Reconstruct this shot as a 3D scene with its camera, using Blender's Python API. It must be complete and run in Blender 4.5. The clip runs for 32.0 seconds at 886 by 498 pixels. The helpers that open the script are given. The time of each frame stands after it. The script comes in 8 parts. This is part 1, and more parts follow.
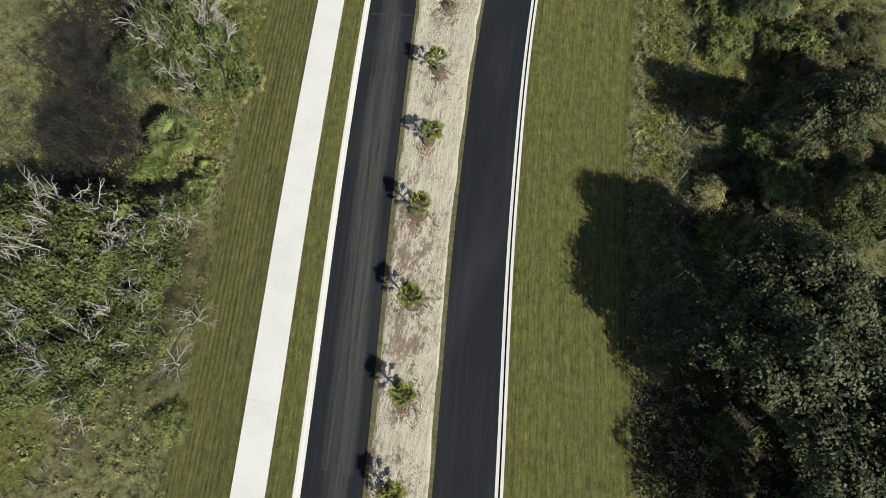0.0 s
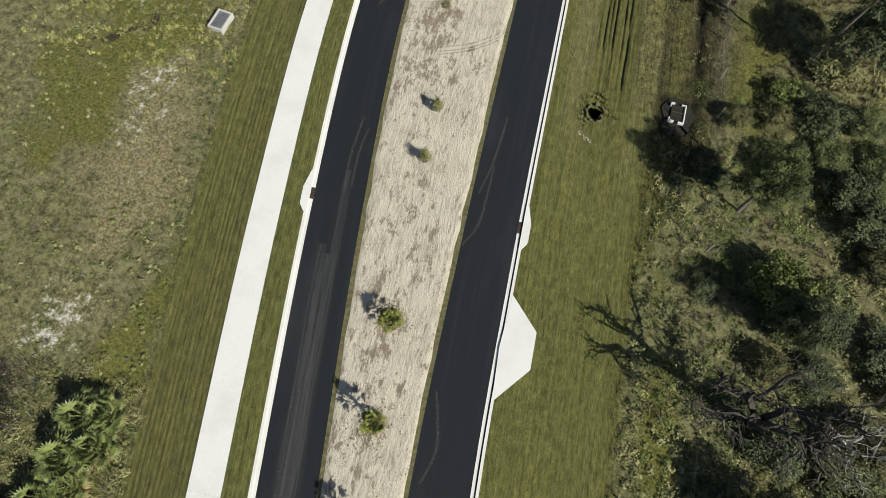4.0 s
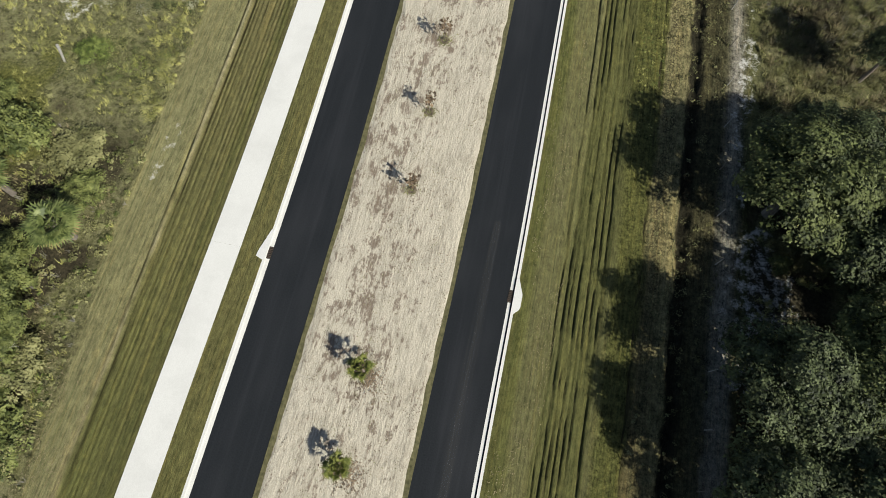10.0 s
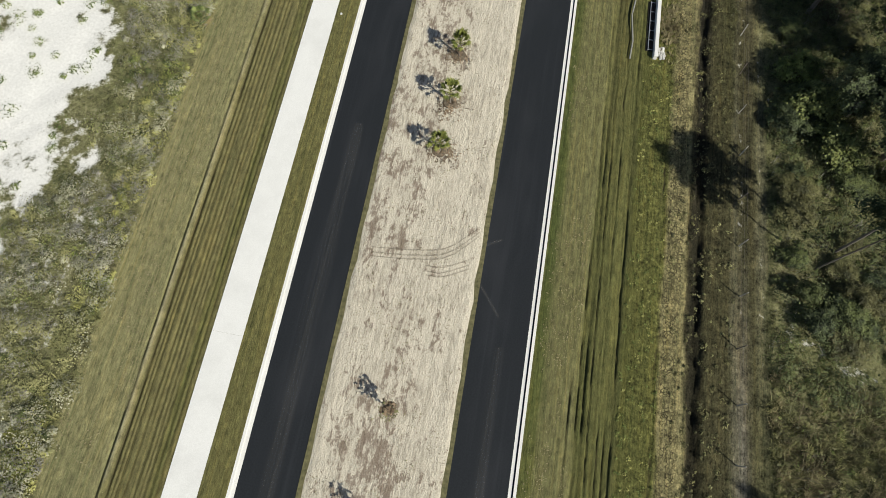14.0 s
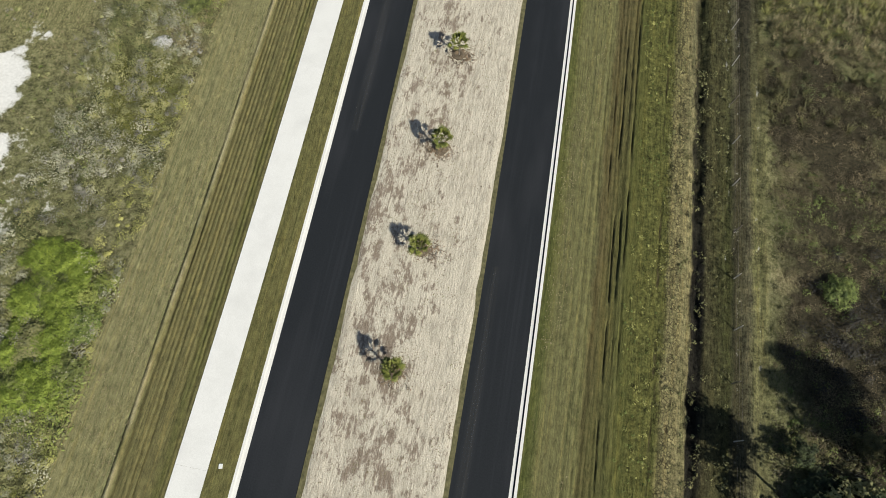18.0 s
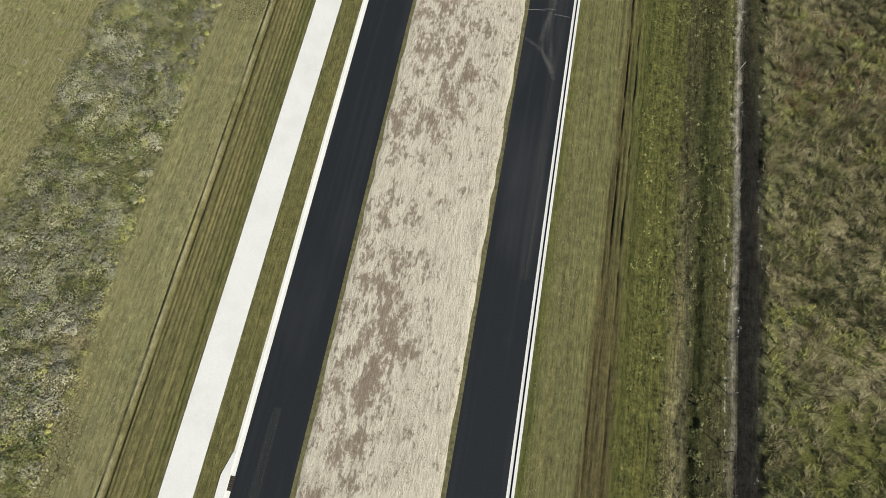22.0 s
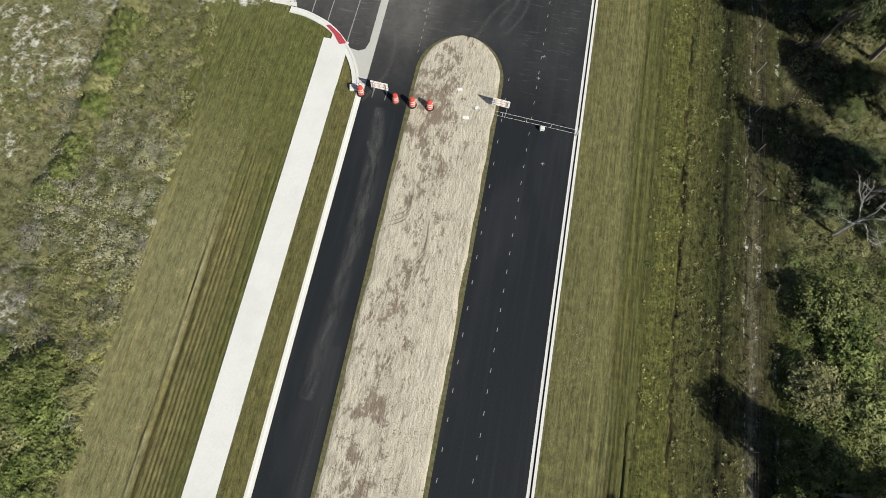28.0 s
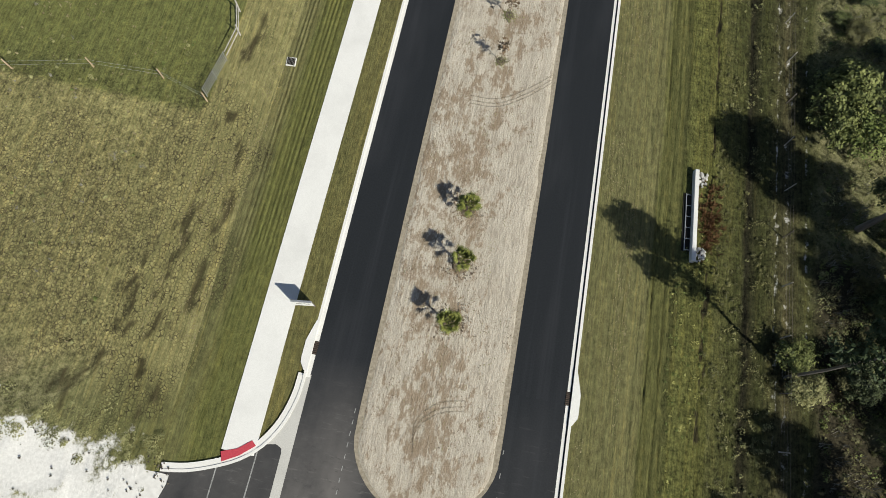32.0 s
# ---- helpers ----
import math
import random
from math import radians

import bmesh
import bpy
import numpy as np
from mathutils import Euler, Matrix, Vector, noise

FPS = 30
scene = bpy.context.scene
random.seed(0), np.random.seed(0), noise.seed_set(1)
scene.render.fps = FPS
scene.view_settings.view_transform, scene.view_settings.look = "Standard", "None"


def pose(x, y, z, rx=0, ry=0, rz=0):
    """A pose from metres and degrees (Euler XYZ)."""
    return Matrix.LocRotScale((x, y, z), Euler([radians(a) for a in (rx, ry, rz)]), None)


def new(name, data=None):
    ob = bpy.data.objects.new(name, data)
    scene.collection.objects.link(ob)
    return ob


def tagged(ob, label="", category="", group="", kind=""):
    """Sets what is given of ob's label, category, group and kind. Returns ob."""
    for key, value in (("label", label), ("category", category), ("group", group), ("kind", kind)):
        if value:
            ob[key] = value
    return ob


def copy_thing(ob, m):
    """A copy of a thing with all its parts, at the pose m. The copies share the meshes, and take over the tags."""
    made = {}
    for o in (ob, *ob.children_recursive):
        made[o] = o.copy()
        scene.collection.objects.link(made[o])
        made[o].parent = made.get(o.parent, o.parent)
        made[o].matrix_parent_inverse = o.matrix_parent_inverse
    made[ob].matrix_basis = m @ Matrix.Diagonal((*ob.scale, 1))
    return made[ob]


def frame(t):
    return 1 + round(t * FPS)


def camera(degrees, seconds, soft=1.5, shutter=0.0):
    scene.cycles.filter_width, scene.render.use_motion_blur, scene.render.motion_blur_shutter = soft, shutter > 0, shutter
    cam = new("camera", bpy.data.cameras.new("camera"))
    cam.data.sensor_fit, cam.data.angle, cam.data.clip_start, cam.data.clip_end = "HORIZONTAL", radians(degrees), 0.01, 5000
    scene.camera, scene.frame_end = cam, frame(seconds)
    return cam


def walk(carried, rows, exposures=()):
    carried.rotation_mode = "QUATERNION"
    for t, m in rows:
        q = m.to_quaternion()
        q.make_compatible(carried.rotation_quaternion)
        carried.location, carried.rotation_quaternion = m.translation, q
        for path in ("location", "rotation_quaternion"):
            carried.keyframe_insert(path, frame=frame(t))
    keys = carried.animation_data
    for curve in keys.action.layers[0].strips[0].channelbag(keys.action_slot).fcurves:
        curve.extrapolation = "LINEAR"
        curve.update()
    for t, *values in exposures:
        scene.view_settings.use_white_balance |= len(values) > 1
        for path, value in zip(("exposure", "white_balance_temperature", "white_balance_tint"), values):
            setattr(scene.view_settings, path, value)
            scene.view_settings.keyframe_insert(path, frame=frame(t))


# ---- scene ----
cam = camera(74.0, 32.0, soft=0.65)
PATH = [
    (0.0, 6.649, -18.942, 42.048, 20.166, -1.201, 13.423),
    (0.5, 6.086, -13.713, 42.329, 20.303, -1.013, 13.230),
    (1.0, 5.557, -8.443, 42.547, 20.344, -0.842, 12.839),
    (1.5, 5.071, -3.101, 42.734, 20.429, -0.757, 12.689),
    (2.0, 4.614, 2.309, 42.903, 20.402, -0.718, 12.657),
    (2.5, 4.225, 7.787, 43.094, 20.388, -0.819, 13.078),
    (3.0, 3.915, 13.248, 43.276, 20.347, -0.966, 13.315),
    (3.5, 3.561, 18.696, 43.461, 20.159, -1.049, 13.390),
    (5.5, 1.250, 41.271, 43.437, 19.220, -0.840, 13.652),
    (6.0, 1.068, 47.645, 43.413, 19.331, -1.057, 13.538),
    (6.5, 1.295, 54.437, 43.357, 19.308, -1.174, 13.406),
    (7.0, 1.749, 61.512, 43.085, 19.270, -1.222, 13.159),
    (7.5, 2.171, 68.460, 42.880, 19.195, -1.389, 12.997),
    (8.0, 2.406, 75.165, 42.867, 19.056, -1.430, 12.855),
    (8.5, 2.340, 81.841, 42.837, 19.005, -1.476, 12.719),
    (9.0, 2.047, 88.429, 42.887, 18.867, -1.460, 12.375),
    (9.5, 1.712, 94.976, 42.997, 19.045, -1.563, 12.774),
    (10.0, 1.302, 101.598, 43.083, 19.106, -1.476, 12.675),
    (10.5, 0.756, 108.335, 43.107, 19.045, -1.434, 12.493),
    (11.0, 0.170, 114.973, 43.179, 18.991, -1.369, 12.311),
    (11.5, -0.316, 121.501, 43.305, 18.983, -1.280, 12.151),
    (12.0, -0.777, 128.009, 43.481, 19.154, -1.240, 11.908),
    (12.5, -1.214, 134.498, 43.596, 19.327, -1.252, 11.462),
    (13.0, -1.494, 141.047, 43.644, 19.463, -1.269, 11.056),
    (13.5, -1.615, 147.634, 43.690, 19.509, -1.258, 10.896),
    (14.0, -1.661, 154.216, 43.786, 19.576, -1.323, 10.816),
    (14.5, -1.624, 160.754, 43.915, 19.639, -1.425, 10.782),
    (16.5, -1.921, 186.371, 44.557, 19.716, -1.234, 11.220),
    (17.0, -2.057, 192.932, 44.734, 19.930, -1.113, 11.133),
    (17.5, -2.209, 199.715, 44.771, 20.112, -1.068, 11.145),
    (18.0, -2.344, 206.569, 44.736, 20.096, -1.039, 11.305),
    (18.5, -2.450, 213.467, 44.652, 20.143, -1.050, 11.355),
    (19.0, -2.548, 220.335, 44.651, 20.052, -1.025, 11.272),
    (19.5, -2.675, 227.229, 44.662, 19.946, -1.114, 11.537),
    (20.0, -2.903, 234.197, 44.648, 19.955, -1.338, 12.064),
    (20.5, -3.238, 241.099, 44.714, 19.856, -1.378, 12.160),
    (21.0, -3.518, 247.991, 44.810, 19.733, -1.403, 12.297),
    (21.5, -3.733, 254.950, 44.810, 19.653, -1.341, 12.348),
    (22.0, -3.933, 262.021, 44.725, 19.613, -1.340, 12.201),
    (22.5, -4.135, 269.106, 44.684, 19.519, -1.364, 12.182),
    (23.0, -4.304, 276.231, 44.619, 19.433, -1.388, 11.765),
    (23.5, -4.476, 283.356, 44.673, 19.290, -1.374, 11.788),
    (24.0, -4.656, 290.490, 44.773, 19.179, -1.353, 11.895),
    (24.5, -4.912, 297.664, 44.852, 19.015, -1.328, 12.007),
    (25.0, -5.264, 304.994, 44.875, 18.949, -1.297, 12.011),
    (25.5, -5.668, 312.452, 44.951, 18.969, -1.182, 12.068),
    (27.5, -7.312, 343.172, 45.417, 18.812, -1.105, 11.887),
    (28.0, -7.747, 350.790, 45.470, 18.433, -1.135, 11.890),
    (28.5, -8.160, 358.285, 45.566, 18.315, -1.241, 12.036),
    (29.0, -8.589, 365.744, 45.583, 18.184, -1.261, 12.175),
    (29.5, -9.048, 373.229, 45.543, 18.085, -1.291, 12.241),
    (30.0, -9.561, 380.768, 45.380, 17.858, -1.391, 12.278),
    (30.5, -10.084, 388.251, 45.166, 17.600, -1.455, 12.257),
    (31.0, -10.587, 395.636, 44.980, 17.350, -1.494, 12.204),
    (31.5, -11.057, 402.968, 44.718, 17.183, -1.581, 12.126),
    (32.0, -11.468, 410.260, 44.474, 16.956, -1.701, 11.974),
]
walk(cam, [(t, pose(x, y, z, rx, ry, rz)) for t, x, y, z, rx, ry, rz in PATH])

# ---------- daylight ----------
SUN_EL, SHADOW_AZ = 39.0, 147.0   # shadows fall along this heading (degrees from +x)
world = bpy.data.worlds.new("sky")
scene.world = world
world.use_nodes = True
wn = world.node_tree
sky = wn.nodes.new("ShaderNodeTexSky")
sky.sky_type = "NISHITA"
sky.sun_disc = False
sky.sun_elevation = radians(SUN_EL)
sky.sun_rotation = radians(90 - (SHADOW_AZ + 180))
wn.links.new(sky.outputs[0], wn.nodes["Background"].inputs[0])
wn.nodes["Background"].inputs[1].default_value = 0.052
sun_data = bpy.data.lights.new("sun", "SUN")
sun_data.energy, sun_data.angle, sun_data.color = 4.5, radians(0.6), (0.992, 0.967, 0.862)
sun = new("sun", sun_data)
sa = radians(SHADOW_AZ)
sun_way = Vector((math.cos(sa) * math.cos(radians(SUN_EL)), math.sin(sa) * math.cos(radians(SUN_EL)), -math.sin(radians(SUN_EL))))
sun.matrix_world = Matrix.Translation((60, 150, 120)) @ sun_way.to_track_quat("-Z", "Y").to_matrix().to_4x4()
scene.view_settings.exposure = 0.5

# ---------- small tools ----------


def hash_noise(x, y, seed=0):
    """Smooth value noise on numpy arrays, 0..1."""
    xi, yi = np.floor(x).astype(np.int64), np.floor(y).astype(np.int64)
    fx, fy = x - xi, y - yi
    fx, fy = fx * fx * (3 - 2 * fx), fy * fy * (3 - 2 * fy)

    def h(a, b):
        n = (a * 374761393 + b * 668265263 + seed * 1442695041) & 0xFFFFFFFF
        n = ((n ^ (n >> 13)) * 1274126177) & 0xFFFFFFFF
        return ((n ^ (n >> 16)) & 0xFFFF) / 65535.0

    a, b, c, d = h(xi, yi), h(xi + 1, yi), h(xi, yi + 1), h(xi + 1, yi + 1)
    return (a * (1 - fx) + b * fx) * (1 - fy) + (c * (1 - fx) + d * fx) * fy


def fbm(x, y, seed=0, octaves=4):
    out, amp, tot = 0, 1.0, 0
    for o in range(octaves):
        out = out + amp * hash_noise(x * 2 ** o + 17.3 * o, y * 2 ** o - 9.1 * o, seed + o)
        tot += amp
        amp *= 0.55
    return out / tot


# lines of the road across the plan, every 20 m of y from -80
KY = np.arange(-80, 541, 20.0)
KNOT_L = [8.29, 5.03, 1.72, -1.65, -5.15, -8.22, -10.95, -12.95, -13.45, -13.62, -13.66, -14.05, -14.45, -14.86, -15.28, -15.77,
          -16.37, -17.06, -17.76, -18.42, -18.95, -19.39, -19.76, -20.07, -20.36, -20.63, -20.84, -21.05, -21.25, -21.46, -21.66, -21.87]
KNOT_R = [19.8, 17.0, 14.2, 11.3, 8.34, 6.25, 5.55, 5.28, 5.05, 4.85, 4.75, 4.4, 4.06, 3.79, 3.49, 3.1,
          2.59, 1.98, 1.36, 0.8, 0.32, -0.12, -0.55, -0.94, -1.36, -1.81, -2.29, -2.79, -3.28, -3.77, -4.27, -4.76]


def along(knots, y):
    """A smooth curve through the knots, at numpy y."""
    k = np.array(knots)
    y = np.asarray(y, float)
    s = np.clip((y - KY[0]) / 20.0, 0, len(k) - 1.000001)
    i = s.astype(int)
    t = s - i
    g = np.gradient(k)
    a, b, m, n = k[i], k[i + 1], g[i], g[i + 1]
    v = a * (2 * t ** 3 - 3 * t ** 2 + 1) + m * (t ** 3 - 2 * t ** 2 + t) + b * (3 * t ** 2 - 2 * t ** 3) + n * (t ** 3 - t ** 2)
    v = np.where(y < KY[0], k[0] + g[0] * (y - KY[0]) / 20, v)
    return np.where(y > KY[-1], k[-1] + g[-1] * (y - KY[-1]) / 20, v)


def line_l(y):
    return along(KNOT_L, y)


def line_r(y):
    return along(KNOT_R, y)


def smooth01(a, b, v):
    t = np.clip((np.asarray(v, float) - a) / (b - a), 0, 1)
    return t * t * (3 - 2 * t)


def med_l(y):
    return line_l(y) + 4.13


def med_r(y):
    """The median's far edge; it draws in for the turning lane."""
    return line_r(y) - 4.17 - 2.75 * smooth01(325.5, 338.0, y) * (1 - (np.asarray(y) > 396))


def path_l(y):
    """The footpath's outer edge."""
    return line_l(y) - 4.84 + np.interp(y, [-60, 0, 40, 80], [0.24, 0.17, 0.05, 0.0])


def path_r(y):
    return line_l(y) - 2.46 + np.interp(y, [-60, 0, 40, 80], [0.20, 0.13, 0.04, 0.0])


# ---------- materials ----------
def mat(name, rough=0.9, spec=0.3):
    m = bpy.data.materials.new(name)
    m.use_nodes = True
    b = m.node_tree.nodes["Principled BSDF"]
    b.inputs["Roughness"].default_value = rough
    b.inputs["Specular IOR Level"].default_value = spec
    return m, m.node_tree, b


def nd(nt, kind, **kw):
    n = nt.nodes.new(kind)
    for k, v in kw.items():
        n.inputs[k].default_value = v
    return n


def coords(nt, which="Object", scale=(1, 1, 1)):
    tc = nt.nodes.new("ShaderNodeTexCoord")
    mp = nt.nodes.new("ShaderNodeMapping")
    mp.inputs["Scale"].default_value = scale
    nt.links.new(tc.outputs[which], mp.inputs["Vector"])
    return mp.outputs[0]


def noise_tex(nt, vec, scale, detail=4.0, rough=0.6):
    n = nd(nt, "ShaderNodeTexNoise", Scale=scale, Detail=detail, Roughness=rough)
    nt.links.new(vec, n.inputs["Vector"])
    return n.outputs[0]


def ramp(nt, fac, stops):
    r = nt.nodes.new("ShaderNodeValToRGB")
    el = r.color_ramp.elements
    while len(el) < len(stops):
        el.new(0.5)
    for e, (p, c) in zip(el, stops):
        e.position, e.color = p, (*c, 1) if len(c) == 3 else c
    nt.links.new(fac, r.inputs[0])
    return r.outputs[0]


def mix(nt, fac, a, b, mode="MIX"):
    n = nt.nodes.new("ShaderNodeMix")
    n.data_type, n.blend_type = "RGBA", mode
    for i, v in ((0, fac), (6, a), (7, b)):
        if isinstance(v, (int, float)):
            n.inputs[i].default_value = v
        elif isinstance(v, tuple):
            n.inputs[i].default_value = (*v, 1)
        else:
            nt.links.new(v, n.inputs[i])
    return n.outputs[2]


def calc(nt, op, a, b=0.0):
    n = nt.nodes.new("ShaderNodeMath")
    n.operation = op
    n.use_clamp = False
    for i, v in ((0, a), (1, b)):
        if isinstance(v, (int, float)):
            n.inputs[i].default_value = v
        else:
            nt.links.new(v, n.inputs[i])
    return n.outputs[0]


def bump(nt, b, height, strength=0.5, dist=0.05):
    n = nt.nodes.new("ShaderNodeBump")
    n.inputs["Strength"].default_value, n.inputs["Distance"].default_value = strength, dist
    nt.links.new(height, n.inputs["Height"])
    nt.links.new(n.outputs[0], b.inputs["Normal"])


def speckled(name, dark, light, scale=6.0, rough=0.9, bumpy=0.4, dist=0.03, spec=0.3, metal=0.0, stretch=(1, 1, 1)):
    """A plain surface: two tones by fine noise, dulled by a broad one, with fine relief."""
    m, nt, b = mat(name, rough, spec)
    v = coords(nt, "Object", stretch)
    fine, broad = noise_tex(nt, v, scale, 5), noise_tex(nt, v, scale * 0.13, 3)
    c = ramp(nt, fine, [(0.3, dark), (0.7, light)])
    c = mix(nt, calc(nt, "MULTIPLY", broad, 0.35), c, dark)
    nt.links.new(c, b.inputs["Base Color"])
    b.inputs["Metallic"].default_value = metal
    bump(nt, b, fine, bumpy, dist)
    return m


def leafy(name, dark, light, scale=1.3, rough=0.65):
    """Leaves: tone by clump and by leaf."""
    m, nt, b = mat(name, rough, 0.25)
    g = nt.nodes.new("ShaderNodeNewGeometry")
    v = coords(nt, "Object")
    n = noise_tex(nt, v, scale, 3)
    oi = nt.nodes.new("ShaderNodeObjectInfo")
    n = ramp(nt, n, [(0.38, (0, 0, 0)), (0.62, (1, 1, 1))])
    f = calc(nt, "ADD", calc(nt, "MULTIPLY", n, 0.82), calc(nt, "MULTIPLY", g.outputs["Random Per Island"], 0.18))
    c = ramp(nt, f, [(0.12, dark), (0.88, light)])
    c = mix(nt, calc(nt, "MULTIPLY", oi.outputs["Random"], 0.3), c, tuple(0.5 * (p + q) * 0.75 for p, q in zip(dark, light)))
    nt.links.new(c, b.inputs["Base Color"])
    b.inputs["Subsurface Weight"].default_value = 0.0
    return m


# ---------- mesh helpers ----------
def part(name, bm, material, parent=None, label=""):
    me = bpy.data.meshes.new(name)
    bm.to_mesh(me)
    bm.free()
    me.materials.append(material)
    ob = new(name, me)
    ob.parent = parent
    if label:
        ob["label"] = label
    return ob


def mesh_of(name, verts, faces, material, uvs=None):
    me = bpy.data.meshes.new(name)
    me.from_pydata(np.asarray(verts).tolist(), [], np.asarray(faces).tolist() if not isinstance(faces, list) else faces)
    me.materials.append(material)
    if uvs is not None:
        uv = me.uv_layers.new(name="UVMap")
        idx = np.empty(len(me.loops), np.int32)
        me.loops.foreach_get("vertex_index", idx)
        uv.data.foreach_set("uv", np.asarray(uvs, np.float32)[idx].ravel())
    return me


def add_mesh(name, me, parent=None, label=""):
    ob = new(name, me)
    ob.parent = parent
    if label:
        ob["label"] = label
    return ob


def base(name, label, category, group="", kind=""):
    return tagged(new(name), label, category, group, kind)


def box(bm, size, m=Matrix(), bev=0.0):
    """A box with its base centre at m's origin."""
    x, y, z = size[0] / 2, size[1] / 2, size[2]
    vs = [bm.verts.new(m @ Vector(p)) for p in ((-x, -y, 0), (x, -y, 0), (x, y, 0), (-x, y, 0), (-x, -y, z), (x, -y, z), (x, y, z), (-x, y, z))]
    fs = [bm.faces.new([vs[i] for i in q]) for q in ((3, 2, 1, 0), (4, 5, 6, 7), (0, 1, 5, 4), (1, 2, 6, 5), (2, 3, 7, 6), (3, 0, 4, 7))]
    if bev:
        es = {e for f in fs for e in f.edges}
        bmesh.ops.bevel(bm, geom=list(es), offset=bev, segments=1, affect="EDGES")


def tube(bm, pts, radii, sides=6, cap=True):
    """A tapered tube along points."""
    rings = []
    pts = [Vector(p) for p in pts]
    for i, p in enumerate(pts):
        d = (pts[min(i + 1, len(pts) - 1)] - pts[max(i - 1, 0)]).normalized()
        a = d.orthogonal().normalized()
        c = d.cross(a)
        rings.append([bm.verts.new(p + radii[i] * (math.cos(6.2832 * k / sides) * a + math.sin(6.2832 * k / sides) * c)) for k in range(sides)])
    for r, s in zip(rings, rings[1:]):
        for k in range(sides):
            bm.faces.new((r[k], r[(k + 1) % sides], s[(k + 1) % sides], s[k]))
    if cap:
        bm.faces.new(rings[-1])
        bm.faces.new(rings[0][::-1])


def strip(name, left, right, y0, y1, z, material, step=2.0, thick=0.12, cols=2, crown=0.0):
    """A solid strip of paving between two lines of the plan, with uv in metres (across, along)."""
    ys = np.arange(y0, y1 + 1e-6, (y1 - y0) / max(1, round((y1 - y0) / step)))
    a, b = left(ys), right(ys)
    verts, uv = [], []
    for k in range(cols):
        f = k / (cols - 1)
        for yy, p, q in zip(ys, a, b):
            verts.append((p + (q - p) * f, yy, z + crown * (1 - (2 * f - 1) ** 2)))
            uv.append(((q - p) * f, yy))
    n = len(ys)
    faces = [(k * n + i, (k + 1) * n + i, (k + 1) * n + i + 1, k * n + i + 1) for k in range(cols - 1) for i in range(n - 1)]
    for k, rev in ((0, False), (cols - 1, True)):
        low = len(verts)
        for i in range(n):
            x, yy, _ = verts[k * n + i]
            verts.append((x, yy, z - thick))
            uv.append(uv[k * n + i])
        for i in range(n - 1):
            q = (k * n + i, k * n + i + 1, low + i + 1, low + i)
            faces.append(q[::-1] if rev else q)
    me = mesh_of(name, verts, faces, material, uv)
    return add_mesh(name, me)


def slab(name, outline, z, material, low=-0.15, parent=None, label=""):
    bm = bmesh.new()
    top = [bm.verts.new((x, y, z)) for x, y in outline]
    bot = [bm.verts.new((x, y, low)) for x, y in outline]
    bm.faces.new(top)
    n = len(top)
    for i in range(n):
        bm.faces.new((top[i], bot[i], bot[(i + 1) % n], top[(i + 1) % n]))
    bmesh.ops.recalc_face_normals(bm, faces=bm.faces)
    bmesh.ops.triangulate(bm, faces=[f for f in bm.faces if len(f.verts) > 4])
    return part(name, bm, material, parent, label)


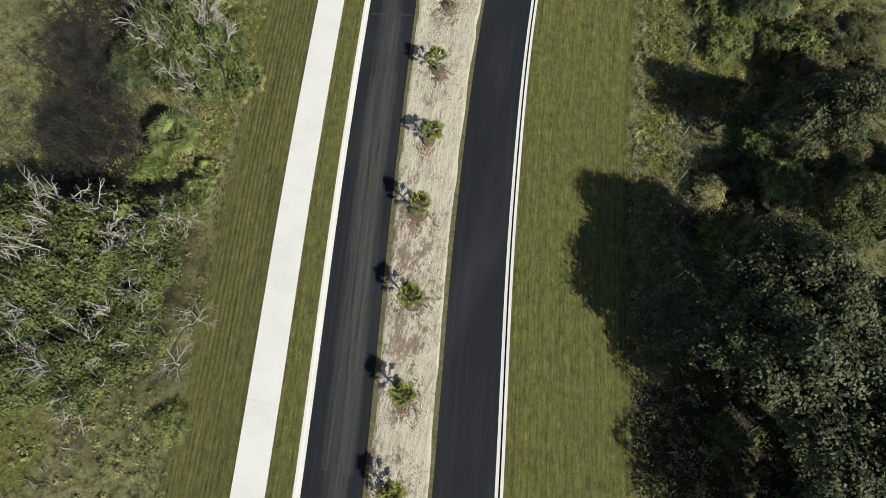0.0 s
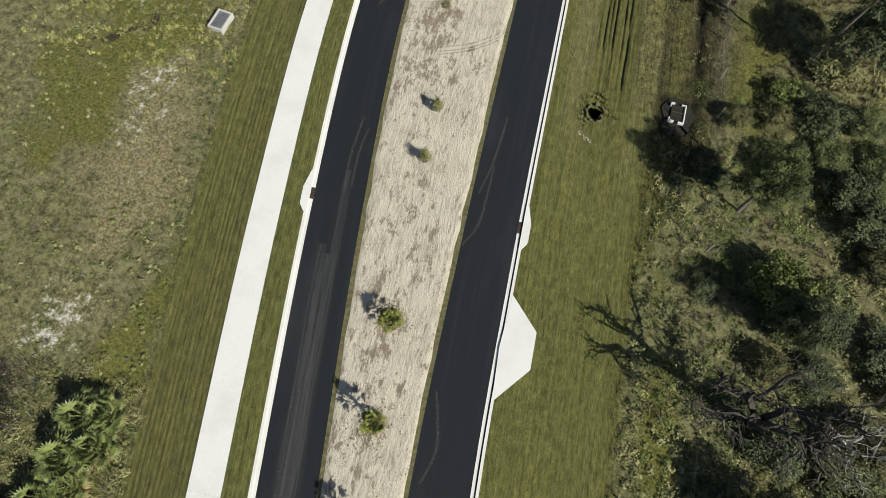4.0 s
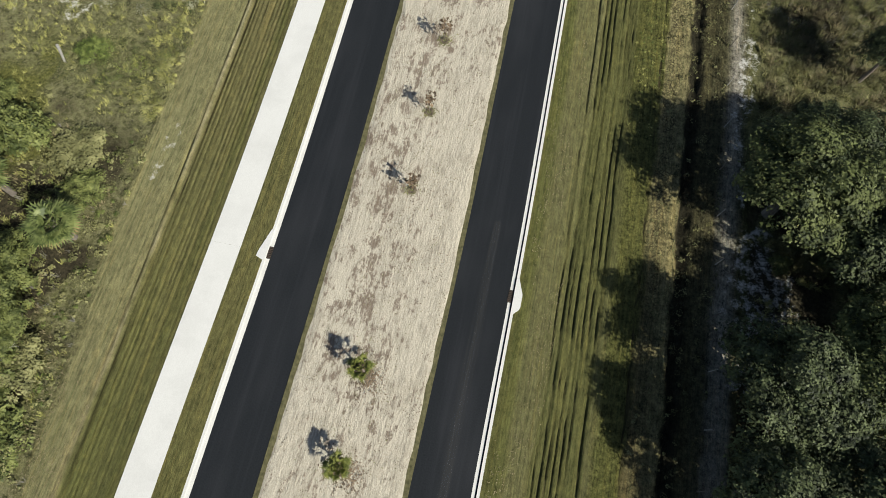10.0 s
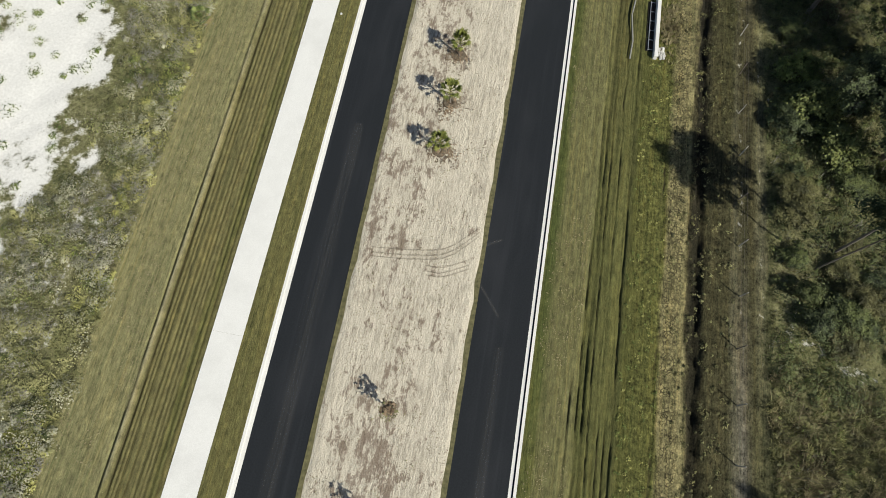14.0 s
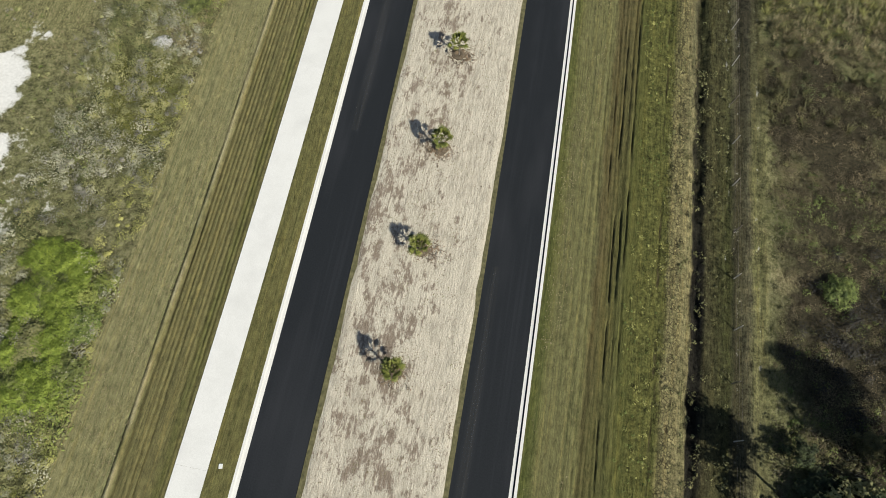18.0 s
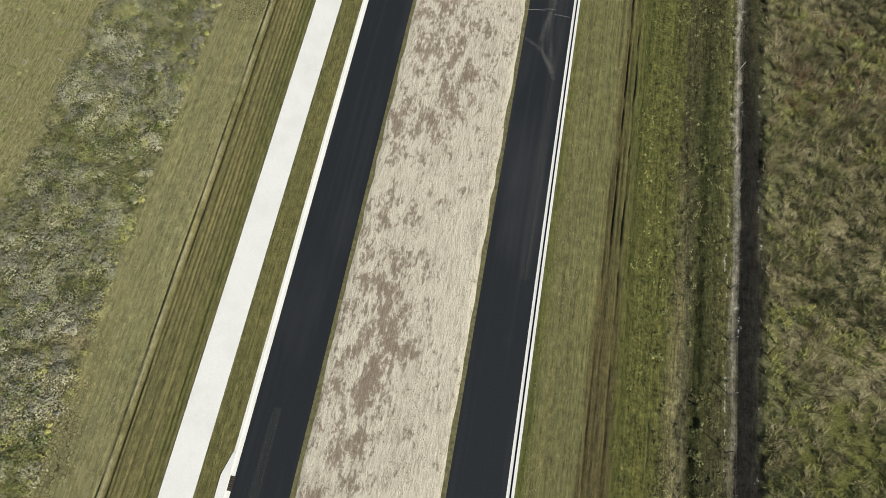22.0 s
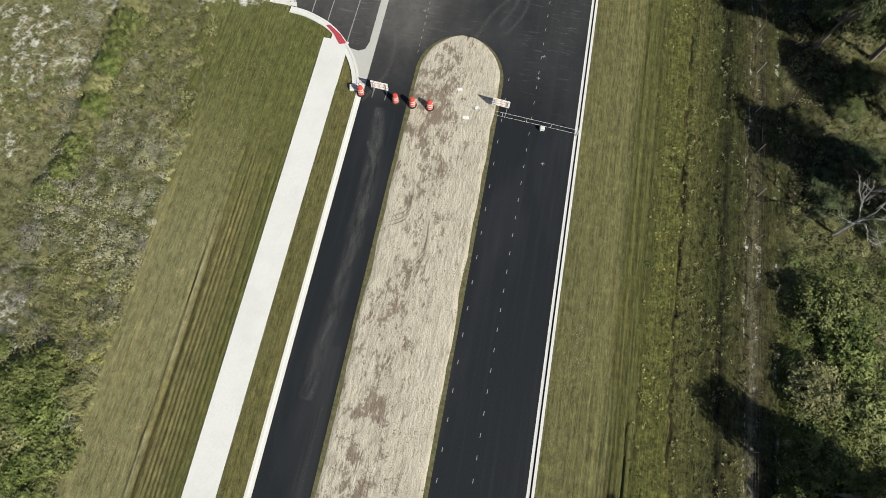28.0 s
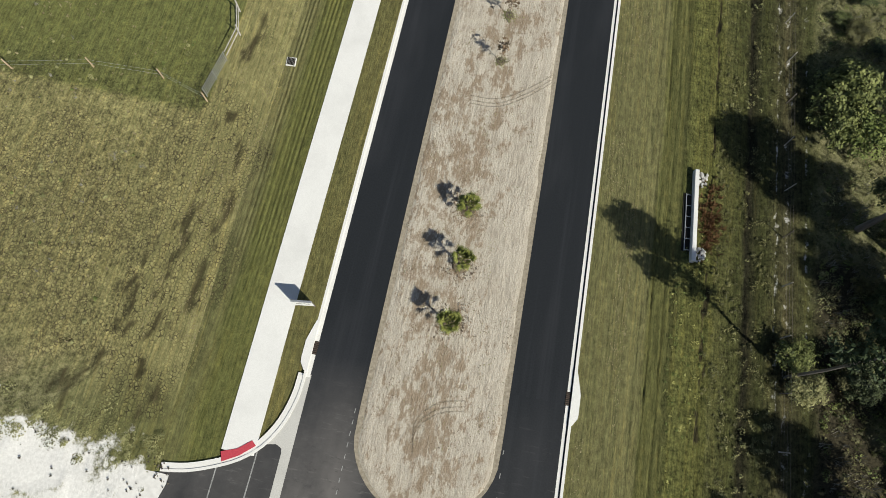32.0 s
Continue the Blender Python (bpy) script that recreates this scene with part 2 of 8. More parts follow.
def asphalt_mat(name="asphalt", worn=0.0):
    m, nt, b = mat(name, 0.86, 0.2)
    v = coords(nt, "Object")
    uv = coords(nt, "UV", (1.0, 0.02, 1.0))
    grain = noise_tex(nt, v, 9.0, 5, 0.7)
    streak = noise_tex(nt, uv, 2.2, 4, 0.55)
    broad = noise_tex(nt, coords(nt, "Object", (1, 0.25, 1)), 0.22, 3)
    c = ramp(nt, grain, [(0.3, (0.0078, 0.0096, 0.0118)), (0.75, (0.0165, 0.0192, 0.0228))])
    c = mix(nt, ramp(nt, streak, [(0.52, (0, 0, 0)), (0.78, (0.45, 0.45, 0.45))]), c, (0.027, 0.029, 0.0345))
    c = mix(nt, ramp(nt, broad, [(0.5, (0, 0, 0)), (0.75, (0.55, 0.55, 0.55))]), c, (0.030, 0.0315, 0.036))
    if worn:
        across = noise_tex(nt, coords(nt, "Object", (0.35, 2.4, 1)), 1.5, 6, 0.7)
        cloud = noise_tex(nt, coords(nt, "Object", (1, 0.55, 1)), 0.16, 6, 0.62)
        sep = nt.nodes.new("ShaderNodeSeparateXYZ")
        nt.links.new(coords(nt, "Object"), sep.inputs[0])
        far = calc(nt, "ABSOLUTE", calc(nt, "SUBTRACT", sep.outputs[1], 396.0))
        fade = ramp(nt, calc(nt, "DIVIDE", far, 20.0), [(0.45, (1, 1, 1)), (0.9, (0.0, 0.0, 0.0))])
        west = ramp(nt, calc(nt, "MULTIPLY", sep.outputs[0], -0.04), [(0.25, (0.18, 0.18, 0.18)), (0.58, (0.45, 0.45, 0.45)), (0.68, (1, 1, 1)), (0.80, (1, 1, 1)), (0.86, (0.5, 0.5, 0.5)), (1.0, (0.62, 0.62, 0.62))])
        w = calc(nt, "MULTIPLY", calc(nt, "MULTIPLY", west, fade), ramp(nt, cloud, [(0.32, (0.25, 0.25, 0.25)), (0.60, (1, 1, 1))]))
        c = mix(nt, calc(nt, "MULTIPLY", w, worn), c, (0.120, 0.112, 0.106))
        mark = calc(nt, "MULTIPLY", ramp(nt, across, [(0.57, (0, 0, 0)), (0.72, (0.6, 0.6, 0.6))]), ramp(nt, cloud, [(0.40, (0.15, 0.15, 0.15)), (0.58, (1, 1, 1))]))
        c = mix(nt, calc(nt, "MULTIPLY", mark, fade), c, (0.20, 0.19, 0.18))
        mottle = noise_tex(nt, coords(nt, "Object", (0.8, 1.5, 1)), 1.3, 9, 0.75)
        c = mix(nt, calc(nt, "MULTIPLY", ramp(nt, mottle, [(0.50, (0, 0, 0)), (0.66, (0.4, 0.4, 0.4))]), w), c, (0.105, 0.102, 0.100))
        c = mix(nt, calc(nt, "MULTIPLY", ramp(nt, mottle, [(0.34, (0.5, 0.5, 0.5)), (0.44, (0, 0, 0))]), w), c, (0.012, 0.013, 0.015))
    nt.links.new(c, b.inputs["Base Color"])
    bump(nt, b, grain, 0.25, 0.01)
    return m


def concrete_mat(name, lo, hi):
    m, nt, b = mat(name, 0.88, 0.25)
    v = coords(nt, "Object")
    fine, broad = noise_tex(nt, v, 14, 4), noise_tex(nt, v, 0.35, 4)
    c = ramp(nt, fine, [(0.3, lo), (0.7, hi)])
    c = mix(nt, ramp(nt, broad, [(0.45, (0, 0, 0)), (0.8, (0.4, 0.4, 0.4))]), c, tuple(0.75 * p for p in lo))
    nt.links.new(c, b.inputs["Base Color"])
    bump(nt, b, fine, 0.15, 0.005)
    return m


def sand_mat(name="median_sand", rake=0.46, pale=(0.60, 0.548, 0.445), mid=(0.445, 0.398, 0.312), dark=(0.150, 0.112, 0.084), much=0.014):
    """Graded pale sand: crusted flakes drawn out along the road, brown weedy drifts and thin straw; the uv runs -1..1 across."""
    m, nt, b = mat(name, 0.95, 0.15)
    v = coords(nt, "Object")
    sep = nt.nodes.new("ShaderNodeSeparateXYZ")
    nt.links.new(coords(nt, "UV"), sep.inputs[0])
    fine = noise_tex(nt, v, 9.0, 6, 0.8)
    grit = noise_tex(nt, v, 13.0, 5, 0.85)
    warp = mix(nt, 0.10, v, nd_color(nt, v, 0.8))
    flat = nt.nodes.new("ShaderNodeMapping")
    flat.inputs["Scale"].default_value = (1.0, 0.22, 1.0)
    nt.links.new(warp, flat.inputs["Vector"])
    line = noise_tex(nt, flat.outputs[0], 5.2, 6, 0.72)
    furrow = noise_tex(nt, coords(nt, "Object", (1.0, 0.03, 1.0)), 3.2, 4, 0.6)
    patch = noise_tex(nt, mix(nt, 0.2, coords(nt, "Object", (1, 0.6, 1)), nd_color(nt, v, 1.6)), 1.15, 12, 0.80)
    broad = noise_tex(nt, coords(nt, "Object", (1, 0.35, 1)), 0.13, 4)
    tint = noise_tex(nt, v, 0.4, 4)
    c = ramp(nt, fine, [(0.38, mid), (0.58, pale)])
    c = mix(nt, ramp(nt, tint, [(0.5, (0, 0, 0)), (0.75, (0.4, 0.4, 0.4))]), c, (0.36, 0.305, 0.23))
    c = mix(nt, ramp(nt, furrow, [(0.46, (0, 0, 0)), (0.64, (0.35, 0.35, 0.35))]), c, tuple(0.72 * k for k in mid))
    drift = ramp(nt, tint, [(0.38, (0.35, 0.35, 0.35)), (0.6, (1, 1, 1))])
    c = mix(nt, calc(nt, "MULTIPLY", drift, ramp(nt, line, [(0.485, (0, 0, 0)), (0.55, (rake, rake, rake))])), c, tuple(0.55 * k for k in mid))
    side = ramp(nt, calc(nt, "ADD", calc(nt, "MULTIPLY", sep.outputs[0], 0.5), 0.5), [(0.0, (0.45, 0.45, 0.45)), (0.35, (0.66, 0.66, 0.66)), (0.62, (0.50, 0.50, 0.50)), (0.85, (0.28, 0.28, 0.28))])
    thr = calc(nt, "ADD", calc(nt, "ADD", patch, calc(nt, "MULTIPLY", broad, 0.36)), calc(nt, "MULTIPLY", side, 0.22))
    thr = calc(nt, "ADD", thr, calc(nt, "ADD", calc(nt, "MULTIPLY", calc(nt, "SUBTRACT", fine, 0.5), 0.25), calc(nt, "MULTIPLY", calc(nt, "SUBTRACT", line, 0.5), 0.35)))
    c = mix(nt, ramp(nt, thr, [(0.825 + much, (0, 0, 0)), (0.84 + much, (0.7, 0.7, 0.7)), (0.95 + much, (0.9, 0.9, 0.9))]), c, mix(nt, fine, tuple(1.7 * k for k in dark), tuple(0.6 * k for k in dark)))
    c = mix(nt, ramp(nt, grit, [(0.57, (0, 0, 0)), (0.66, (0.5, 0.5, 0.5))]), c, (0.22, 0.19, 0.13))
    nt.links.new(c, b.inputs["Base Color"])
    bump(nt, b, calc(nt, "SUBTRACT", calc(nt, "ADD", calc(nt, "MULTIPLY", fine, 1.0), calc(nt, "MULTIPLY", line, 1.6)), thr), 1.0, 0.09)
    return m


def nd_color(nt, vec, scale):
    n = nd(nt, "ShaderNodeTexNoise", Scale=scale, Detail=3.0)
    nt.links.new(vec, n.inputs["Vector"])
    return n.outputs["Color"]


def ground_mat():
    """Open ground. Attribute zone: sand, lush, dark litter with painted tree shade; attribute cover: mown, ruts, straw.
    """
    m, nt, b = mat("ground", 0.95, 0.12)
    v = coords(nt, "Object")
    fine = noise_tex(nt, v, 4.2, 7, 0.82)
    grit = noise_tex(nt, v, 15.0, 4, 0.75)
    tuft = noise_tex(nt, v, 1.25, 6, 0.78)
    broad = noise_tex(nt, v, 0.09, 4, 0.6)
    mow = noise_tex(nt, coords(nt, "UV", (1.0, 0.025, 1.0)), 2.8, 5, 0.8)
    blade = noise_tex(nt, coords(nt, "UV", (1.0, 0.16, 1.0)), 9.0, 4, 0.75)
    rut = noise_tex(nt, coords(nt, "UV", (1.0, 0.07, 1.0)), 3.2, 8, 0.85)
    comb = noise_tex(nt, coords(nt, "UV", (1.0, 0.09, 1.0)), 6.0, 6, 0.8)
    wheel = noise_tex(nt, coords(nt, "UV", (1.0, 0.012, 1.0)), 6.5, 3, 0.65)
    za = nt.nodes.new("ShaderNodeVertexColor")
    za.layer_name = "zone"
    zb = nt.nodes.new("ShaderNodeVertexColor")
    zb.layer_name = "cover"
    sa_, sb_ = nt.nodes.new("ShaderNodeSeparateColor"), nt.nodes.new("ShaderNodeSeparateColor")
    nt.links.new(za.outputs[0], sa_.inputs[0])
    nt.links.new(zb.outputs[0], sb_.inputs[0])

    def edge(w, n, lo=0.34, hi=0.62):
        return ramp(nt, calc(nt, "ADD", calc(nt, "MULTIPLY", w, 0.72), calc(nt, "MULTIPLY", calc(nt, "SUBTRACT", n, 0.5), 0.85)), [(lo, (0, 0, 0)), (hi, (1, 1, 1))])

    # rough scrub floor
    c = ramp(nt, tuft, [(0.36, (0.030, 0.031, 0.014)), (0.48, (0.100, 0.098, 0.042)), (0.60, (0.215, 0.205, 0.104))])
    c = mix(nt, ramp(nt, broad, [(0.4, (0, 0, 0)), (0.7, (0.8, 0.8, 0.8))]), c, ramp(nt, tuft, [(0.36, (0.026, 0.032, 0.010)), (0.60, (0.150, 0.156, 0.056))]))
    c = mix(nt, ramp(nt, fine, [(0.48, (0, 0, 0)), (0.62, (0.7, 0.7, 0.7))]), c, (0.22, 0.205, 0.120))
    # straw
    straw = ramp(nt, fine, [(0.38, (0.070, 0.058, 0.028)), (0.5, (0.19, 0.162, 0.085)), (0.62, (0.33, 0.29, 0.165))])
    c = mix(nt, edge(sb_.outputs[2], tuft), c, straw)
    # lush green
    lush = ramp(nt, fine, [(0.38, (0.042, 0.046, 0.012)), (0.62, (0.178, 0.178, 0.052))])
    c = mix(nt, edge(sa_.outputs[1], tuft), c, lush)
    # mown turf
    fine_ = fine
    fine = calc(nt, "ADD", calc(nt, "MULTIPLY", fine_, 0.42), calc(nt, "MULTIPLY", comb, 0.58))
    turf = ramp(nt, fine, [(0.42, (0.076, 0.077, 0.020)), (0.58, (0.192, 0.182, 0.060))])
    turf = mix(nt, ramp(nt, mow, [(0.44, (0, 0, 0)), (0.56, (0.85, 0.85, 0.85))]), turf, ramp(nt, fine, [(0.38, (0.057, 0.064, 0.015)), (0.62, (0.130, 0.134, 0.037))]))
    turf = mix(nt, ramp(nt, broad, [(0.42, (0, 0, 0)), (0.72, (0.7, 0.7, 0.7))]), turf, ramp(nt, fine, [(0.38, (0.082, 0.078, 0.028)), (0.62, (0.190, 0.175, 0.074))]))
    turf = mix(nt, calc(nt, "MULTIPLY", za.outputs[1], 0.85), turf, ramp(nt, fine, [(0.41, (0.150, 0.141, 0.058)), (0.59, (0.340, 0.312, 0.162))]))
    turf = mix(nt, ramp(nt, wheel, [(0.53, (0, 0, 0)), (0.62, (0.24, 0.24, 0.24))]), turf, (0.25, 0.228, 0.110))
    turf = mix(nt, ramp(nt, wheel, [(0.38, (0.26, 0.26, 0.26)), (0.46, (0, 0, 0))]), turf, (0.042, 0.046, 0.014))
    turf = mix(nt, ramp(nt, blade, [(0.36, (0.7, 0.7, 0.7)), (0.52, (0, 0, 0))]), turf, (0.045, 0.049, 0.013))
    fine = fine_
    c = mix(nt, edge(sb_.outputs[0], fine, 0.3, 0.45), c, turf)
    # dark litter, with tree shade painted into the same tone
    litter_shade = ramp(nt, fine, [(0.36, (0.010, 0.009, 0.006)), (0.68, (0.085, 0.072, 0.042))])
    c = mix(nt, edge(sa_.outputs[2], tuft), c, litter_shade)
    # kept verges, ditch and track: the cover's tone, some tree shade included, broken up by blades, wheel lines and
    # clods
    zt = nt.nodes.new("ShaderNodeVertexColor")
    zt.layer_name = "tone"
    clod = noise_tex(nt, coords(nt, "UV", (1.0, 0.45, 1.0)), 2.6, 7, 0.75)
    f = calc(nt, "ADD", calc(nt, "MULTIPLY", comb, 1.7), calc(nt, "MULTIPLY", clod, 2.2))
    f = calc(nt, "ADD", f, calc(nt, "MULTIPLY", calc(nt, "ADD", wheel, mow), 0.75))
    f = calc(nt, "ADD", f, calc(nt, "MULTIPLY", grit, 2.0))
    f = calc(nt, "MAXIMUM", calc(nt, "SUBTRACT", f, 2.66), 0.16)
    rough = calc(nt, "SUBTRACT", 1.0, sb_.outputs[0])
    f = calc(nt, "MAXIMUM", calc(nt, "ADD", f, calc(nt, "MULTIPLY", rough, calc(nt, "SUBTRACT", calc(nt, "ADD", calc(nt, "MULTIPLY", fine, 3.6), calc(nt, "MULTIPLY", tuft, 2.4)), 3.0))), 0.12)
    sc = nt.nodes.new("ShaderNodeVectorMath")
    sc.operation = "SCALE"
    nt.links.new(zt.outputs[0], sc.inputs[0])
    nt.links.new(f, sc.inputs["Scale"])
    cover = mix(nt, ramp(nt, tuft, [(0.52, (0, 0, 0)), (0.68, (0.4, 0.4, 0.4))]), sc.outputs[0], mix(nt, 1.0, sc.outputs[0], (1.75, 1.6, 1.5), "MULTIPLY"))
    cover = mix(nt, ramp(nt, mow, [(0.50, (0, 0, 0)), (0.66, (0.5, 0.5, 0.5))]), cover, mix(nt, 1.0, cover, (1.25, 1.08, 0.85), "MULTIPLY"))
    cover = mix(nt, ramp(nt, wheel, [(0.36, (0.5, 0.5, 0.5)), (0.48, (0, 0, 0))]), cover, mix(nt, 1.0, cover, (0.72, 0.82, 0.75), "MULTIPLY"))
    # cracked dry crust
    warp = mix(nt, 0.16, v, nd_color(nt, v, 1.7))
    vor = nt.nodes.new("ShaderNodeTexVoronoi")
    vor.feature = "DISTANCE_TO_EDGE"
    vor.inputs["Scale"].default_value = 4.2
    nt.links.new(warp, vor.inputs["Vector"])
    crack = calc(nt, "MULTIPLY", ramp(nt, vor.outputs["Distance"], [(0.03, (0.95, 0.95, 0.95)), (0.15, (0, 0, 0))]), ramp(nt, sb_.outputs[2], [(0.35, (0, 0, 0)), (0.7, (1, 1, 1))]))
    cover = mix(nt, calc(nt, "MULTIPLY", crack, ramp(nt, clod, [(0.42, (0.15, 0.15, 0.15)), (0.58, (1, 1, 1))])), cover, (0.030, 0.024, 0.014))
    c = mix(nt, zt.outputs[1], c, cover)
    soil = ramp(nt, rut, [(0.42, (0.010, 0.010, 0.006)), (0.5, (0.034, 0.030, 0.014)), (0.62, (0.105, 0.088, 0.042))])
    c = mix(nt, edge(sb_.outputs[1], rut, 0.22, 0.55), c, soil)
    # sand
    sand = ramp(nt, fine, [(0.3, (0.50, 0.488, 0.46)), (0.62, (0.665, 0.653, 0.62))])
    c = mix(nt, edge(sa_.outputs[0], tuft, 0.36, 0.5), c, sand)
    c = mix(nt, calc(nt, "MULTIPLY", ramp(nt, grit, [(0.51, (0, 0, 0)), (0.63, (0.55, 0.55, 0.55))]), calc(nt, "SUBTRACT", 1.0, sa_.outputs[0])), c, (0.030, 0.029, 0.014))
    nt.links.new(c, b.inputs["Base Color"])
    h = calc(nt, "ADD", calc(nt, "ADD", calc(nt, "MULTIPLY", fine, 0.8), calc(nt, "MULTIPLY", tuft, 0.7)), calc(nt, "ADD", calc(nt, "MULTIPLY", rut, sb_.outputs[1]), calc(nt, "MULTIPLY", calc(nt, "ADD", comb, clod), calc(nt, "MULTIPLY", zt.outputs[1], calc(nt, "ADD", 0.7, calc(nt, "MULTIPLY", rough, 0.9))))))
    h = calc(nt, "MULTIPLY", h, calc(nt, "SUBTRACT", 1.0, calc(nt, "MULTIPLY", sa_.outputs[0], 0.8)))
    bump(nt, b, h, 1.0, 0.13)
    return m


ASPHALT = asphalt_mat()
ASPHALT_WORN = asphalt_mat("scuffed_asphalt", 0.9)
WALK = concrete_mat("pale_concrete", (0.555, 0.548, 0.525), (0.65, 0.643, 0.62))
DUSTYWALK = concrete_mat("dusty_concrete", (0.37, 0.36, 0.335), (0.49, 0.48, 0.45))
KERB = concrete_mat("kerb_concrete", (0.55, 0.54, 0.51), (0.66, 0.65, 0.62))
SAND = sand_mat()
FRESHSAND = sand_mat("fresh_median_sand", 0.34, (0.50, 0.455, 0.38), (0.385, 0.34, 0.27), (0.20, 0.150, 0.10), 0.0)
GROUND = ground_mat()
SOD = speckled("sod_edge", (0.052, 0.050, 0.022), (0.165, 0.150, 0.075), 3.0, 0.95, 0.8, 0.05)
CRUST = speckled("earth_crust", (0.17, 0.145, 0.105), (0.34, 0.30, 0.235), 4.0, 0.95, 0.9, 0.05)
WHITE = speckled("white_paint", (0.62, 0.62, 0.60), (0.75, 0.75, 0.73), 9.0, 0.6, 0.1, 0.004)
BARK = speckled("grey_bark", (0.10, 0.085, 0.07), (0.24, 0.21, 0.18), 4.0, 0.95, 0.8, 0.04, stretch=(1, 1, 0.25))
DARKBARK = speckled("dark_brown_bark", (0.035, 0.030, 0.025), (0.095, 0.082, 0.068), 4.0, 0.95, 0.8, 0.04, stretch=(1, 1, 0.25))
DEADWOOD = speckled("weathered_dead_wood", (0.25, 0.235, 0.21), (0.48, 0.46, 0.42), 5.0, 0.9, 0.5, 0.02)
TIMBER = speckled("sawn_timber", (0.28, 0.21, 0.13), (0.45, 0.36, 0.24), 6.0, 0.85, 0.3, 0.01)
STEEL = speckled("galvanised_steel", (0.35, 0.36, 0.37), (0.50, 0.51, 0.52), 8.0, 0.45, 0.1, 0.004, 0.5, 0.7)
OAKLEAF = leafy("oak_leaves", (0.010, 0.016, 0.006), (0.098, 0.120, 0.050))
GREENLEAF = leafy("bright_leaves", (0.040, 0.062, 0.012), (0.175, 0.208, 0.056))
CEDARLEAF = leafy("shrub_oak_leaves", (0.020, 0.030, 0.008), (0.128, 0.150, 0.046))
PINELEAF = leafy("pine_needles", (0.018, 0.032, 0.012), (0.065, 0.090, 0.040))
PALMLEAF = leafy("palm_fronds", (0.040, 0.060, 0.016), (0.205, 0.235, 0.080), 2.0, 0.5)
DRYLEAF = leafy("dry_fronds", (0.16, 0.115, 0.045), (0.34, 0.26, 0.12), 2.0)
GREYLEAF = leafy("grey_green_leaves", (0.158, 0.158, 0.100), (0.375, 0.366, 0.250), 0.6)
BRIGHTLEAF = leafy("yellow_green_leaves", (0.090, 0.118, 0.020), (0.29, 0.325, 0.085), 0.7)
THICKETLEAF = leafy("thicket_leaves", (0.040, 0.054, 0.014), (0.200, 0.220, 0.068), 1.4)
LIMELEAF = leafy("lime_leaves", (0.070, 0.100, 0.012), (0.24, 0.30, 0.050), 1.2)
DARKTWIG = leafy("dark_brown_twigs", (0.008, 0.008, 0.007), (0.050, 0.046, 0.038), 1.0)
GREYTWIG = leafy("grey_twigs", (0.115, 0.108, 0.088), (0.285, 0.270, 0.225))
SCRUBLEAF = leafy("scrub_leaves", (0.105, 0.107, 0.042), (0.28, 0.272, 0.118), 0.6)
WOODLEAF = leafy("wood_edge_leaves", (0.018, 0.027, 0.008), (0.125, 0.145, 0.048), 1.1)
DARKSCRUB = leafy("dark_scrub_leaves", (0.034, 0.035, 0.013), (0.150, 0.142, 0.055), 0.6)
BROWNBLADE = leafy("brown_blades", (0.070, 0.058, 0.028), (0.215, 0.182, 0.092), 0.6)
BROWNBRUSH = leafy("brown_tangle", (0.042, 0.033, 0.018), (0.165, 0.132, 0.072), 0.6)
TUSSOCK = leafy("tussock_blades", (0.15, 0.125, 0.062), (0.38, 0.33, 0.185), 0.5)
OLIVEBLADE = leafy("olive_blades", (0.125, 0.126, 0.046), (0.32, 0.31, 0.125), 0.6)
YELLOWBLADE = leafy("yellow_green_blades", (0.155, 0.160, 0.044), (0.375, 0.362, 0.12), 0.6)
RUSSET = leafy("russet_weeds", (0.075, 0.038, 0.016), (0.165, 0.085, 0.036), 0.6)
STRAWBLADE = leafy("straw_blades", (0.15, 0.126, 0.065), (0.32, 0.272, 0.152), 0.6)
GRASSBLADE = leafy("grass_blades", (0.070, 0.078, 0.022), (0.165, 0.172, 0.055), 0.6)
ORANGE = speckled("orange_plastic", (0.50, 0.052, 0.034), (0.64, 0.090, 0.060), 9.0, 0.5, 0.05, 0.003, 0.4)
RUBBER = speckled("black_rubber", (0.012, 0.012, 0.012), (0.03, 0.03, 0.03), 9.0, 0.9, 0.1, 0.003)
FADEDORANGE = speckled("faded_orange_stripe", (0.60, 0.33, 0.25), (0.70, 0.43, 0.34), 9.0, 0.5, 0.05, 0.003, 0.4)
REDPAD = speckled("red_tactile_pad", (0.33, 0.035, 0.05), (0.46, 0.06, 0.08), 12.0, 0.8, 0.5, 0.01)
GRATE = speckled("rusty_grate", (0.03, 0.022, 0.018), (0.09, 0.06, 0.045), 8.0, 0.8, 0.4, 0.01)
VOID = speckled("damp_dark_soil", (0.010, 0.009, 0.007), (0.030, 0.026, 0.02), 4.0, 0.95, 0.6, 0.03)
STALEWATER = speckled("stale_green_water", (0.022, 0.028, 0.022), (0.045, 0.052, 0.040), 4.0, 0.5, 0.2, 0.01)
RUBBLE = speckled("pale_rubble_stone", (0.36, 0.35, 0.33), (0.62, 0.61, 0.58), 3.0, 0.9, 0.6, 0.03)
RINGSOIL = speckled("turned_earth", (0.045, 0.035, 0.024), (0.19, 0.155, 0.11), 5.0, 0.95, 1.0, 0.06)
STRAWSOIL = speckled("dry_turf", (0.075, 0.060, 0.026), (0.17, 0.135, 0.065), 3.0, 0.95, 0.9, 0.05)
CHALK = speckled("faded_chalk_line", (0.14, 0.14, 0.138), (0.36, 0.36, 0.35), 7.0, 0.9, 0.1, 0.003)
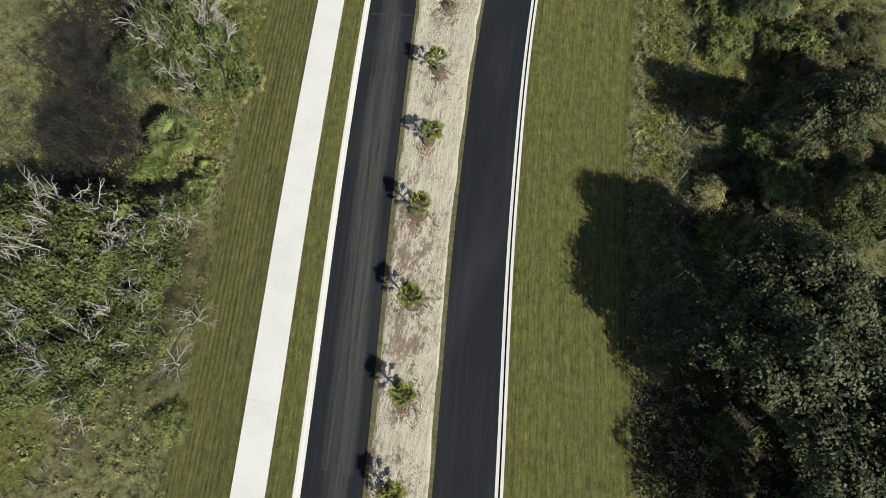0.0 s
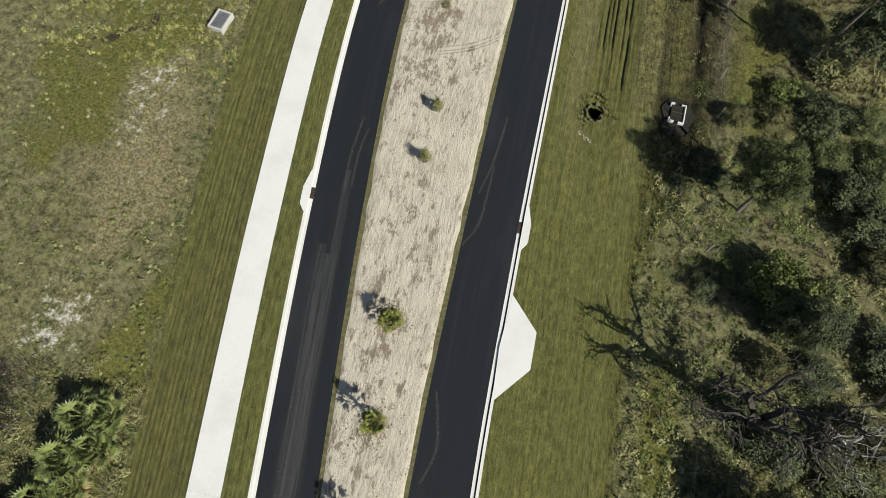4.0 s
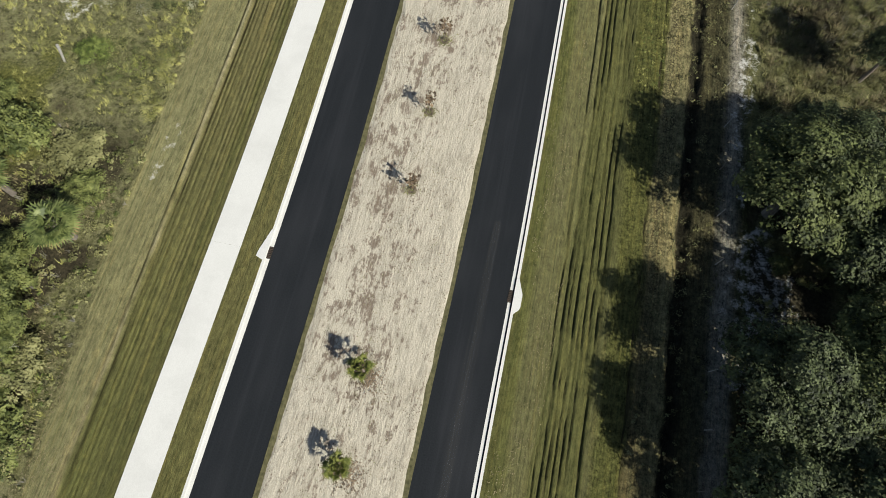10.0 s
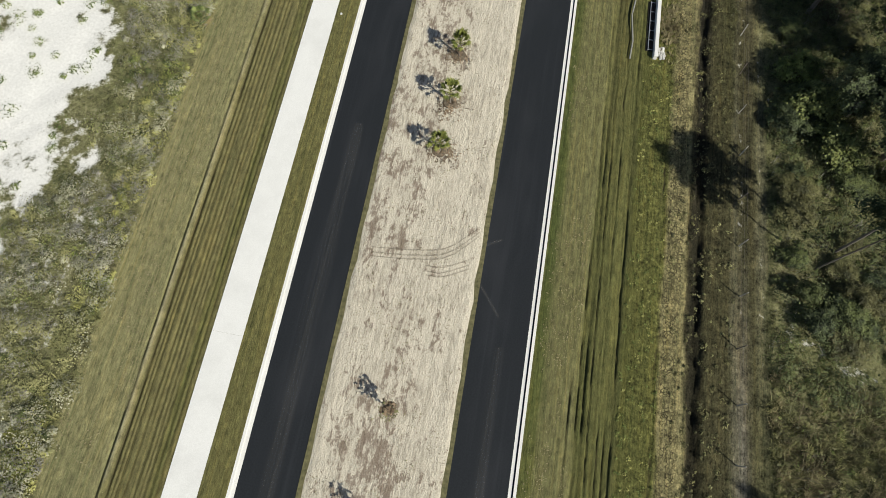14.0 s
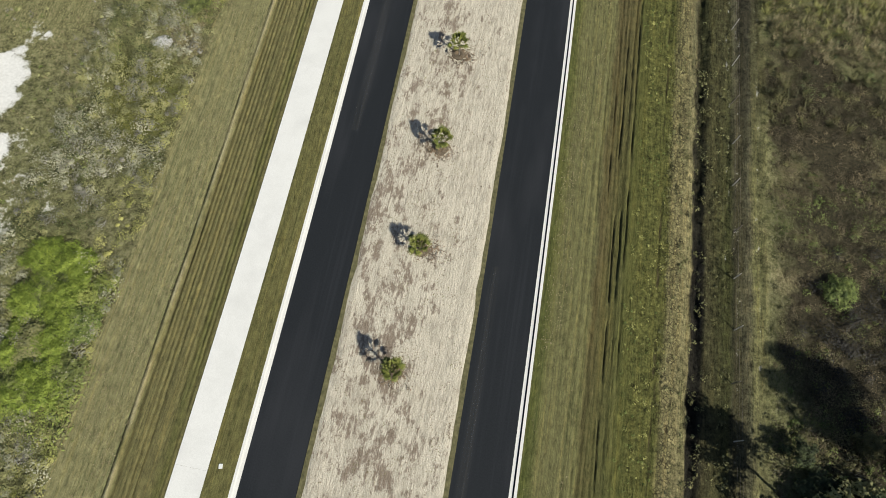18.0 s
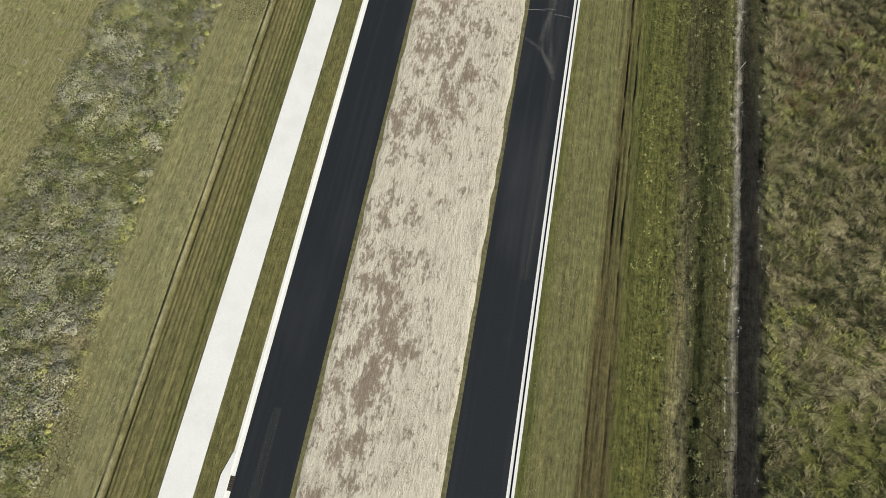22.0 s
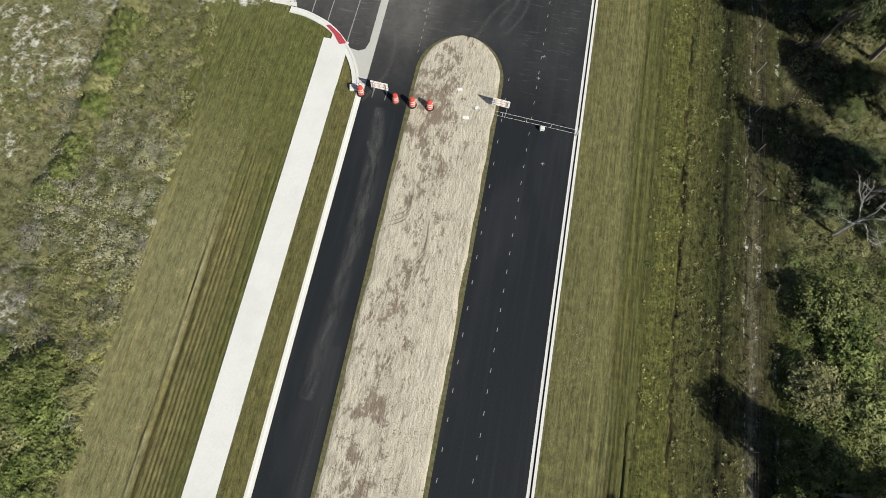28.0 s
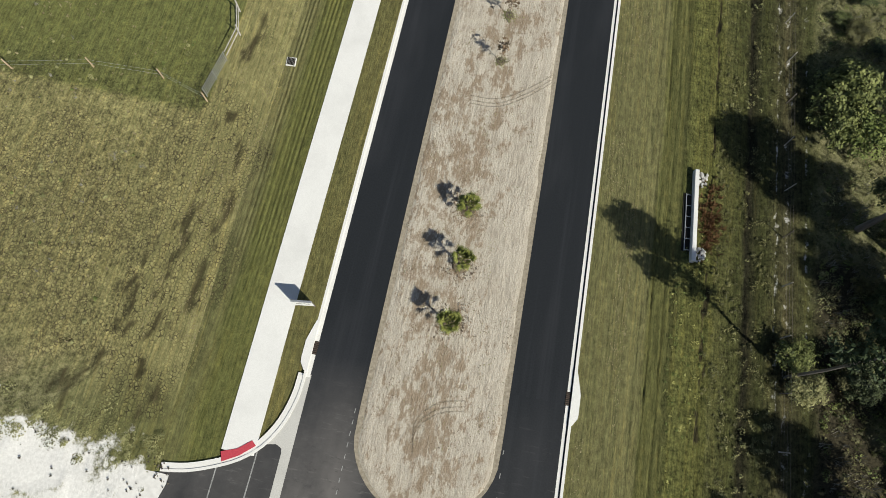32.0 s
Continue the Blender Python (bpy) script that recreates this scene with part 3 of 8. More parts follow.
WHITESAND = speckled("white_lot_sand", (0.50, 0.488, 0.46), (0.665, 0.653, 0.62), 2.2, 0.95, 0.6, 0.05)
SCRUBSOCK = speckled("grey_filter_cloth", (0.16, 0.155, 0.14), (0.30, 0.29, 0.27), 7.0, 0.9, 0.4, 0.01)
WHITEMETAL = speckled("white_painted_pipe", (0.45, 0.45, 0.44), (0.62, 0.62, 0.61), 9.0, 0.5, 0.1, 0.003)


# ---------- ground sheet ----------
def blob(x, y, cx, cy, rx, ry, turn=0.0, seed=1, rag=0.5):
    """A ragged patch weight, 1 inside."""
    c, s = math.cos(radians(turn)), math.sin(radians(turn))
    u, w = ((x - cx) * c + (y - cy) * s) / rx, (-(x - cx) * s + (y - cy) * c) / ry
    d = np.sqrt(u * u + w * w) + rag * (fbm(x * 0.35, y * 0.35, seed) - 0.5) * 2
    return np.clip(1.6 - 1.1 * d, 0, 1)


SAND_PATCHES = [
    (-42.5, 164, 4.5, 6.5, -15), (-38, 154, 1.0, 4, -30), (-41.5, 178, 7, 13, 0), (-44.5, 199, 6, 8, 0), (-45.2, 221, 2.3, 5.0, 0), (-46.4, 230.5, 2.6, 5.0, -10), (-43.0, 208.6, 1.4, 2.2, 0), (-32.4, 149.3, 1.1, 1.3, 20),
    (-43.5, 394.2, 13.5, 8.9, 0), (-31.6, 390.0, 4.6, 3.8, 0), (-62, 395, 24, 10.5, 0), (-34, 395.5, 6, 8.0, 0), (-41, 402, 8.0, 3.4, 8), (-52, 400.5, 7, 3.6, 0),
]
FAINT_SAND = [
    (21.6, 139, 1.1, 7.5, 3), (21.4, 130, 0.9, 6, 3), (26.5, 84, 3, 4, 0),    (-48.5, 374, 6.5, 9, 0),    (-38, 148, 8, 12, 0), (-34, 160, 4, 8, 0), (-44, 135, 8, 8, 0), (-37, 140, 6, 11, 0), (26.5, 167, 5.2, 1.1, -25), (25.5, 167.6, 3.6, 0.7, -25), (-31.0, 159.8, 1.5, 1.1, 0), (-33.5, 154.6, 0.9, 3.4, -5), (-36.7, 149.7, 1.3, 2.0, 0), (-35.7, 145.8, 1.1, 2.0, 0), (-41, 153, 8, 12, 0), (-31.5, 166, 2.5, 8, 0), (-42, 216, 5, 11, 0), (-50, 377, 5, 6, 0), (-42, 354, 3, 5, 0), (-30.8, 58.6, 2.0, 3.2, -60), (-26, 26, 4, 5, 0), (-27, 47, 3, 7, 0), (21.5, 93, 1.0, 7, 8), (24, 118, 4, 8, 0),
    (-24.6, 120, 0.7, 4.4, -6), (-40, -2, 4, 5, 0),
]
LUSH_PATCHES = [
    (-42.5, 375.5, 1.2, 5, 5), (-28.5, 381, 3.2, 4, 0), (-32, 60, 6, 12, 0), (-33, 100, 6, 10, 0), (-28, 84, 4, 8, 0),    (18.6, 18, 1.6, 22, 3), (-16.6, 14, 2.0, 12, -8), (-17.5, 2, 2.5, 5, 0), (26, 18, 5, 9, 0),
    (-33, 209, 3.6, 6.5, 0), (-24, -24, 6, 4, 0), (-21, 24, 2.4, 10, -12), (-19.5, 14, 2, 5, 0), (-36, 345, 4, 6, 0), (-33, 232, 4, 6, 0), (-30, 76, 4, 12, 0), (-34, 46, 5, 8, 0),
    (27, 265, 7, 10, 0), (23, 64, 3, 10, 0), (-30, 146, 3, 10, 0), (-42, 112, 8, 16, 0), (-46, 440, 9, 8, 0), (20, 355, 5, 16, 0),
]
# litter and wet ground; patches beside oaks and shrub oaks also paint their shade
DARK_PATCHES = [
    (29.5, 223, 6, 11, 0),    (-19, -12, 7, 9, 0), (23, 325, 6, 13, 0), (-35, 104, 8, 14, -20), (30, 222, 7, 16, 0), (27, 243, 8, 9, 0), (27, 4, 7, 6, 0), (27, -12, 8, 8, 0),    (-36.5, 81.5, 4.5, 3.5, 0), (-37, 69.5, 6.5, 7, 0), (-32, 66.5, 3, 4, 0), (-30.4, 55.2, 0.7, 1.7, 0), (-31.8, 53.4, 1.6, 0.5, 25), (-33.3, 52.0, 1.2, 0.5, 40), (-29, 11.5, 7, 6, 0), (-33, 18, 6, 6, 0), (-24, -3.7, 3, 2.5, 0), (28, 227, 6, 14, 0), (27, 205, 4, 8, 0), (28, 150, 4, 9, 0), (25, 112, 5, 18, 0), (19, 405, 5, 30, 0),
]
STRAW_PATCHES = [
    (-33, 328, 4, 10, 0), (-33, 250, 4, 22, 0), (24, 90, 4, 8, 0), (24, 312, 5, 9, 0), (-45, 420, 14, 12, 0), (-34, 420, 5, 18, 0), (27, 232, 6, 12, 0), (-26, 40, 5, 12, 0), (25, 285, 6, 16, 0), (-30, 310, 3, 16, 0),
]


FIELD_TRACKS = [[(-31.6, 404.8), (-30.9, 411.0), (-30.7, 418.1), (-30.8, 426.8), (-33.3, 436.1), (-32.9, 443.4)], [(-36.1, 413.3), (-32.7, 420.0), (-31.7, 425.1), (-32.4, 431.8)], [(-38.6, 404.4), (-35.5, 411.7), (-33.6, 417.4), (-33.4, 424.7), (-33.9, 430.3)], [(-31.7, 406.4), (-33.0, 411.0), (-33.4, 418.0), (-33.0, 424.3), (-32.5, 429.5), (-33.4, 438)], [(-38.6, 407.4), (-36.4, 415.2), (-34.4, 420.5), (-33.2, 425)]]


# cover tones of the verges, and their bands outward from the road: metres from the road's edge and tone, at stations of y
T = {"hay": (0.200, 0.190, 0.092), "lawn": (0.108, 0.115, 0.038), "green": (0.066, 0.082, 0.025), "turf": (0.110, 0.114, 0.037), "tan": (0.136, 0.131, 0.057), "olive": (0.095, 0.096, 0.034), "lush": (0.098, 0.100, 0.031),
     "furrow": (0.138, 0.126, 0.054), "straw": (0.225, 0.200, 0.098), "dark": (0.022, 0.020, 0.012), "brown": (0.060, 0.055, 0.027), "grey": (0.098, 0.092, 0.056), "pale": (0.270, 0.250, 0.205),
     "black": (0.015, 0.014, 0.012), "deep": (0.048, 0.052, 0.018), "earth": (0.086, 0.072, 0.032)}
BANDS_R = [
    (45, "0.6 turf 4 turf 8.8 turf 9.3 lush 11.5 deep 14 deep 15.5 brown 18 deep"),
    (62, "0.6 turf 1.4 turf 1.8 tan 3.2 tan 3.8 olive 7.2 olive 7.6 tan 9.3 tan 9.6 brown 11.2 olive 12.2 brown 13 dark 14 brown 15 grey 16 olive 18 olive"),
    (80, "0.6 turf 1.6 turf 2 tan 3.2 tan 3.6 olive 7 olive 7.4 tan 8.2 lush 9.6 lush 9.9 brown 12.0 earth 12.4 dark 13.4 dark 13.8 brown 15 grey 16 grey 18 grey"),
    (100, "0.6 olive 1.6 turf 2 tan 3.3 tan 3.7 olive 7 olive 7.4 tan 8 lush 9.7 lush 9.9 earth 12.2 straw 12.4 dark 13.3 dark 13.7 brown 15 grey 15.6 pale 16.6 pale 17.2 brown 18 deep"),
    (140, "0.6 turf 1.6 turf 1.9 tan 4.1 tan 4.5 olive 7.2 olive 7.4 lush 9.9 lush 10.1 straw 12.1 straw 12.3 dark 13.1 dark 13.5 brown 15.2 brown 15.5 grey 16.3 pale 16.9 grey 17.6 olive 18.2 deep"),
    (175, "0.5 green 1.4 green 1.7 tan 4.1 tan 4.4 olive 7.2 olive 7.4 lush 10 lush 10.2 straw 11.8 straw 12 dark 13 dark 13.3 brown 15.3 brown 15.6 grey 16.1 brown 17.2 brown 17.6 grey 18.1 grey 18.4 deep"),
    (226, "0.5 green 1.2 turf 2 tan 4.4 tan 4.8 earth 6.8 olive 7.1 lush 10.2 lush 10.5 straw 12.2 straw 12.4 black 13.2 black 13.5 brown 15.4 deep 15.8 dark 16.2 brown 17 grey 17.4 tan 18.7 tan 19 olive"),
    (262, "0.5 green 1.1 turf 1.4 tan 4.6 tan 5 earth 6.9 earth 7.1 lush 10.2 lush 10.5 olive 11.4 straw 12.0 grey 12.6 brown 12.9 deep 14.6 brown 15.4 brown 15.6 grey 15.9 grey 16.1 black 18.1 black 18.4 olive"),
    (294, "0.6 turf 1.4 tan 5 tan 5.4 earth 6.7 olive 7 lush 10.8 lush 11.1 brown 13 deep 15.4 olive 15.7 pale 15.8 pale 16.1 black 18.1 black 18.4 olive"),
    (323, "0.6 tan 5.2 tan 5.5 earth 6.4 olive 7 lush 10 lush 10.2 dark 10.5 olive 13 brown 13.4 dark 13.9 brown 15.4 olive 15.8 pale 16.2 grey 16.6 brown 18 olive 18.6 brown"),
    # dark from 13.3 m is tree shade painted into the ground tone
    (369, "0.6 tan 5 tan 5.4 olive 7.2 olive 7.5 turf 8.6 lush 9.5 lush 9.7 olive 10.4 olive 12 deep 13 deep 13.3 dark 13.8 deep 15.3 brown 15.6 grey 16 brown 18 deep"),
    (405, "0.6 tan 5.2 tan 5.5 olive 7.3 olive 7.6 turf 9 lush 10.2 lush 10.4 olive 12.4 deep 12.8 dark 14 deep 16 brown 18 deep"),
]
BANDS_L = [
    (20, "5 olive 6 olive 8.8 olive 9.4 turf 14 turf"),
    (62, "5 olive 5.6 olive 8.9 turf 9.3 olive 14 olive"),
    (90, "5 olive 5.5 olive 8 turf 8.6 olive 9.0 straw 9.5 hay 12.6 hay 15 hay"),
    (135, "5 furrow 5.6 olive 6.2 furrow 8.8 furrow 9.3 hay 13.6 hay 13.9 straw 14.5 olive"),
    (250, "5 furrow 5.6 olive 6.2 furrow 8.8 furrow 9.3 hay 13.4 hay 13.8 straw 14.4 olive"),
    (362, "5 turf 5.6 olive 7.0 furrow 8.7 furrow 9.1 hay 9.7 hay 13.6 hay 13.9 straw 14.5 olive"),
    (378, "5 lawn 8 lawn 15 lawn"),
    (425, "5 turf 7 turf 8 tan 12 tan 15 hay"),
]


def bands(table, d, y):
    """Cover tone at d metres from the road, blended between the stations of y."""
    ys_ = [k for k, _ in table]
    out = np.zeros(d.shape + (3,))
    for i, (yy, text) in enumerate(table):
        hat = np.interp(y, ys_, [1.0 if k == i else 0.0 for k in range(len(ys_))])
        w = text.split()
        at = [float(q) for q in w[::2]]
        for k in range(3):
            out[..., k] += hat * np.interp(d, at, [T[q][k] for q in w[1::2]])
    return out


def ground_sheet():
    near = np.concatenate([[-1500, -500, -200, -100, -70, -58], np.arange(-50, -15.5, 0.6), np.arange(-15.5, -9.7, 0.16), np.arange(-9.7, -4.7, 0.07), [-4.4, -3.5, -2.56, -2.5, -2.42, -2.3, -1.7, -1.1, -0.62, -0.46, -0.36]])
    mid = np.linspace(0.06, 0.94, 9)
    far = np.concatenate([np.arange(0.45, 3.6, 0.3), np.arange(3.6, 7.8, 0.065), np.arange(7.8, 10.6, 0.1), np.arange(10.6, 14.0, 0.13), np.arange(14.0, 20.2, 0.25), np.arange(21, 50, 1.0), [58, 70, 100, 200, 500, 1500]])
    ys = np.concatenate([[-1500, -500, -200, -120], np.arange(-70, 480.1, 0.6), [500, 540, 620, 900, 2000]])
    L, R = line_l(ys), line_r(ys)
    L[ys < -100], L[ys > 530] = L[4], L[-5]
    R[ys < -100], R[ys > 530] = R[4], R[-5]
    X = np.concatenate([L[:, None] + near[None], L[:, None] + (R - L)[:, None] * mid[None], R[:, None] + far[None]], 1)
    Y = np.repeat(ys[:, None], X.shape[1], 1)
    a, b = X - L[:, None], X - R[:, None]
    left, right = a < -2, b > 0
    wob = (fbm(X * 0.2, Y * 0.06, 3) - 0.5)
    # cross section: the swale beside the far carriageway, ruts, ditch and track
    swale = smooth01(52, 58, Y)
    wl = 0.9 * (fbm(X * 0 + 1.7, Y * 0.03, 23) - 0.5)
    c2 = b + wl + 0.85 * (fbm(X * 1.4, Y * 0.9, 25) - 0.5)
    c3 = b + wl
    rutband = right * swale * smooth01(3.7, 4.5, c3) * (1 - smooth01(6.9, 7.6, c3))
    grooves = 0
    for k, u0 in enumerate((3.75, 4.3, 4.75, 5.15, 5.6, 5.95, 6.45, 6.9, 8.6, 9.7)):
        w = 0.32 * (fbm(X * 0 + k * 3.1, Y * 0.02, 31 + k) - 0.5) + 0.17 * (fbm(X * 0 + k * 1.7, Y * 0.35, 36 + k) - 0.5)
        on = smooth01(0.36, 0.58, fbm(X * 0 + k * 5.7, Y * 0.03, 40 + k)) * (1.0 if 2 < k < 8 else 0.55)
        if u0 in (5.6, 6.45):
            on = np.maximum(on, smooth01(185, 225, Y) * (0.6 if u0 == 6.45 else 0.42))
        else:
            on = np.maximum(on, 0.9 * (k < 8) * smooth01(58, 64, Y) * (1 - 0.8 * smooth01(150, 240, Y))) * (1 - 0.45 * smooth01(225, 270, Y))
        grooves = np.maximum(grooves, np.exp(-((c3 - u0 - w) / 0.068) ** 2) * on)
    grooves = grooves * right * swale * (1 - 0.35 * smooth01(330, 370, Y)) * (0.3 + 0.7 * smooth01(0.36, 0.56, fbm(X * 0.8, Y * 0.3, 55)))
    ditch = right * swale * np.exp(-((c2 - 12.75) / 0.42) ** 2) * np.interp(Y, [60, 130, 260, 300, 520], [0.7, 1, 1, 0.4, 0.5])
    lip = right * swale * np.exp(-((c2 - 9.75) / 0.14) ** 2) * np.interp(Y, [0, 320, 350], [1, 1, 2.2])
    track = right * (1.15 * np.exp(-((c2 - 15.2) / 0.22) ** 2) * (Y > 225) + np.exp(-((c2 - 16.1) / 0.35) ** 2) + np.exp(-((c2 - 17.8) / 0.35) ** 2)) * smooth01(150, 170, Y)
    Z = -0.05 + 0.16 * (fbm(X * 0.6, Y * 0.6, 5) - 0.5) * (left * (a < -10) + right * (b > 9))
    ridge = hash_noise(b * 2.6, Y * 0.035, 11) - 0.5
    Z += right * swale * (0.16 * rutband * (fbm(X * 2.4, Y * 1.0, 12) - 0.5) + 0.45 * smooth01(9.6, 10.8, c3) * (fbm(X * 1.5, Y * 1.1, 13, 5) - 0.5))
    Z += rutband * (-0.08 + 0.16 * ridge) - 0.20 * grooves - 0.40 * ditch - 0.06 * lip - 0.1 * track
    lrut = left * smooth01(68, 105, Y) * (1 - smooth01(360, 368, Y)) * (np.exp(-((a + 8.55 + 0.7 * wl) / 0.13) ** 2) * (0.5 + 0.5 * smooth01(0.35, 0.55, fbm(X * 0.1, Y * 0.12, 57))))
    for k in range(10):
        u0 = 5.35 + 0.36 * k
        w = 0.3 * (fbm(X * 0 + k * 2.3, Y * 0.02, 60 + k) - 0.5) + 0.09 * (fbm(X * 0 + k * 2.9, Y * 0.4, 66 + k) - 0.5)
        lrut = np.maximum(lrut, (0.34 + 0.28 * smooth01(90, 135, Y)) * left * np.exp(-((a + u0 + w) / 0.075) ** 2) * smooth01(0.30, 0.5, fbm(X * 0.3 + k * 4.1, Y * 0.035, 70 + k)) * (1 - smooth01(366, 376, Y) * (1 - smooth01(416, 424, Y))))
    lrut = lrut + 0.5 * left * smooth01(40, 60, Y) * (1 - smooth01(85, 100, Y)) * np.exp(-((a + 9.15 + 0.8 * wl) / 0.14) ** 2)
    lrut = np.maximum(lrut, 0.75 * left * smooth01(85, 120, Y) * (1 - smooth01(358, 368, Y)) * np.exp(-((a + 9.2 + 0.7 * wl) / 0.07) ** 2) * smooth01(0.38, 0.55, fbm(X * 0.1, Y * 0.2, 56)))
    crest = left * smooth01(85, 120, Y) * (1 - smooth01(358, 368, Y)) * np.exp(-((a + 8.92 + 0.7 * wl) / 0.15) ** 2)
    Z += 0.13 * crest - 0.20 * lrut
    inner = (a > (path_l(ys) - L)[:, None] + 0.05) & (b < 0.9)
    Z[inner] = -0.13
    Z[:, :] = np.where((a > -2.55) & (a < -0.45) & ((Y < 379) | (Y > 412.5)), np.interp(a, [-2.5, -2.3, -0.6, -0.5], [0.0, 0.03, 0.115, 0.115]), Z)
    mown_w = np.interp(Y, [50, 62], [9.0, 7.5]) + 0.9 * wob
    lw = np.interp(Y, [-80, 0, 50, 75, 110, 150, 362, 372, 404, 410, 520], [8.7, 9.0, 9.2, 9.4, 12, 13.2, 13.6, 15, 19, 14.5, 14.5]) + 1.2 * wob
    mown = (right * (1 - smooth01(mown_w - 0.3, mown_w + 0.4, b)) + left * smooth01(-lw - 0.5, -lw + 0.4, a) * 1.0)
    field = left * (1 - smooth01(-lw - 13, -lw - 9.5, a + 3 * wob)) * smooth01(205, 260, Y) * (1 - smooth01(320, 385, Y))
    field = np.maximum(field, 0.8 * left * smooth01(430, 438, Y) * (1 - smooth01(-37, -34, X)))
    mown = np.clip(mown + ((a > -2.6) & (b < 0)) + 0.85 * field, 0, 1)
    zone = np.zeros(X.shape + (4,), np.float32)
    cover = np.zeros(X.shape + (4,), np.float32)
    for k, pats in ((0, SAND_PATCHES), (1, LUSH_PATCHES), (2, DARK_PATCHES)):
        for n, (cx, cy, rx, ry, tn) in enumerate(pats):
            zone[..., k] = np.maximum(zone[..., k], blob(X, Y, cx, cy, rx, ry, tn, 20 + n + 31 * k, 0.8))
    for n, (cx, cy, rx, ry, tn) in enumerate(FAINT_SAND):
        zone[..., 0] = np.maximum(zone[..., 0], 0.52 * blob(X, Y, cx, cy, rx, ry, tn, 140 + n, 0.9))
    zone[..., 0] *= np.where(left & (Y < 380), np.clip(1.2 * fbm(X * 0.45, Y * 0.45, 147, 5) + 0.8 * fbm(X * 1.5, Y * 1.5, 148) - 0.05, 0, 1), 1)
    zone[..., 1] *= 1 - 0.8 * mown
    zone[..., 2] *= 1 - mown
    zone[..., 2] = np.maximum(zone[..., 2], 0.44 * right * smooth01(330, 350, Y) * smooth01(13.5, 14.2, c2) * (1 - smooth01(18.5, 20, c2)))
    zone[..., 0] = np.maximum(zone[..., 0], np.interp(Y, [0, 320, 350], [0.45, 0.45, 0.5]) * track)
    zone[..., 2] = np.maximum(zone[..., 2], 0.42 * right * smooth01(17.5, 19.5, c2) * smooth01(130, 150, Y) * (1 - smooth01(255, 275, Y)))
    Z += (zone[..., 0] > 0.5) * 0.16 * (fbm(X * 0.7, Y * 0.7, 77) - 0.3)
    Z = np.where(np.hypot((X - 16.85) / 2.3, (Y - 56.1) / 3.0) < 1, np.minimum(Z, -0.06), Z)
    Z = np.where((X > -29.2) & (X < -19) & (Y > 384) & (Y < 406), np.minimum(Z, -0.12), Z)
    cover[..., 0] = mown
    churn = 0
    for line in FIELD_TRACKS:
        for (xa, ya), (xb, yb) in zip(line, line[1:]):
            q = np.clip(((X - xa) * (xb - xa) + (Y - ya) * (yb - ya)) / ((xb - xa) ** 2 + (yb - ya) ** 2), 0, 1)
            d = np.hypot(X - xa - q * (xb - xa), Y - ya - q * (yb - ya)) + 1.6 * (fbm(X * 0.5, Y * 0.5, 97) - 0.5)
            churn = np.maximum(churn, 0.72 * np.exp(-(d / 0.5) ** 2) * smooth01(0.38, 0.62, fbm(X * 1.1, Y * 0.7, 98)))
    cover[..., 1] = churn + np.clip(0.80 * grooves + 0.66 * lrut + 0.6 * lip * smooth01(0.42, 0.58, fbm(X * 1.2, Y * 0.5, 53)), 0, 1)
    cream = np.interp(Y, [60, 110, 140, 260, 275, 520], [0.45, 0.6, 0.9, 0.9, 0.2, 0.2])
    straw = cream * right * swale * smooth01(9.8, 10.5, c2) * (1 - smooth01(11.0, 12.1, c2)) + 0.4 * left * smooth01(-13, -12, a) * (1 - smooth01(-10.5, -9.5, a))
    for n, (cx, cy, rx, ry, tn) in enumerate(STRAW_PATCHES):
        straw = np.maximum(straw, 0.85 * blob(X, Y, cx, cy, rx, ry, tn, 90 + n, 0.8))
    cover[..., 2] = np.clip(straw, 0, 1)
    cover[..., 3] = 1
    zone[..., 3] = np.clip(left * smooth01(8.8, 10.2, -a + 0.8 * wob) * smooth01(85, 140, Y) * (1 - smooth01(356, 368, Y) * (1 - smooth01(404, 412, Y))) + field * 0.35 + (0.18 - 0.08 * (Y > 380)) * right * swale * smooth01(0.9, 1.8, b + wob) * (1 - smooth01(3.4, 4.3, c2))
                           + 0.45 * smooth01(0.5, 0.7, fbm(X * 0.25, Y * 0.05, 88)) * (Y > 55), 0, 1)
    tone = np.ones(X.shape + (4,), np.float32)
    jit = 0.55 * (fbm(X * 1.2, Y * 0.5, 25) - 0.5) + 0.35 * (fbm(X * 3.1, Y * 1.7, 26) - 0.5)
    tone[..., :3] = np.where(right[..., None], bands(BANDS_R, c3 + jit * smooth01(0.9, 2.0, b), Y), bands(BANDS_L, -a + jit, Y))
    tone[..., :3] += (np.array((0.27, 0.245, 0.145)) - tone[..., :3]) * (0.95 * crest * smooth01(0.30, 0.5, fbm(X * 0.4, Y * 0.3, 58)))[..., None]
    wet = np.exp(-(np.maximum(np.abs(X - 16.9 + 0.06 * (Y - 56)) / 1.55, np.abs(Y - 56.1) / 2.1) + 0.5 * (fbm(X * 0.9, Y * 0.9, 59) - 0.5)) ** 7)
    tone[..., :3] += (np.array((0.010, 0.008, 0.007)) - tone[..., :3]) * wet[..., None]
    wr = np.interp(Y, [40, 60, 150, 480], [9.6, 17.0, 18.2, 18.4])
    tone[..., 3] = np.where(right, 1 - smooth01(wr - 0.7, wr + 0.7, b + 2.2 * jit), np.where(left, 1 - smooth01(lw - 0.2, lw + 0.7, -a + 1.2 * jit), 0))
    north = left * (a < -9) * smooth01(406, 412, Y + 2 * wob)
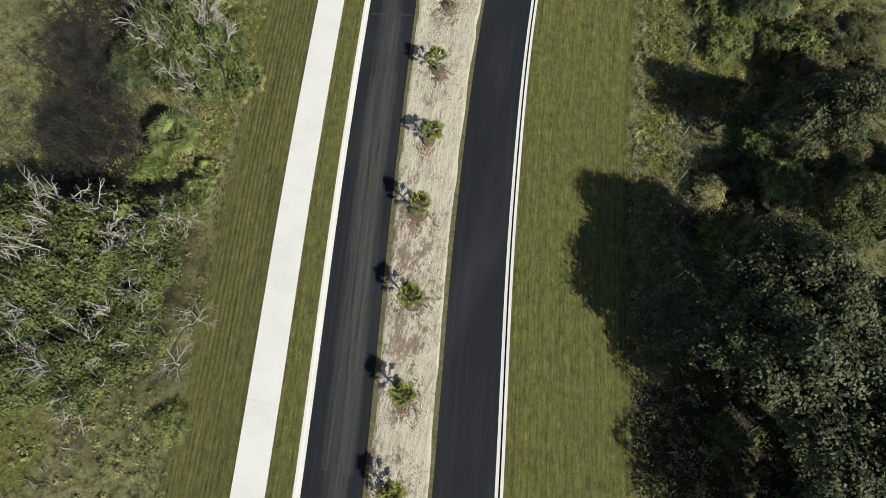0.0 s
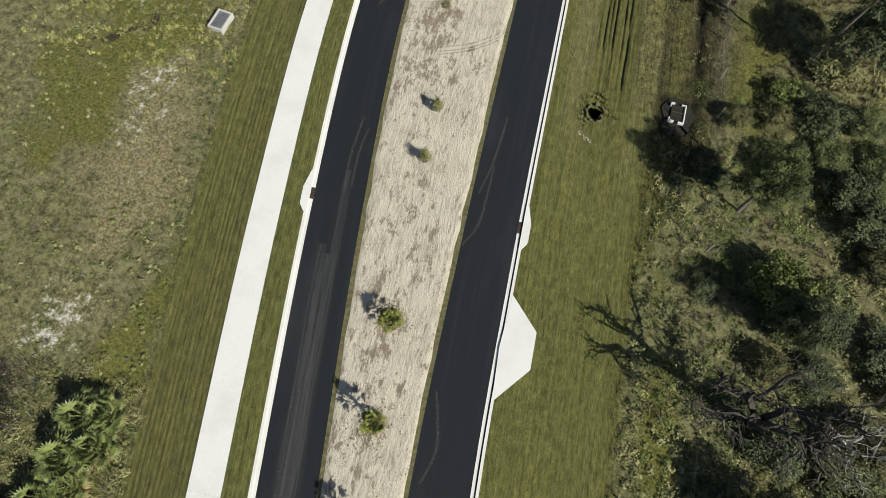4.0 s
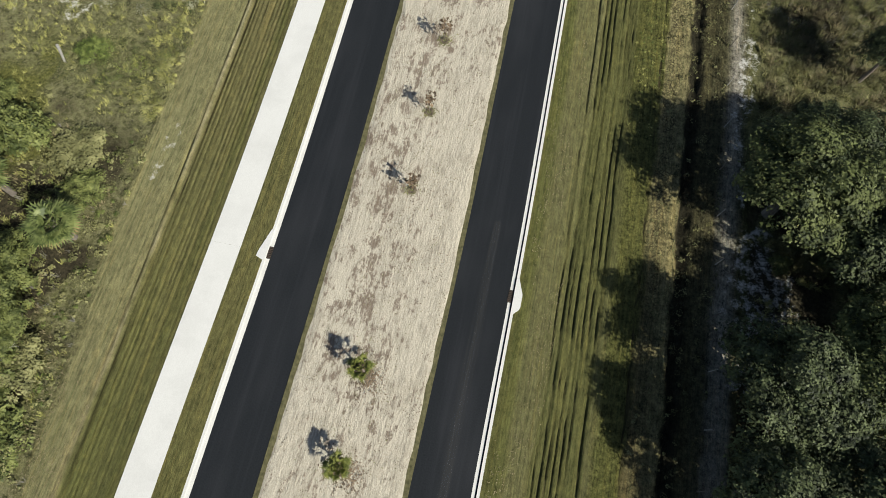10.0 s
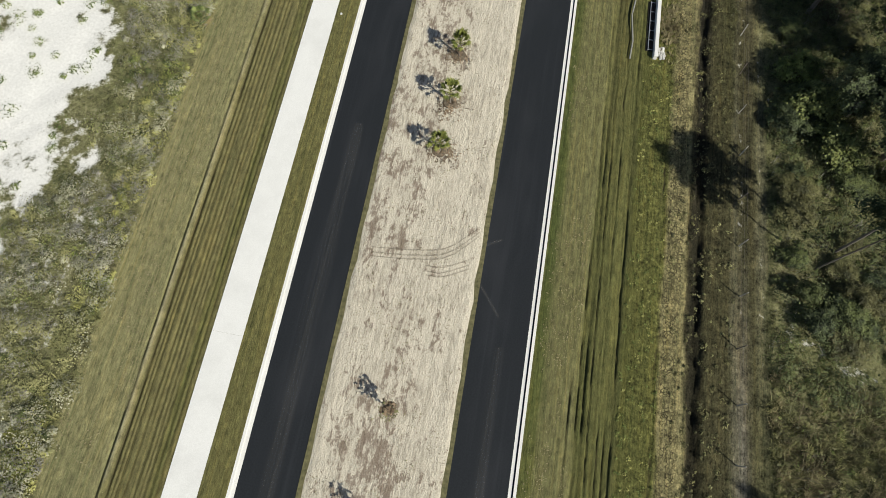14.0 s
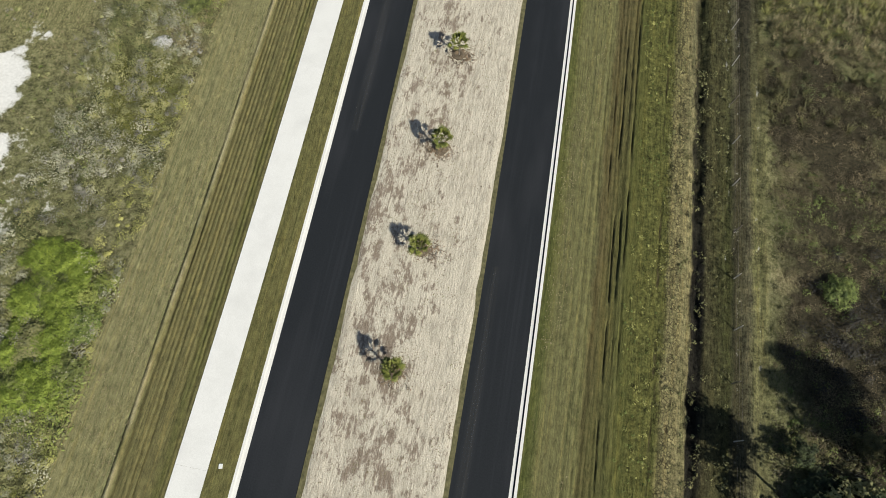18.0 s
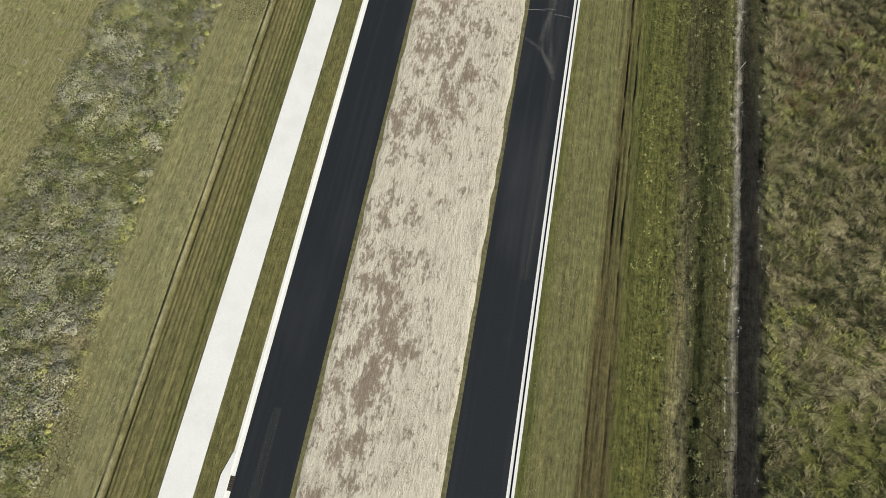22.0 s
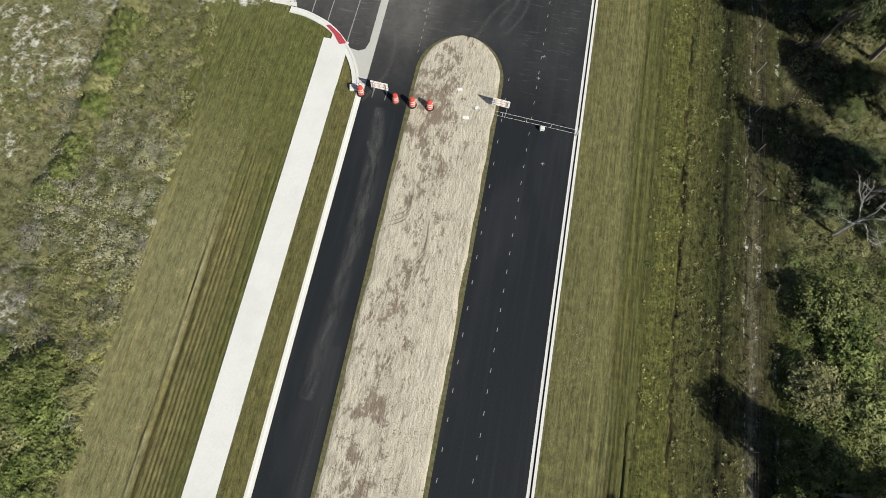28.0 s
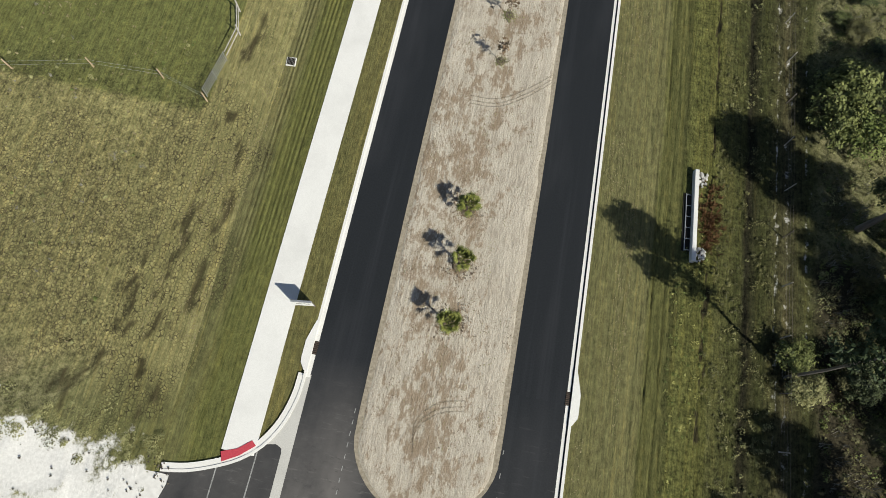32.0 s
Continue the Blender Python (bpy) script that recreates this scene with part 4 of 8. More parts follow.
    tone[..., :3] += (np.array((0.245, 0.226, 0.098)) * (0.8 + 0.4 * fbm(X * 0.3, Y * 0.3, 101))[..., None] - tone[..., :3]) * north[..., None]
    tone[..., 3] = np.maximum(tone[..., 3], 0.9 * north)
    lawn = left * smooth01(431.0, 434.5, Y + 0.6 * wob) * (1 - smooth01(-36.2, -35.0, X + 0.4 * wob))
    tone[..., :3] = np.where(lawn[..., None] > 0.02, (0.128, 0.136, 0.046), tone[..., :3])
    tone[..., 3] = np.maximum(tone[..., 3], lawn)
    strip_ = (a > -2.6) & (b < 0.6)
    tone[strip_, :3] = (np.array(T["turf"]) + smooth01(70, 110, Y)[..., None] * (np.array((0.128, 0.120, 0.046)) - np.array(T["turf"])))[strip_]
    tone[strip_, 3] = 1
    ny, nx = X.shape
    verts = np.stack([X, Y, Z], -1).reshape(-1, 3)
    i = (np.arange(ny - 1)[:, None] * nx + np.arange(nx - 1)[None]).ravel()
    faces = np.stack([i, i + 1, i + nx + 1, i + nx], 1)
    uv = np.stack([np.where(a < 1, a, b), Y], -1).reshape(-1, 2)
    me = mesh_of("ground", verts, faces, GROUND, uv)
    for nm, arr in (("zone", zone), ("cover", cover), ("tone", tone)):
        at = me.color_attributes.new(nm, "FLOAT_COLOR", "POINT")
        at.data.foreach_set("color", np.clip(arr, 0, 1).reshape(-1))
    me.shade_smooth()
    return tagged(add_mesh("ground", me), "mown grass verges and rough sandy scrub ground beside the road", "ground", kind="structure")


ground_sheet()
Y0, Y1 = -110.0, 520.0
tagged(strip("road", line_l, lambda y: line_l(y) + 4.13 + 0.12, Y0, 378.0, 0.0, ASPHALT), "new black asphalt carriageway beside the footpath", "road", kind="structure")
tagged(strip("road", lambda y: line_r(y) - 4.17 - 0.12 - 2.75 * smooth01(325.5, 338.0, y), line_r, Y0, 378.0, 0.0, ASPHALT), "new black asphalt carriageway with a turning lane", "road", kind="structure")
tagged(strip("road", line_l, line_r, 378.0, 414.0, 0.0, ASPHALT_WORN), "black asphalt crossing with scuffed paler patches", "road", kind="structure")
tagged(strip("road", line_l, lambda y: line_l(y) + 4.25, 414.0, Y1, 0.0, ASPHALT), "new black asphalt carriageway beside the footpath", "road", kind="structure")
tagged(strip("road", lambda y: line_r(y) - 4.29, line_r, 414.0, Y1, 0.0, ASPHALT), "new black asphalt carriageway along the grass verge", "road", kind="structure")


def median(name, y0, y1, nose0, nose1, bed=None, rim=None):
    """A sand median with a sod margin; rounded at an end where nose is set (its length in metres)."""
    thing = base(name, "pale sandy median with a bare earth margin" if rim else "pale sandy median with a thin sod margin", "median", kind="structure")
    ys = list(np.arange(y0, y1, 1.5)) + [y1]
    if nose0:
        ys = [y0 + nose0 * (1 - math.cos(k * math.pi / 20)) for k in range(10)] + [v for v in ys if v > y0 + nose0]
    if nose1:
        ys = [v for v in ys if v < y1 - nose1] + [y1 - nose1 * (1 - math.cos(k * math.pi / 20)) for k in range(10, -1, -1)]
    ys = np.array(ys)
    l, r = med_l(ys), med_r(ys)
    c, h = (l + r) / 2, (r - l) / 2
    f = np.ones(len(ys))
    if nose0:
        q = np.clip((ys - y0) / nose0, 0, 1)
        f *= np.sqrt(np.clip(1 - (1 - q) ** 2, 0.0004, 1))
    if nose1:
        q = np.clip((y1 - ys) / nose1, 0, 1)
        f *= np.sqrt(np.clip(1 - (1 - q) ** 2, 0.0004, 1))
    h = h * f
    for nm, inset, z, m, cols in ((("bare_margin" if rim else "sod_margin"), 0.0, 0.03, rim or SOD, 2), ("sand_bed", 0.30, 0.06, bed or SAND, 31)):
        hh = np.maximum(h - inset + 0.0, 0.02)
        rag = 0.34 * (fbm(ys * 0.8, ys * 0 + 3, 41) - 0.5) if inset else 0
        w = np.linspace(-1, 1, cols)
        X = c[:, None] + (hh + rag)[:, None] * w[None]
        Yg = np.repeat(ys[:, None], cols, 1)
        if inset:
            Yg = np.where(ys[:, None] < y0 + 1e-3, Yg + inset * bool(nose0), Yg)
            Yg = np.where(ys[:, None] > y1 - 1e-3, Yg - inset * bool(nose1), Yg)
        Z = z + np.where(np.abs(w)[None] < 0.99, 0.10 * fbm(X * 0.9, Yg * 0.5, 51), -0.05) * (inset > 0)
        ny = len(ys)
        verts = np.stack([X, Yg, Z], -1).reshape(-1, 3)
        i = (np.arange(ny - 1)[:, None] * cols + np.arange(cols - 1)[None]).ravel()
        uv = np.stack([np.repeat(w[None], ny, 0), Yg], -1).reshape(-1, 2)
        me = mesh_of(nm, verts, np.stack([i, i + 1, i + cols + 1, i + cols], 1), m, uv)
        me.shade_smooth()
        add_mesh(nm, me, thing)
    return thing


median("median", -110.0, 386.65, 0, 4.6)
median("median", 404.2, 520.0, 5.2, 0, FRESHSAND, CRUST)

tagged(slab("pavement", [(-24.28, 383.606), (-24.32, 384.66), (-23.62, 384.02), (-23.2, 383.606)], 0.024, WALK), "corner piece of the pale concrete footpath", "pavement", kind="structure")
walkway = base("pavement", "wide pale concrete footpath beside mown grass", "pavement", kind="structure")
for ya, yb in ((Y0, -17.706), (-17.7, 18.5), (18.506, 62.0), (62.006, 113.0), (113.006, 160.0), (160.006, 203.0), (203.006, 247.2), (247.206, 292.0), (292.006, 338.0), (338.006, 383.6)):
    strip("slab", path_l, path_r, ya, yb, 0.025, WALK).parent = walkway
tagged(strip("pavement", path_l, path_r, 405.9, Y1, 0.025, WALK), "wide pale concrete footpath beside mown grass", "pavement", kind="structure")


def kerb(name, line, y0, y1, offs, label):
    thing = base(name, label, "kerb", kind="structure")
    for nm, a, b, z in offs:
        o = strip(nm, lambda y: line(y) + a, lambda y: line(y) + b, y0, y1, z, KERB)
        o.parent = thing
    return thing


KL = (("gutter", -0.30, 0.0, 0.012), ("kerb_stone", -0.50, -0.302, 0.12))
KR = (("gutter", 0.0, 0.24, 0.012), ("kerb_stone", 0.34, 0.55, 0.14))
kerb("kerb", line_l, Y0, 379.5, KL, "pale concrete kerb and gutter beside the grass strip")
kerb("kerb", line_l, 412.0, Y1, KL, "pale concrete kerb and gutter beside the grass strip")
kerb("kerb", line_r, Y0, Y1, KR, "pale concrete kerb and gutter along the grass verge")
tagged(strip("kerb_joint", lambda y: line_r(y) + 0.242, lambda y: line_r(y) + 0.338, Y0, Y1, -0.01, ASPHALT), "dark joint between gutter and kerb", "joint", kind="structure")

# ---------- plants: x, y, crown radius, height ----------
OAKS_a = [
    (27.0, -7.2, 5.4, 12.5), (26.0, -2.8, 4.2, 12.5), (30.6, -11.8, 5.0, 12.5), (31.0, -18.8, 4.0, 11.0), (35.0, -5.0, 5.0, 12.0), (28.4, 10.3, 3.1, 11.5), (37.2, 12.0, 3.8, 11.8),
    (30.7, 3.9, 2.4, 9.0), (36.2, 4.7, 3.2, 11.0), (25.5, 24.7, 2.7, 5.8), (26.4, 38.9, 2.3, 6.9), (22.6, 48.5, 2.5, 9.2), (31.0, 65.0, 3.6, 8.0), (33.5, 74.0, 2.2, 9.0), (36.0, 80.0, 4.0, 9.0),
    (23.8, 125.2, 5.4, 10.8), (28.0, 129.5, 4.0, 8.5), (29.5, 121.8, 4.4, 10.0), (23.4, 110.8, 4.6, 10.0),
]
OAKS_b = [
    (29.2, 113.4, 4.6, 10.5), (22.6, 103.6, 4.2, 9.8), (27.4, 105.6, 4.4, 9.4), (29.4, 98.6, 4.4, 9.5), (25.8, 97.0, 3.4, 9.6), (33.6, 108.0, 4.6, 10.0), (35.0, 118.0, 4.6, 10.0), (35.8, 90.5, 4.0, 9.0), (34.2, 85.6, 2.8, 7.5), (39.0, 97.0, 4.2, 9.5), (31.3, 140.0, 2.5, 8.5),
    (25.6, 199.6, 2.8, 9.7), (31.9, 194.3, 4.0, 11.0), (33.0, 212.0, 3.2, 12.0), (28.8, 189.0, 3.4, 7.5), (31.5, 185.0, 3.8, 8.5),
    (21.4, 331.8, 3.6, 11.0), (25.8, 331.0, 2.7, 9.7), (22.8, 338.8, 3.5, 12.2), (27.5, 337.5, 3.6, 11.0), (20.9, 353.4, 2.1, 9.7), (24.6, 351.6, 2.7, 9.7), (-23.5, 5.6, 2.6, 4.0),
]
OAKS_c = [
    (24.2, 377.8, 2.9, 11.0), (28.5, 376.0, 2.8, 11.0), (22.5, 408.9, 3.0, 11.0), (20.2, 402.7, 1.8, 11.0), (19.8, 392.4, 2.1, 11.0), (25.1, 392.5, 3.5, 11.0), (26.1, 386.1, 3.0, 9.7),
    (29.8, 403.7, 3.2, 11.0), (19.8, 432.8, 3.4, 12.5), (24.6, 430.1, 3.6, 12.5), (26.3, 424.0, 3.6, 11.0), (29.5, 414.5, 4.0, 10.0), (28.0, 443.0, 4.0, 11.0),
]
BRIGHT_TREES = [(-31.9, 105.7, 3.2, 5.5), (-31.8, 101.9, 2.8, 5.0), (-29.8, 103.2, 2.4, 4.5), (-35.5, 104.0, 3.4, 5.5), (-36.5, 99.0, 3.2, 5.0)]
CEDARS_a = [
    (-19.6, 8.2, 3.8, 8.2), (-17.6, 6.8, 3.1, 7.0), (-21.8, 7.4, 3.0, 7.4), (-18.8, 4.8, 2.7, 6.2),
    (-19.3, -10.3, 4.2, 8.6), (-21.3, -14.4, 3.6, 7.8), (-16.2, -11.4, 3.2, 6.6), (-24.3, -10.1, 3.2, 7.8), (-17.1, -18.0, 3.4, 6.0), (-15.5, -7.6, 2.6, 5.6),
    (-20.7, -19.6, 3.0, 6.0), (-15.3, -15.2, 2.8, 5.0),
]
PINES_a = [
    (25.9, 73.0, 3.0, 14.2), (27.7, 64.3, 3.1, 14.2), (28.4, 76.4, 2.0, 14.0), (27.3, 175.6, 2.6, 12.0), (25.8, 173.9, 1.8, 12.5), (37.0, 147.0, 1.3, 14.5), (24.6, 207.9, 2.7, 8.2),
    (19.4, 340.2, 2.4, 12.6), (14.6, 419.6, 3.1, 14.4),
]
PALMS_a = [
    (27.7, 6.4, 2.2, 4.0), (-17.9, -0.5, 2.5, 3.2), (29.1, 96.3, 2.2, 5.0), (-34.8, 113.2, 2.2, 4.0), (-28.7, 110.9, 2.4, 3.5),
    (29.5, 95.2, 1.7, 4.0), (-14.9, -4.4, 1.5, 2.2),
]
PALMETTOS_a = [
    (-21.2, 21.4, 2.1, 2.6), (-21.3, 18.6, 2.2, 2.8), (-21.8, 15.9, 2.1, 2.6), (-19.8, 19.6, 2.0, 2.4), (-22.6, 14.2, 1.8, 2.2), (-19.9, 21.9, 1.8, 2.2),
    (-20.3, 16.8, 1.7, 2.0), (-15.3, 6.9, 1.6, 1.8), (-15.8, 5.6, 1.3, 1.5), (-15.4, -2.0, 1.2, 1.5), (-29.2, 187.2, 1.1, 1.5),
]
BUSHES_a = [
    (-35.4, 94.6, 2.6, 2.2), (-30.9, 93.5, 2.4, 2.0), (-27.4, 94.5, 2.0, 1.8), (-38.7, 95.1, 2.4, 2.0), (-29.3, 97.7, 3.0, 2.0), (-29.9, 95.3, 3.0, 2.0),
    (-28.4, 100.8, 2.4, 2.0), (-27.1, 95.6, 2.2, 1.6), (-32.1, 99.0, 3.0, 2.0), (-33.9, 127.0, 1.6, 1.2), (-31.1, 117.5, 2.5, 1.6), (-29.3, 114.6, 2.0, 1.6),
    (-33.8, 213.1, 2.0, 1.2), (-31.3, 210.7, 2.2, 1.2), (-33.2, 209.1, 2.2, 1.3), (-32.9, 205.8, 2.0, 1.2), (-30.6, 207.4, 2.0, 1.2), (-42.1, 372.1, 1.4, 1.6),
    (-42.2, 370.2, 1.4, 1.6), (-42.0, 367.8, 1.4, 1.6), (-42.2, 365.7, 1.3, 1.5), (-36.2, 346.8, 2.4, 1.8),
]
BUSHES_b = [
    (-38.0, 344.7, 2.4, 1.8), (-34.1, 344.7, 2.0, 1.5), (-37.8, 342.2, 2.2, 1.6), (-35.6, 343.1, 2.0, 1.6), (-34.1, 348.7, 1.6, 1.2), (26.8, 40.9, 2.6, 4.0),
    (29.6, 21.4, 2.4, 3.0), (25.2, 43.0, 2.2, 3.5), (28.2, 41.5, 2.0, 3.0), (29.1, 84.3, 2.4, 4.0), (29.5, 74.8, 2.4, 4.0), (25.9, 60.2, 2.0, 2.0),
    (29.5, 64.3, 2.4, 3.0), (25.3, 188.4, 2.6, 3.0), (27.4, 184.8, 2.4, 3.0), (24.2, 192.2, 2.0, 2.5), (27.0, 208.6, 3.0, 4.0), (25.4, 207.5, 2.4, 3.0),
    (20.3, 367.5, 2.6, 2.5), (22.1, 364.4, 2.6, 2.5), (19.8, 360.6, 2.4, 2.5), (22.8, 359.4, 2.6, 2.5),
]
BUSHES_c = [
    (20.7, 355.4, 2.6, 2.5), (23.1, 353.4, 2.6, 2.5), (20.2, 350.4, 2.6, 2.5), (23.4, 349.5, 2.6, 2.5), (21.0, 346.7, 2.4, 2.5), (18.6, 351.7, 2.0, 2.5),
    (22.4, 346.4, 2.4, 3.0), (18.3, 444.9, 3.0, 3.5), (17.6, 441.6, 2.4, 3.0), (20.0, 441.1, 2.4, 3.0), (15.5, 419.0, 1.6, 2.0), (14.6, 421.1, 1.6, 2.0),
    (23.9, 21.2, 2.0, 2.0), (23.9, 1.7, 1.6, 2.0), (23.1, 5.9, 1.5, 2.0), (26.8, 11.0, 1.8, 2.0), (23.1, 20.1, 1.8, 2.0), (24.2, 23.7, 1.8, 2.2),
    (27.6, 25.4, 2.0, 2.5), (22.0, 24.0, 1.8, 2.0), (-11.0, -20.5, 1.5, 1.0), (26.8, 225.4, 1.6, 1.2),
]
BUSHES_d = [
    (-42.8, 383.0, 1.3, 1.6), (-42.6, 380.8, 1.4, 1.8), (-42.5, 378.4, 1.4, 1.7), (-42.6, 376.2, 1.3, 1.6), (-42.8, 374.0, 1.4, 1.7), (-42.9, 363.6, 1.2, 1.3),
    (-32.3, 242.1, 1.4, 1.2), (-38.2, 242.7, 1.2, 1.0), (-40.0, 294.2, 1.2, 0.8), (26.5, 321.0, 2.0, 2.5), (-17.8, 12.3, 1.5, 1.5), (-19.7, -2.5, 1.8, 1.2),
]
BARES_a = [
    (21.6, 374.0, 4.2, 10.5), (29.5, 31.5, 4.5, 9.0), (31.1, 13.7, 3.0, 7.0), (-17.6, -7.7, 2.4, 4.0), (-21.2, -15.0, 2.4, 3.6),
    (-12.1, -16.6, 2.0, 2.6), (-17.4, -21.0, 2.4, 2.6), (-20.7, -18.8, 2.0, 3.0), (-11.8, -13.3, 2.0, 2.5), (-38.2, 132.9, 1.8, 2.0),
]


# ---------- plant builders ----------
def leaf_mesh(name, pts, size, material, up=0.55, seed=0, slim=0.6, away=None):
    """A cloud of small pointed leaves, one face each, at points (n, 3)."""
    r = np.random.default_rng(seed)
    n = len(pts)
    nrm = r.normal(size=(n, 3))
    nrm /= np.linalg.norm(nrm, axis=1)[:, None]
    nrm[:, 2] = np.abs(nrm[:, 2]) + up
    if away is not None:
        nrm += 1.5 * away
    nrm /= np.linalg.norm(nrm, axis=1)[:, None]
    a = np.cross(nrm, r.normal(size=(n, 3)))
    a /= np.linalg.norm(a, axis=1)[:, None]
    b = np.cross(nrm, a)
    s = size * r.uniform(0.6, 1.35, (n, 1))
    v = np.stack([pts - a * s * 1.2, pts + a * s * 0.6 - b * s * slim * 1.35, pts + a * s * 0.6 + b * s * slim * 1.35], 1).reshape(-1, 3)
    return mesh_of(name, v, np.arange(3 * n).reshape(-1, 3), material)


def crown_points(r, h, count, lobes, seed, low=0.35, clump=0.30, per=16, flat=0.75):
    """Leaf places on the shells of lobes that make up a crown of radius r and top h; also the way out of each lobe."""
    g = np.random.default_rng(seed)
    ang = np.arange(lobes) * 2.39996 + g.uniform(0, 6)
    rad = r * 0.80 * np.sqrt((np.arange(lobes) + 0.4) / lobes)
    lr = r * g.uniform(0.21, 0.36, lobes)
    z = h - lr * flat - (h * (1 - low)) * 0.62 * (rad / r) ** 1.5 * g.uniform(0.5, 1.2, lobes) - 0.26 * h * g.random(lobes)
    c = np.stack([np.cos(ang) * rad, np.sin(ang) * rad, z], 1)
    m = max(1, count // per)
    k = g.integers(0, lobes, m)
    d = g.normal(size=(m, 3))
    d /= np.linalg.norm(d, axis=1)[:, None]
    d[:, 2] = np.where(d[:, 2] < -0.25, -d[:, 2], d[:, 2])
    core = c[k] + d * (lr[k] * g.uniform(0.72, 1.12, m))[:, None] * np.array([1, 1, flat])
    pts = np.repeat(core, per, 0) + g.normal(size=(m * per, 3)) * clump * np.array([1, 1, 0.6])
    return pts, np.repeat(d, per, 0), c, lr


def limb_mesh(bm, root, tips, r0, seed, sides=5):
    g = np.random.default_rng(seed)
    for t in tips:
        a, b = Vector(root), Vector(t)
        mid = a.lerp(b, 0.5) + Vector(g.normal(size=3) * 0.12 * (b - a).length)
        tube(bm, [a, mid, b], [r0, r0 * 0.6, r0 * 0.2], sides, False)


def oak(seed, leaf, leaves=21000, lobes=22, label="broad evergreen oak with a dense dark crown", name="oak_tree", r=4.0, h=8.0, size=0.092):
    thing = base(name, label, "tree", "roadside trees")
    pts, away, c, lr = crown_points(r, h, leaves, lobes, seed, 0.35, 0.20)
    bm = bmesh.new()
    fork = h * 0.38
    tube(bm, [(0, 0, -0.3), (0.1, 0.05, fork * 0.5), (0, 0.1, fork)], [0.34, 0.26, 0.2], 8)
    limb_mesh(bm, (0, 0.1, fork * 0.95), c, 0.14, seed)
    part("trunk", bm, BARK, thing)
    add_mesh("crown", leaf_mesh("crown", pts, size, leaf, 0.35, seed, 0.6, away), thing)
    return thing


def branchy(bm, p, d, length, rad, depth, g, sides=4):
    """Bare branching."""
    q = p + d * length
    bend = p.lerp(q, 0.5) + Vector(g.normal(size=3) * 0.10 * length)
    tube(bm, [p, bend, q], [rad, rad * 0.8, rad * 0.55], sides if depth > 1 else 3, False)
    if depth <= 0:
        return
    for k in range(3 if depth > 1 else 4):
        e = (d + Vector(g.normal(size=3) * 0.62)).normalized()
        e.z = e.z * 0.7 + 0.12
        start = p.lerp(q, 0.55 + 0.15 * k if k < 3 else 1.0)
        branchy(bm, start, e.normalized(), length * float(g.uniform(0.5, 0.8)), rad * 0.55, depth - 1, g, sides)


def bare_tree(seed, label="leafless grey tree with pale forked branches", name="bare_tree", spread=4.0, h=8.0, depth=4, wood=None, rad=0.075):
    thing = base(name, label, "tree", "bare trees")
    g = np.random.default_rng(seed)
    bm = bmesh.new()
    tube(bm, [(0, 0, -0.2), (0.05, 0, h * 0.2), (0, 0, h * 0.36)], [0.16, 0.13, 0.11], 6, False)
    part("trunk", bm, wood or DEADWOOD, thing)
    bm = bmesh.new()
    for k in range(4):
        a = k * 1.57 + g.uniform(0, 0.8)
        branchy(bm, Vector((0, 0, h * 0.3)), Vector((math.cos(a) * 0.7, math.sin(a) * 0.7, 0.75)).normalized(), h * 0.26, rad, depth - 1, g)
    part("bare_crown", bm, wood or DEADWOOD, thing)
    return thing


def cedar(seed):
    """A low, half-dead shrub oak: green clumps with grey bare branches standing through."""
    thing = base("shrub_oak", "low shrubby oak, half green and half bare grey branches", "tree", "roadside trees")
    pts, away, c, lr = crown_points(3.2, 3.6, 16000, 20, seed, 0.2, 0.20)
    keep = fbm(pts[:, 0] * 0.7 + seed, pts[:, 1] * 0.7, seed) > 0.40
    add_mesh("foliage", leaf_mesh("foliage", pts[keep], 0.075, CEDARLEAF, 0.4, seed, 0.65, away[keep]), thing)
    g = np.random.default_rng(seed)
    bm = bmesh.new()
    for k in range(8):
        a = k * 0.78 + g.uniform(0, 0.5)
        branchy(bm, Vector((0.4 * math.cos(a), 0.4 * math.sin(a), 1.1)), Vector((math.cos(a), math.sin(a), g.uniform(0.6, 1.4))).normalized(), 1.6, 0.08, 3, g, 3)
    part("bare_wood", bm, DEADWOOD, thing, "grey lichen-covered bare branches")
    return thing


def pine(seed, h=13.0):
    thing = base("pine_tree", "tall slender pine with a small high crown", "tree", "pines")
    g = np.random.default_rng(seed)
    bm = bmesh.new()
    tube(bm, [(0, 0, -0.3), (0.15, 0.1, h * 0.3), (0.1, -0.1, h * 0.65), (0, 0, h * 0.97)], [0.13, 0.11, 0.08, 0.03], 8)
    tips = []
    for k in range(15):
        z = h * (0.58 + 0.4 * k / 15)
        a, l = k * 2.4, (1.0 - 0.65 * k / 15) * 2.9 * g.uniform(0.6, 1.1)
        tips.append((math.cos(a) * l, math.sin(a) * l, z + 0.5))
        tube(bm, [(0.05, 0, z), (math.cos(a) * l * 0.5, math.sin(a) * l * 0.5, z + 0.1), tips[-1]], [0.06, 0.04, 0.015], 4, False)
    part("trunk", bm, BARK, thing)
    tips = np.array(tips + [(0, 0, h)])
    k = g.integers(0, len(tips), 290)
    core = tips[k] * np.array([1, 1, 1]) * 1.0
    core[:, :2] *= g.uniform(0.45, 1.05, (290, 1))
    pts = np.repeat(core + g.normal(size=(290, 3)) * 0.38, 15, 0) + g.normal(size=(290 * 15, 3)) * 0.22
    add_mesh("crown", leaf_mesh("crown", pts, 0.2, PINELEAF, 0.2, seed, 0.32), thing)
    return thing


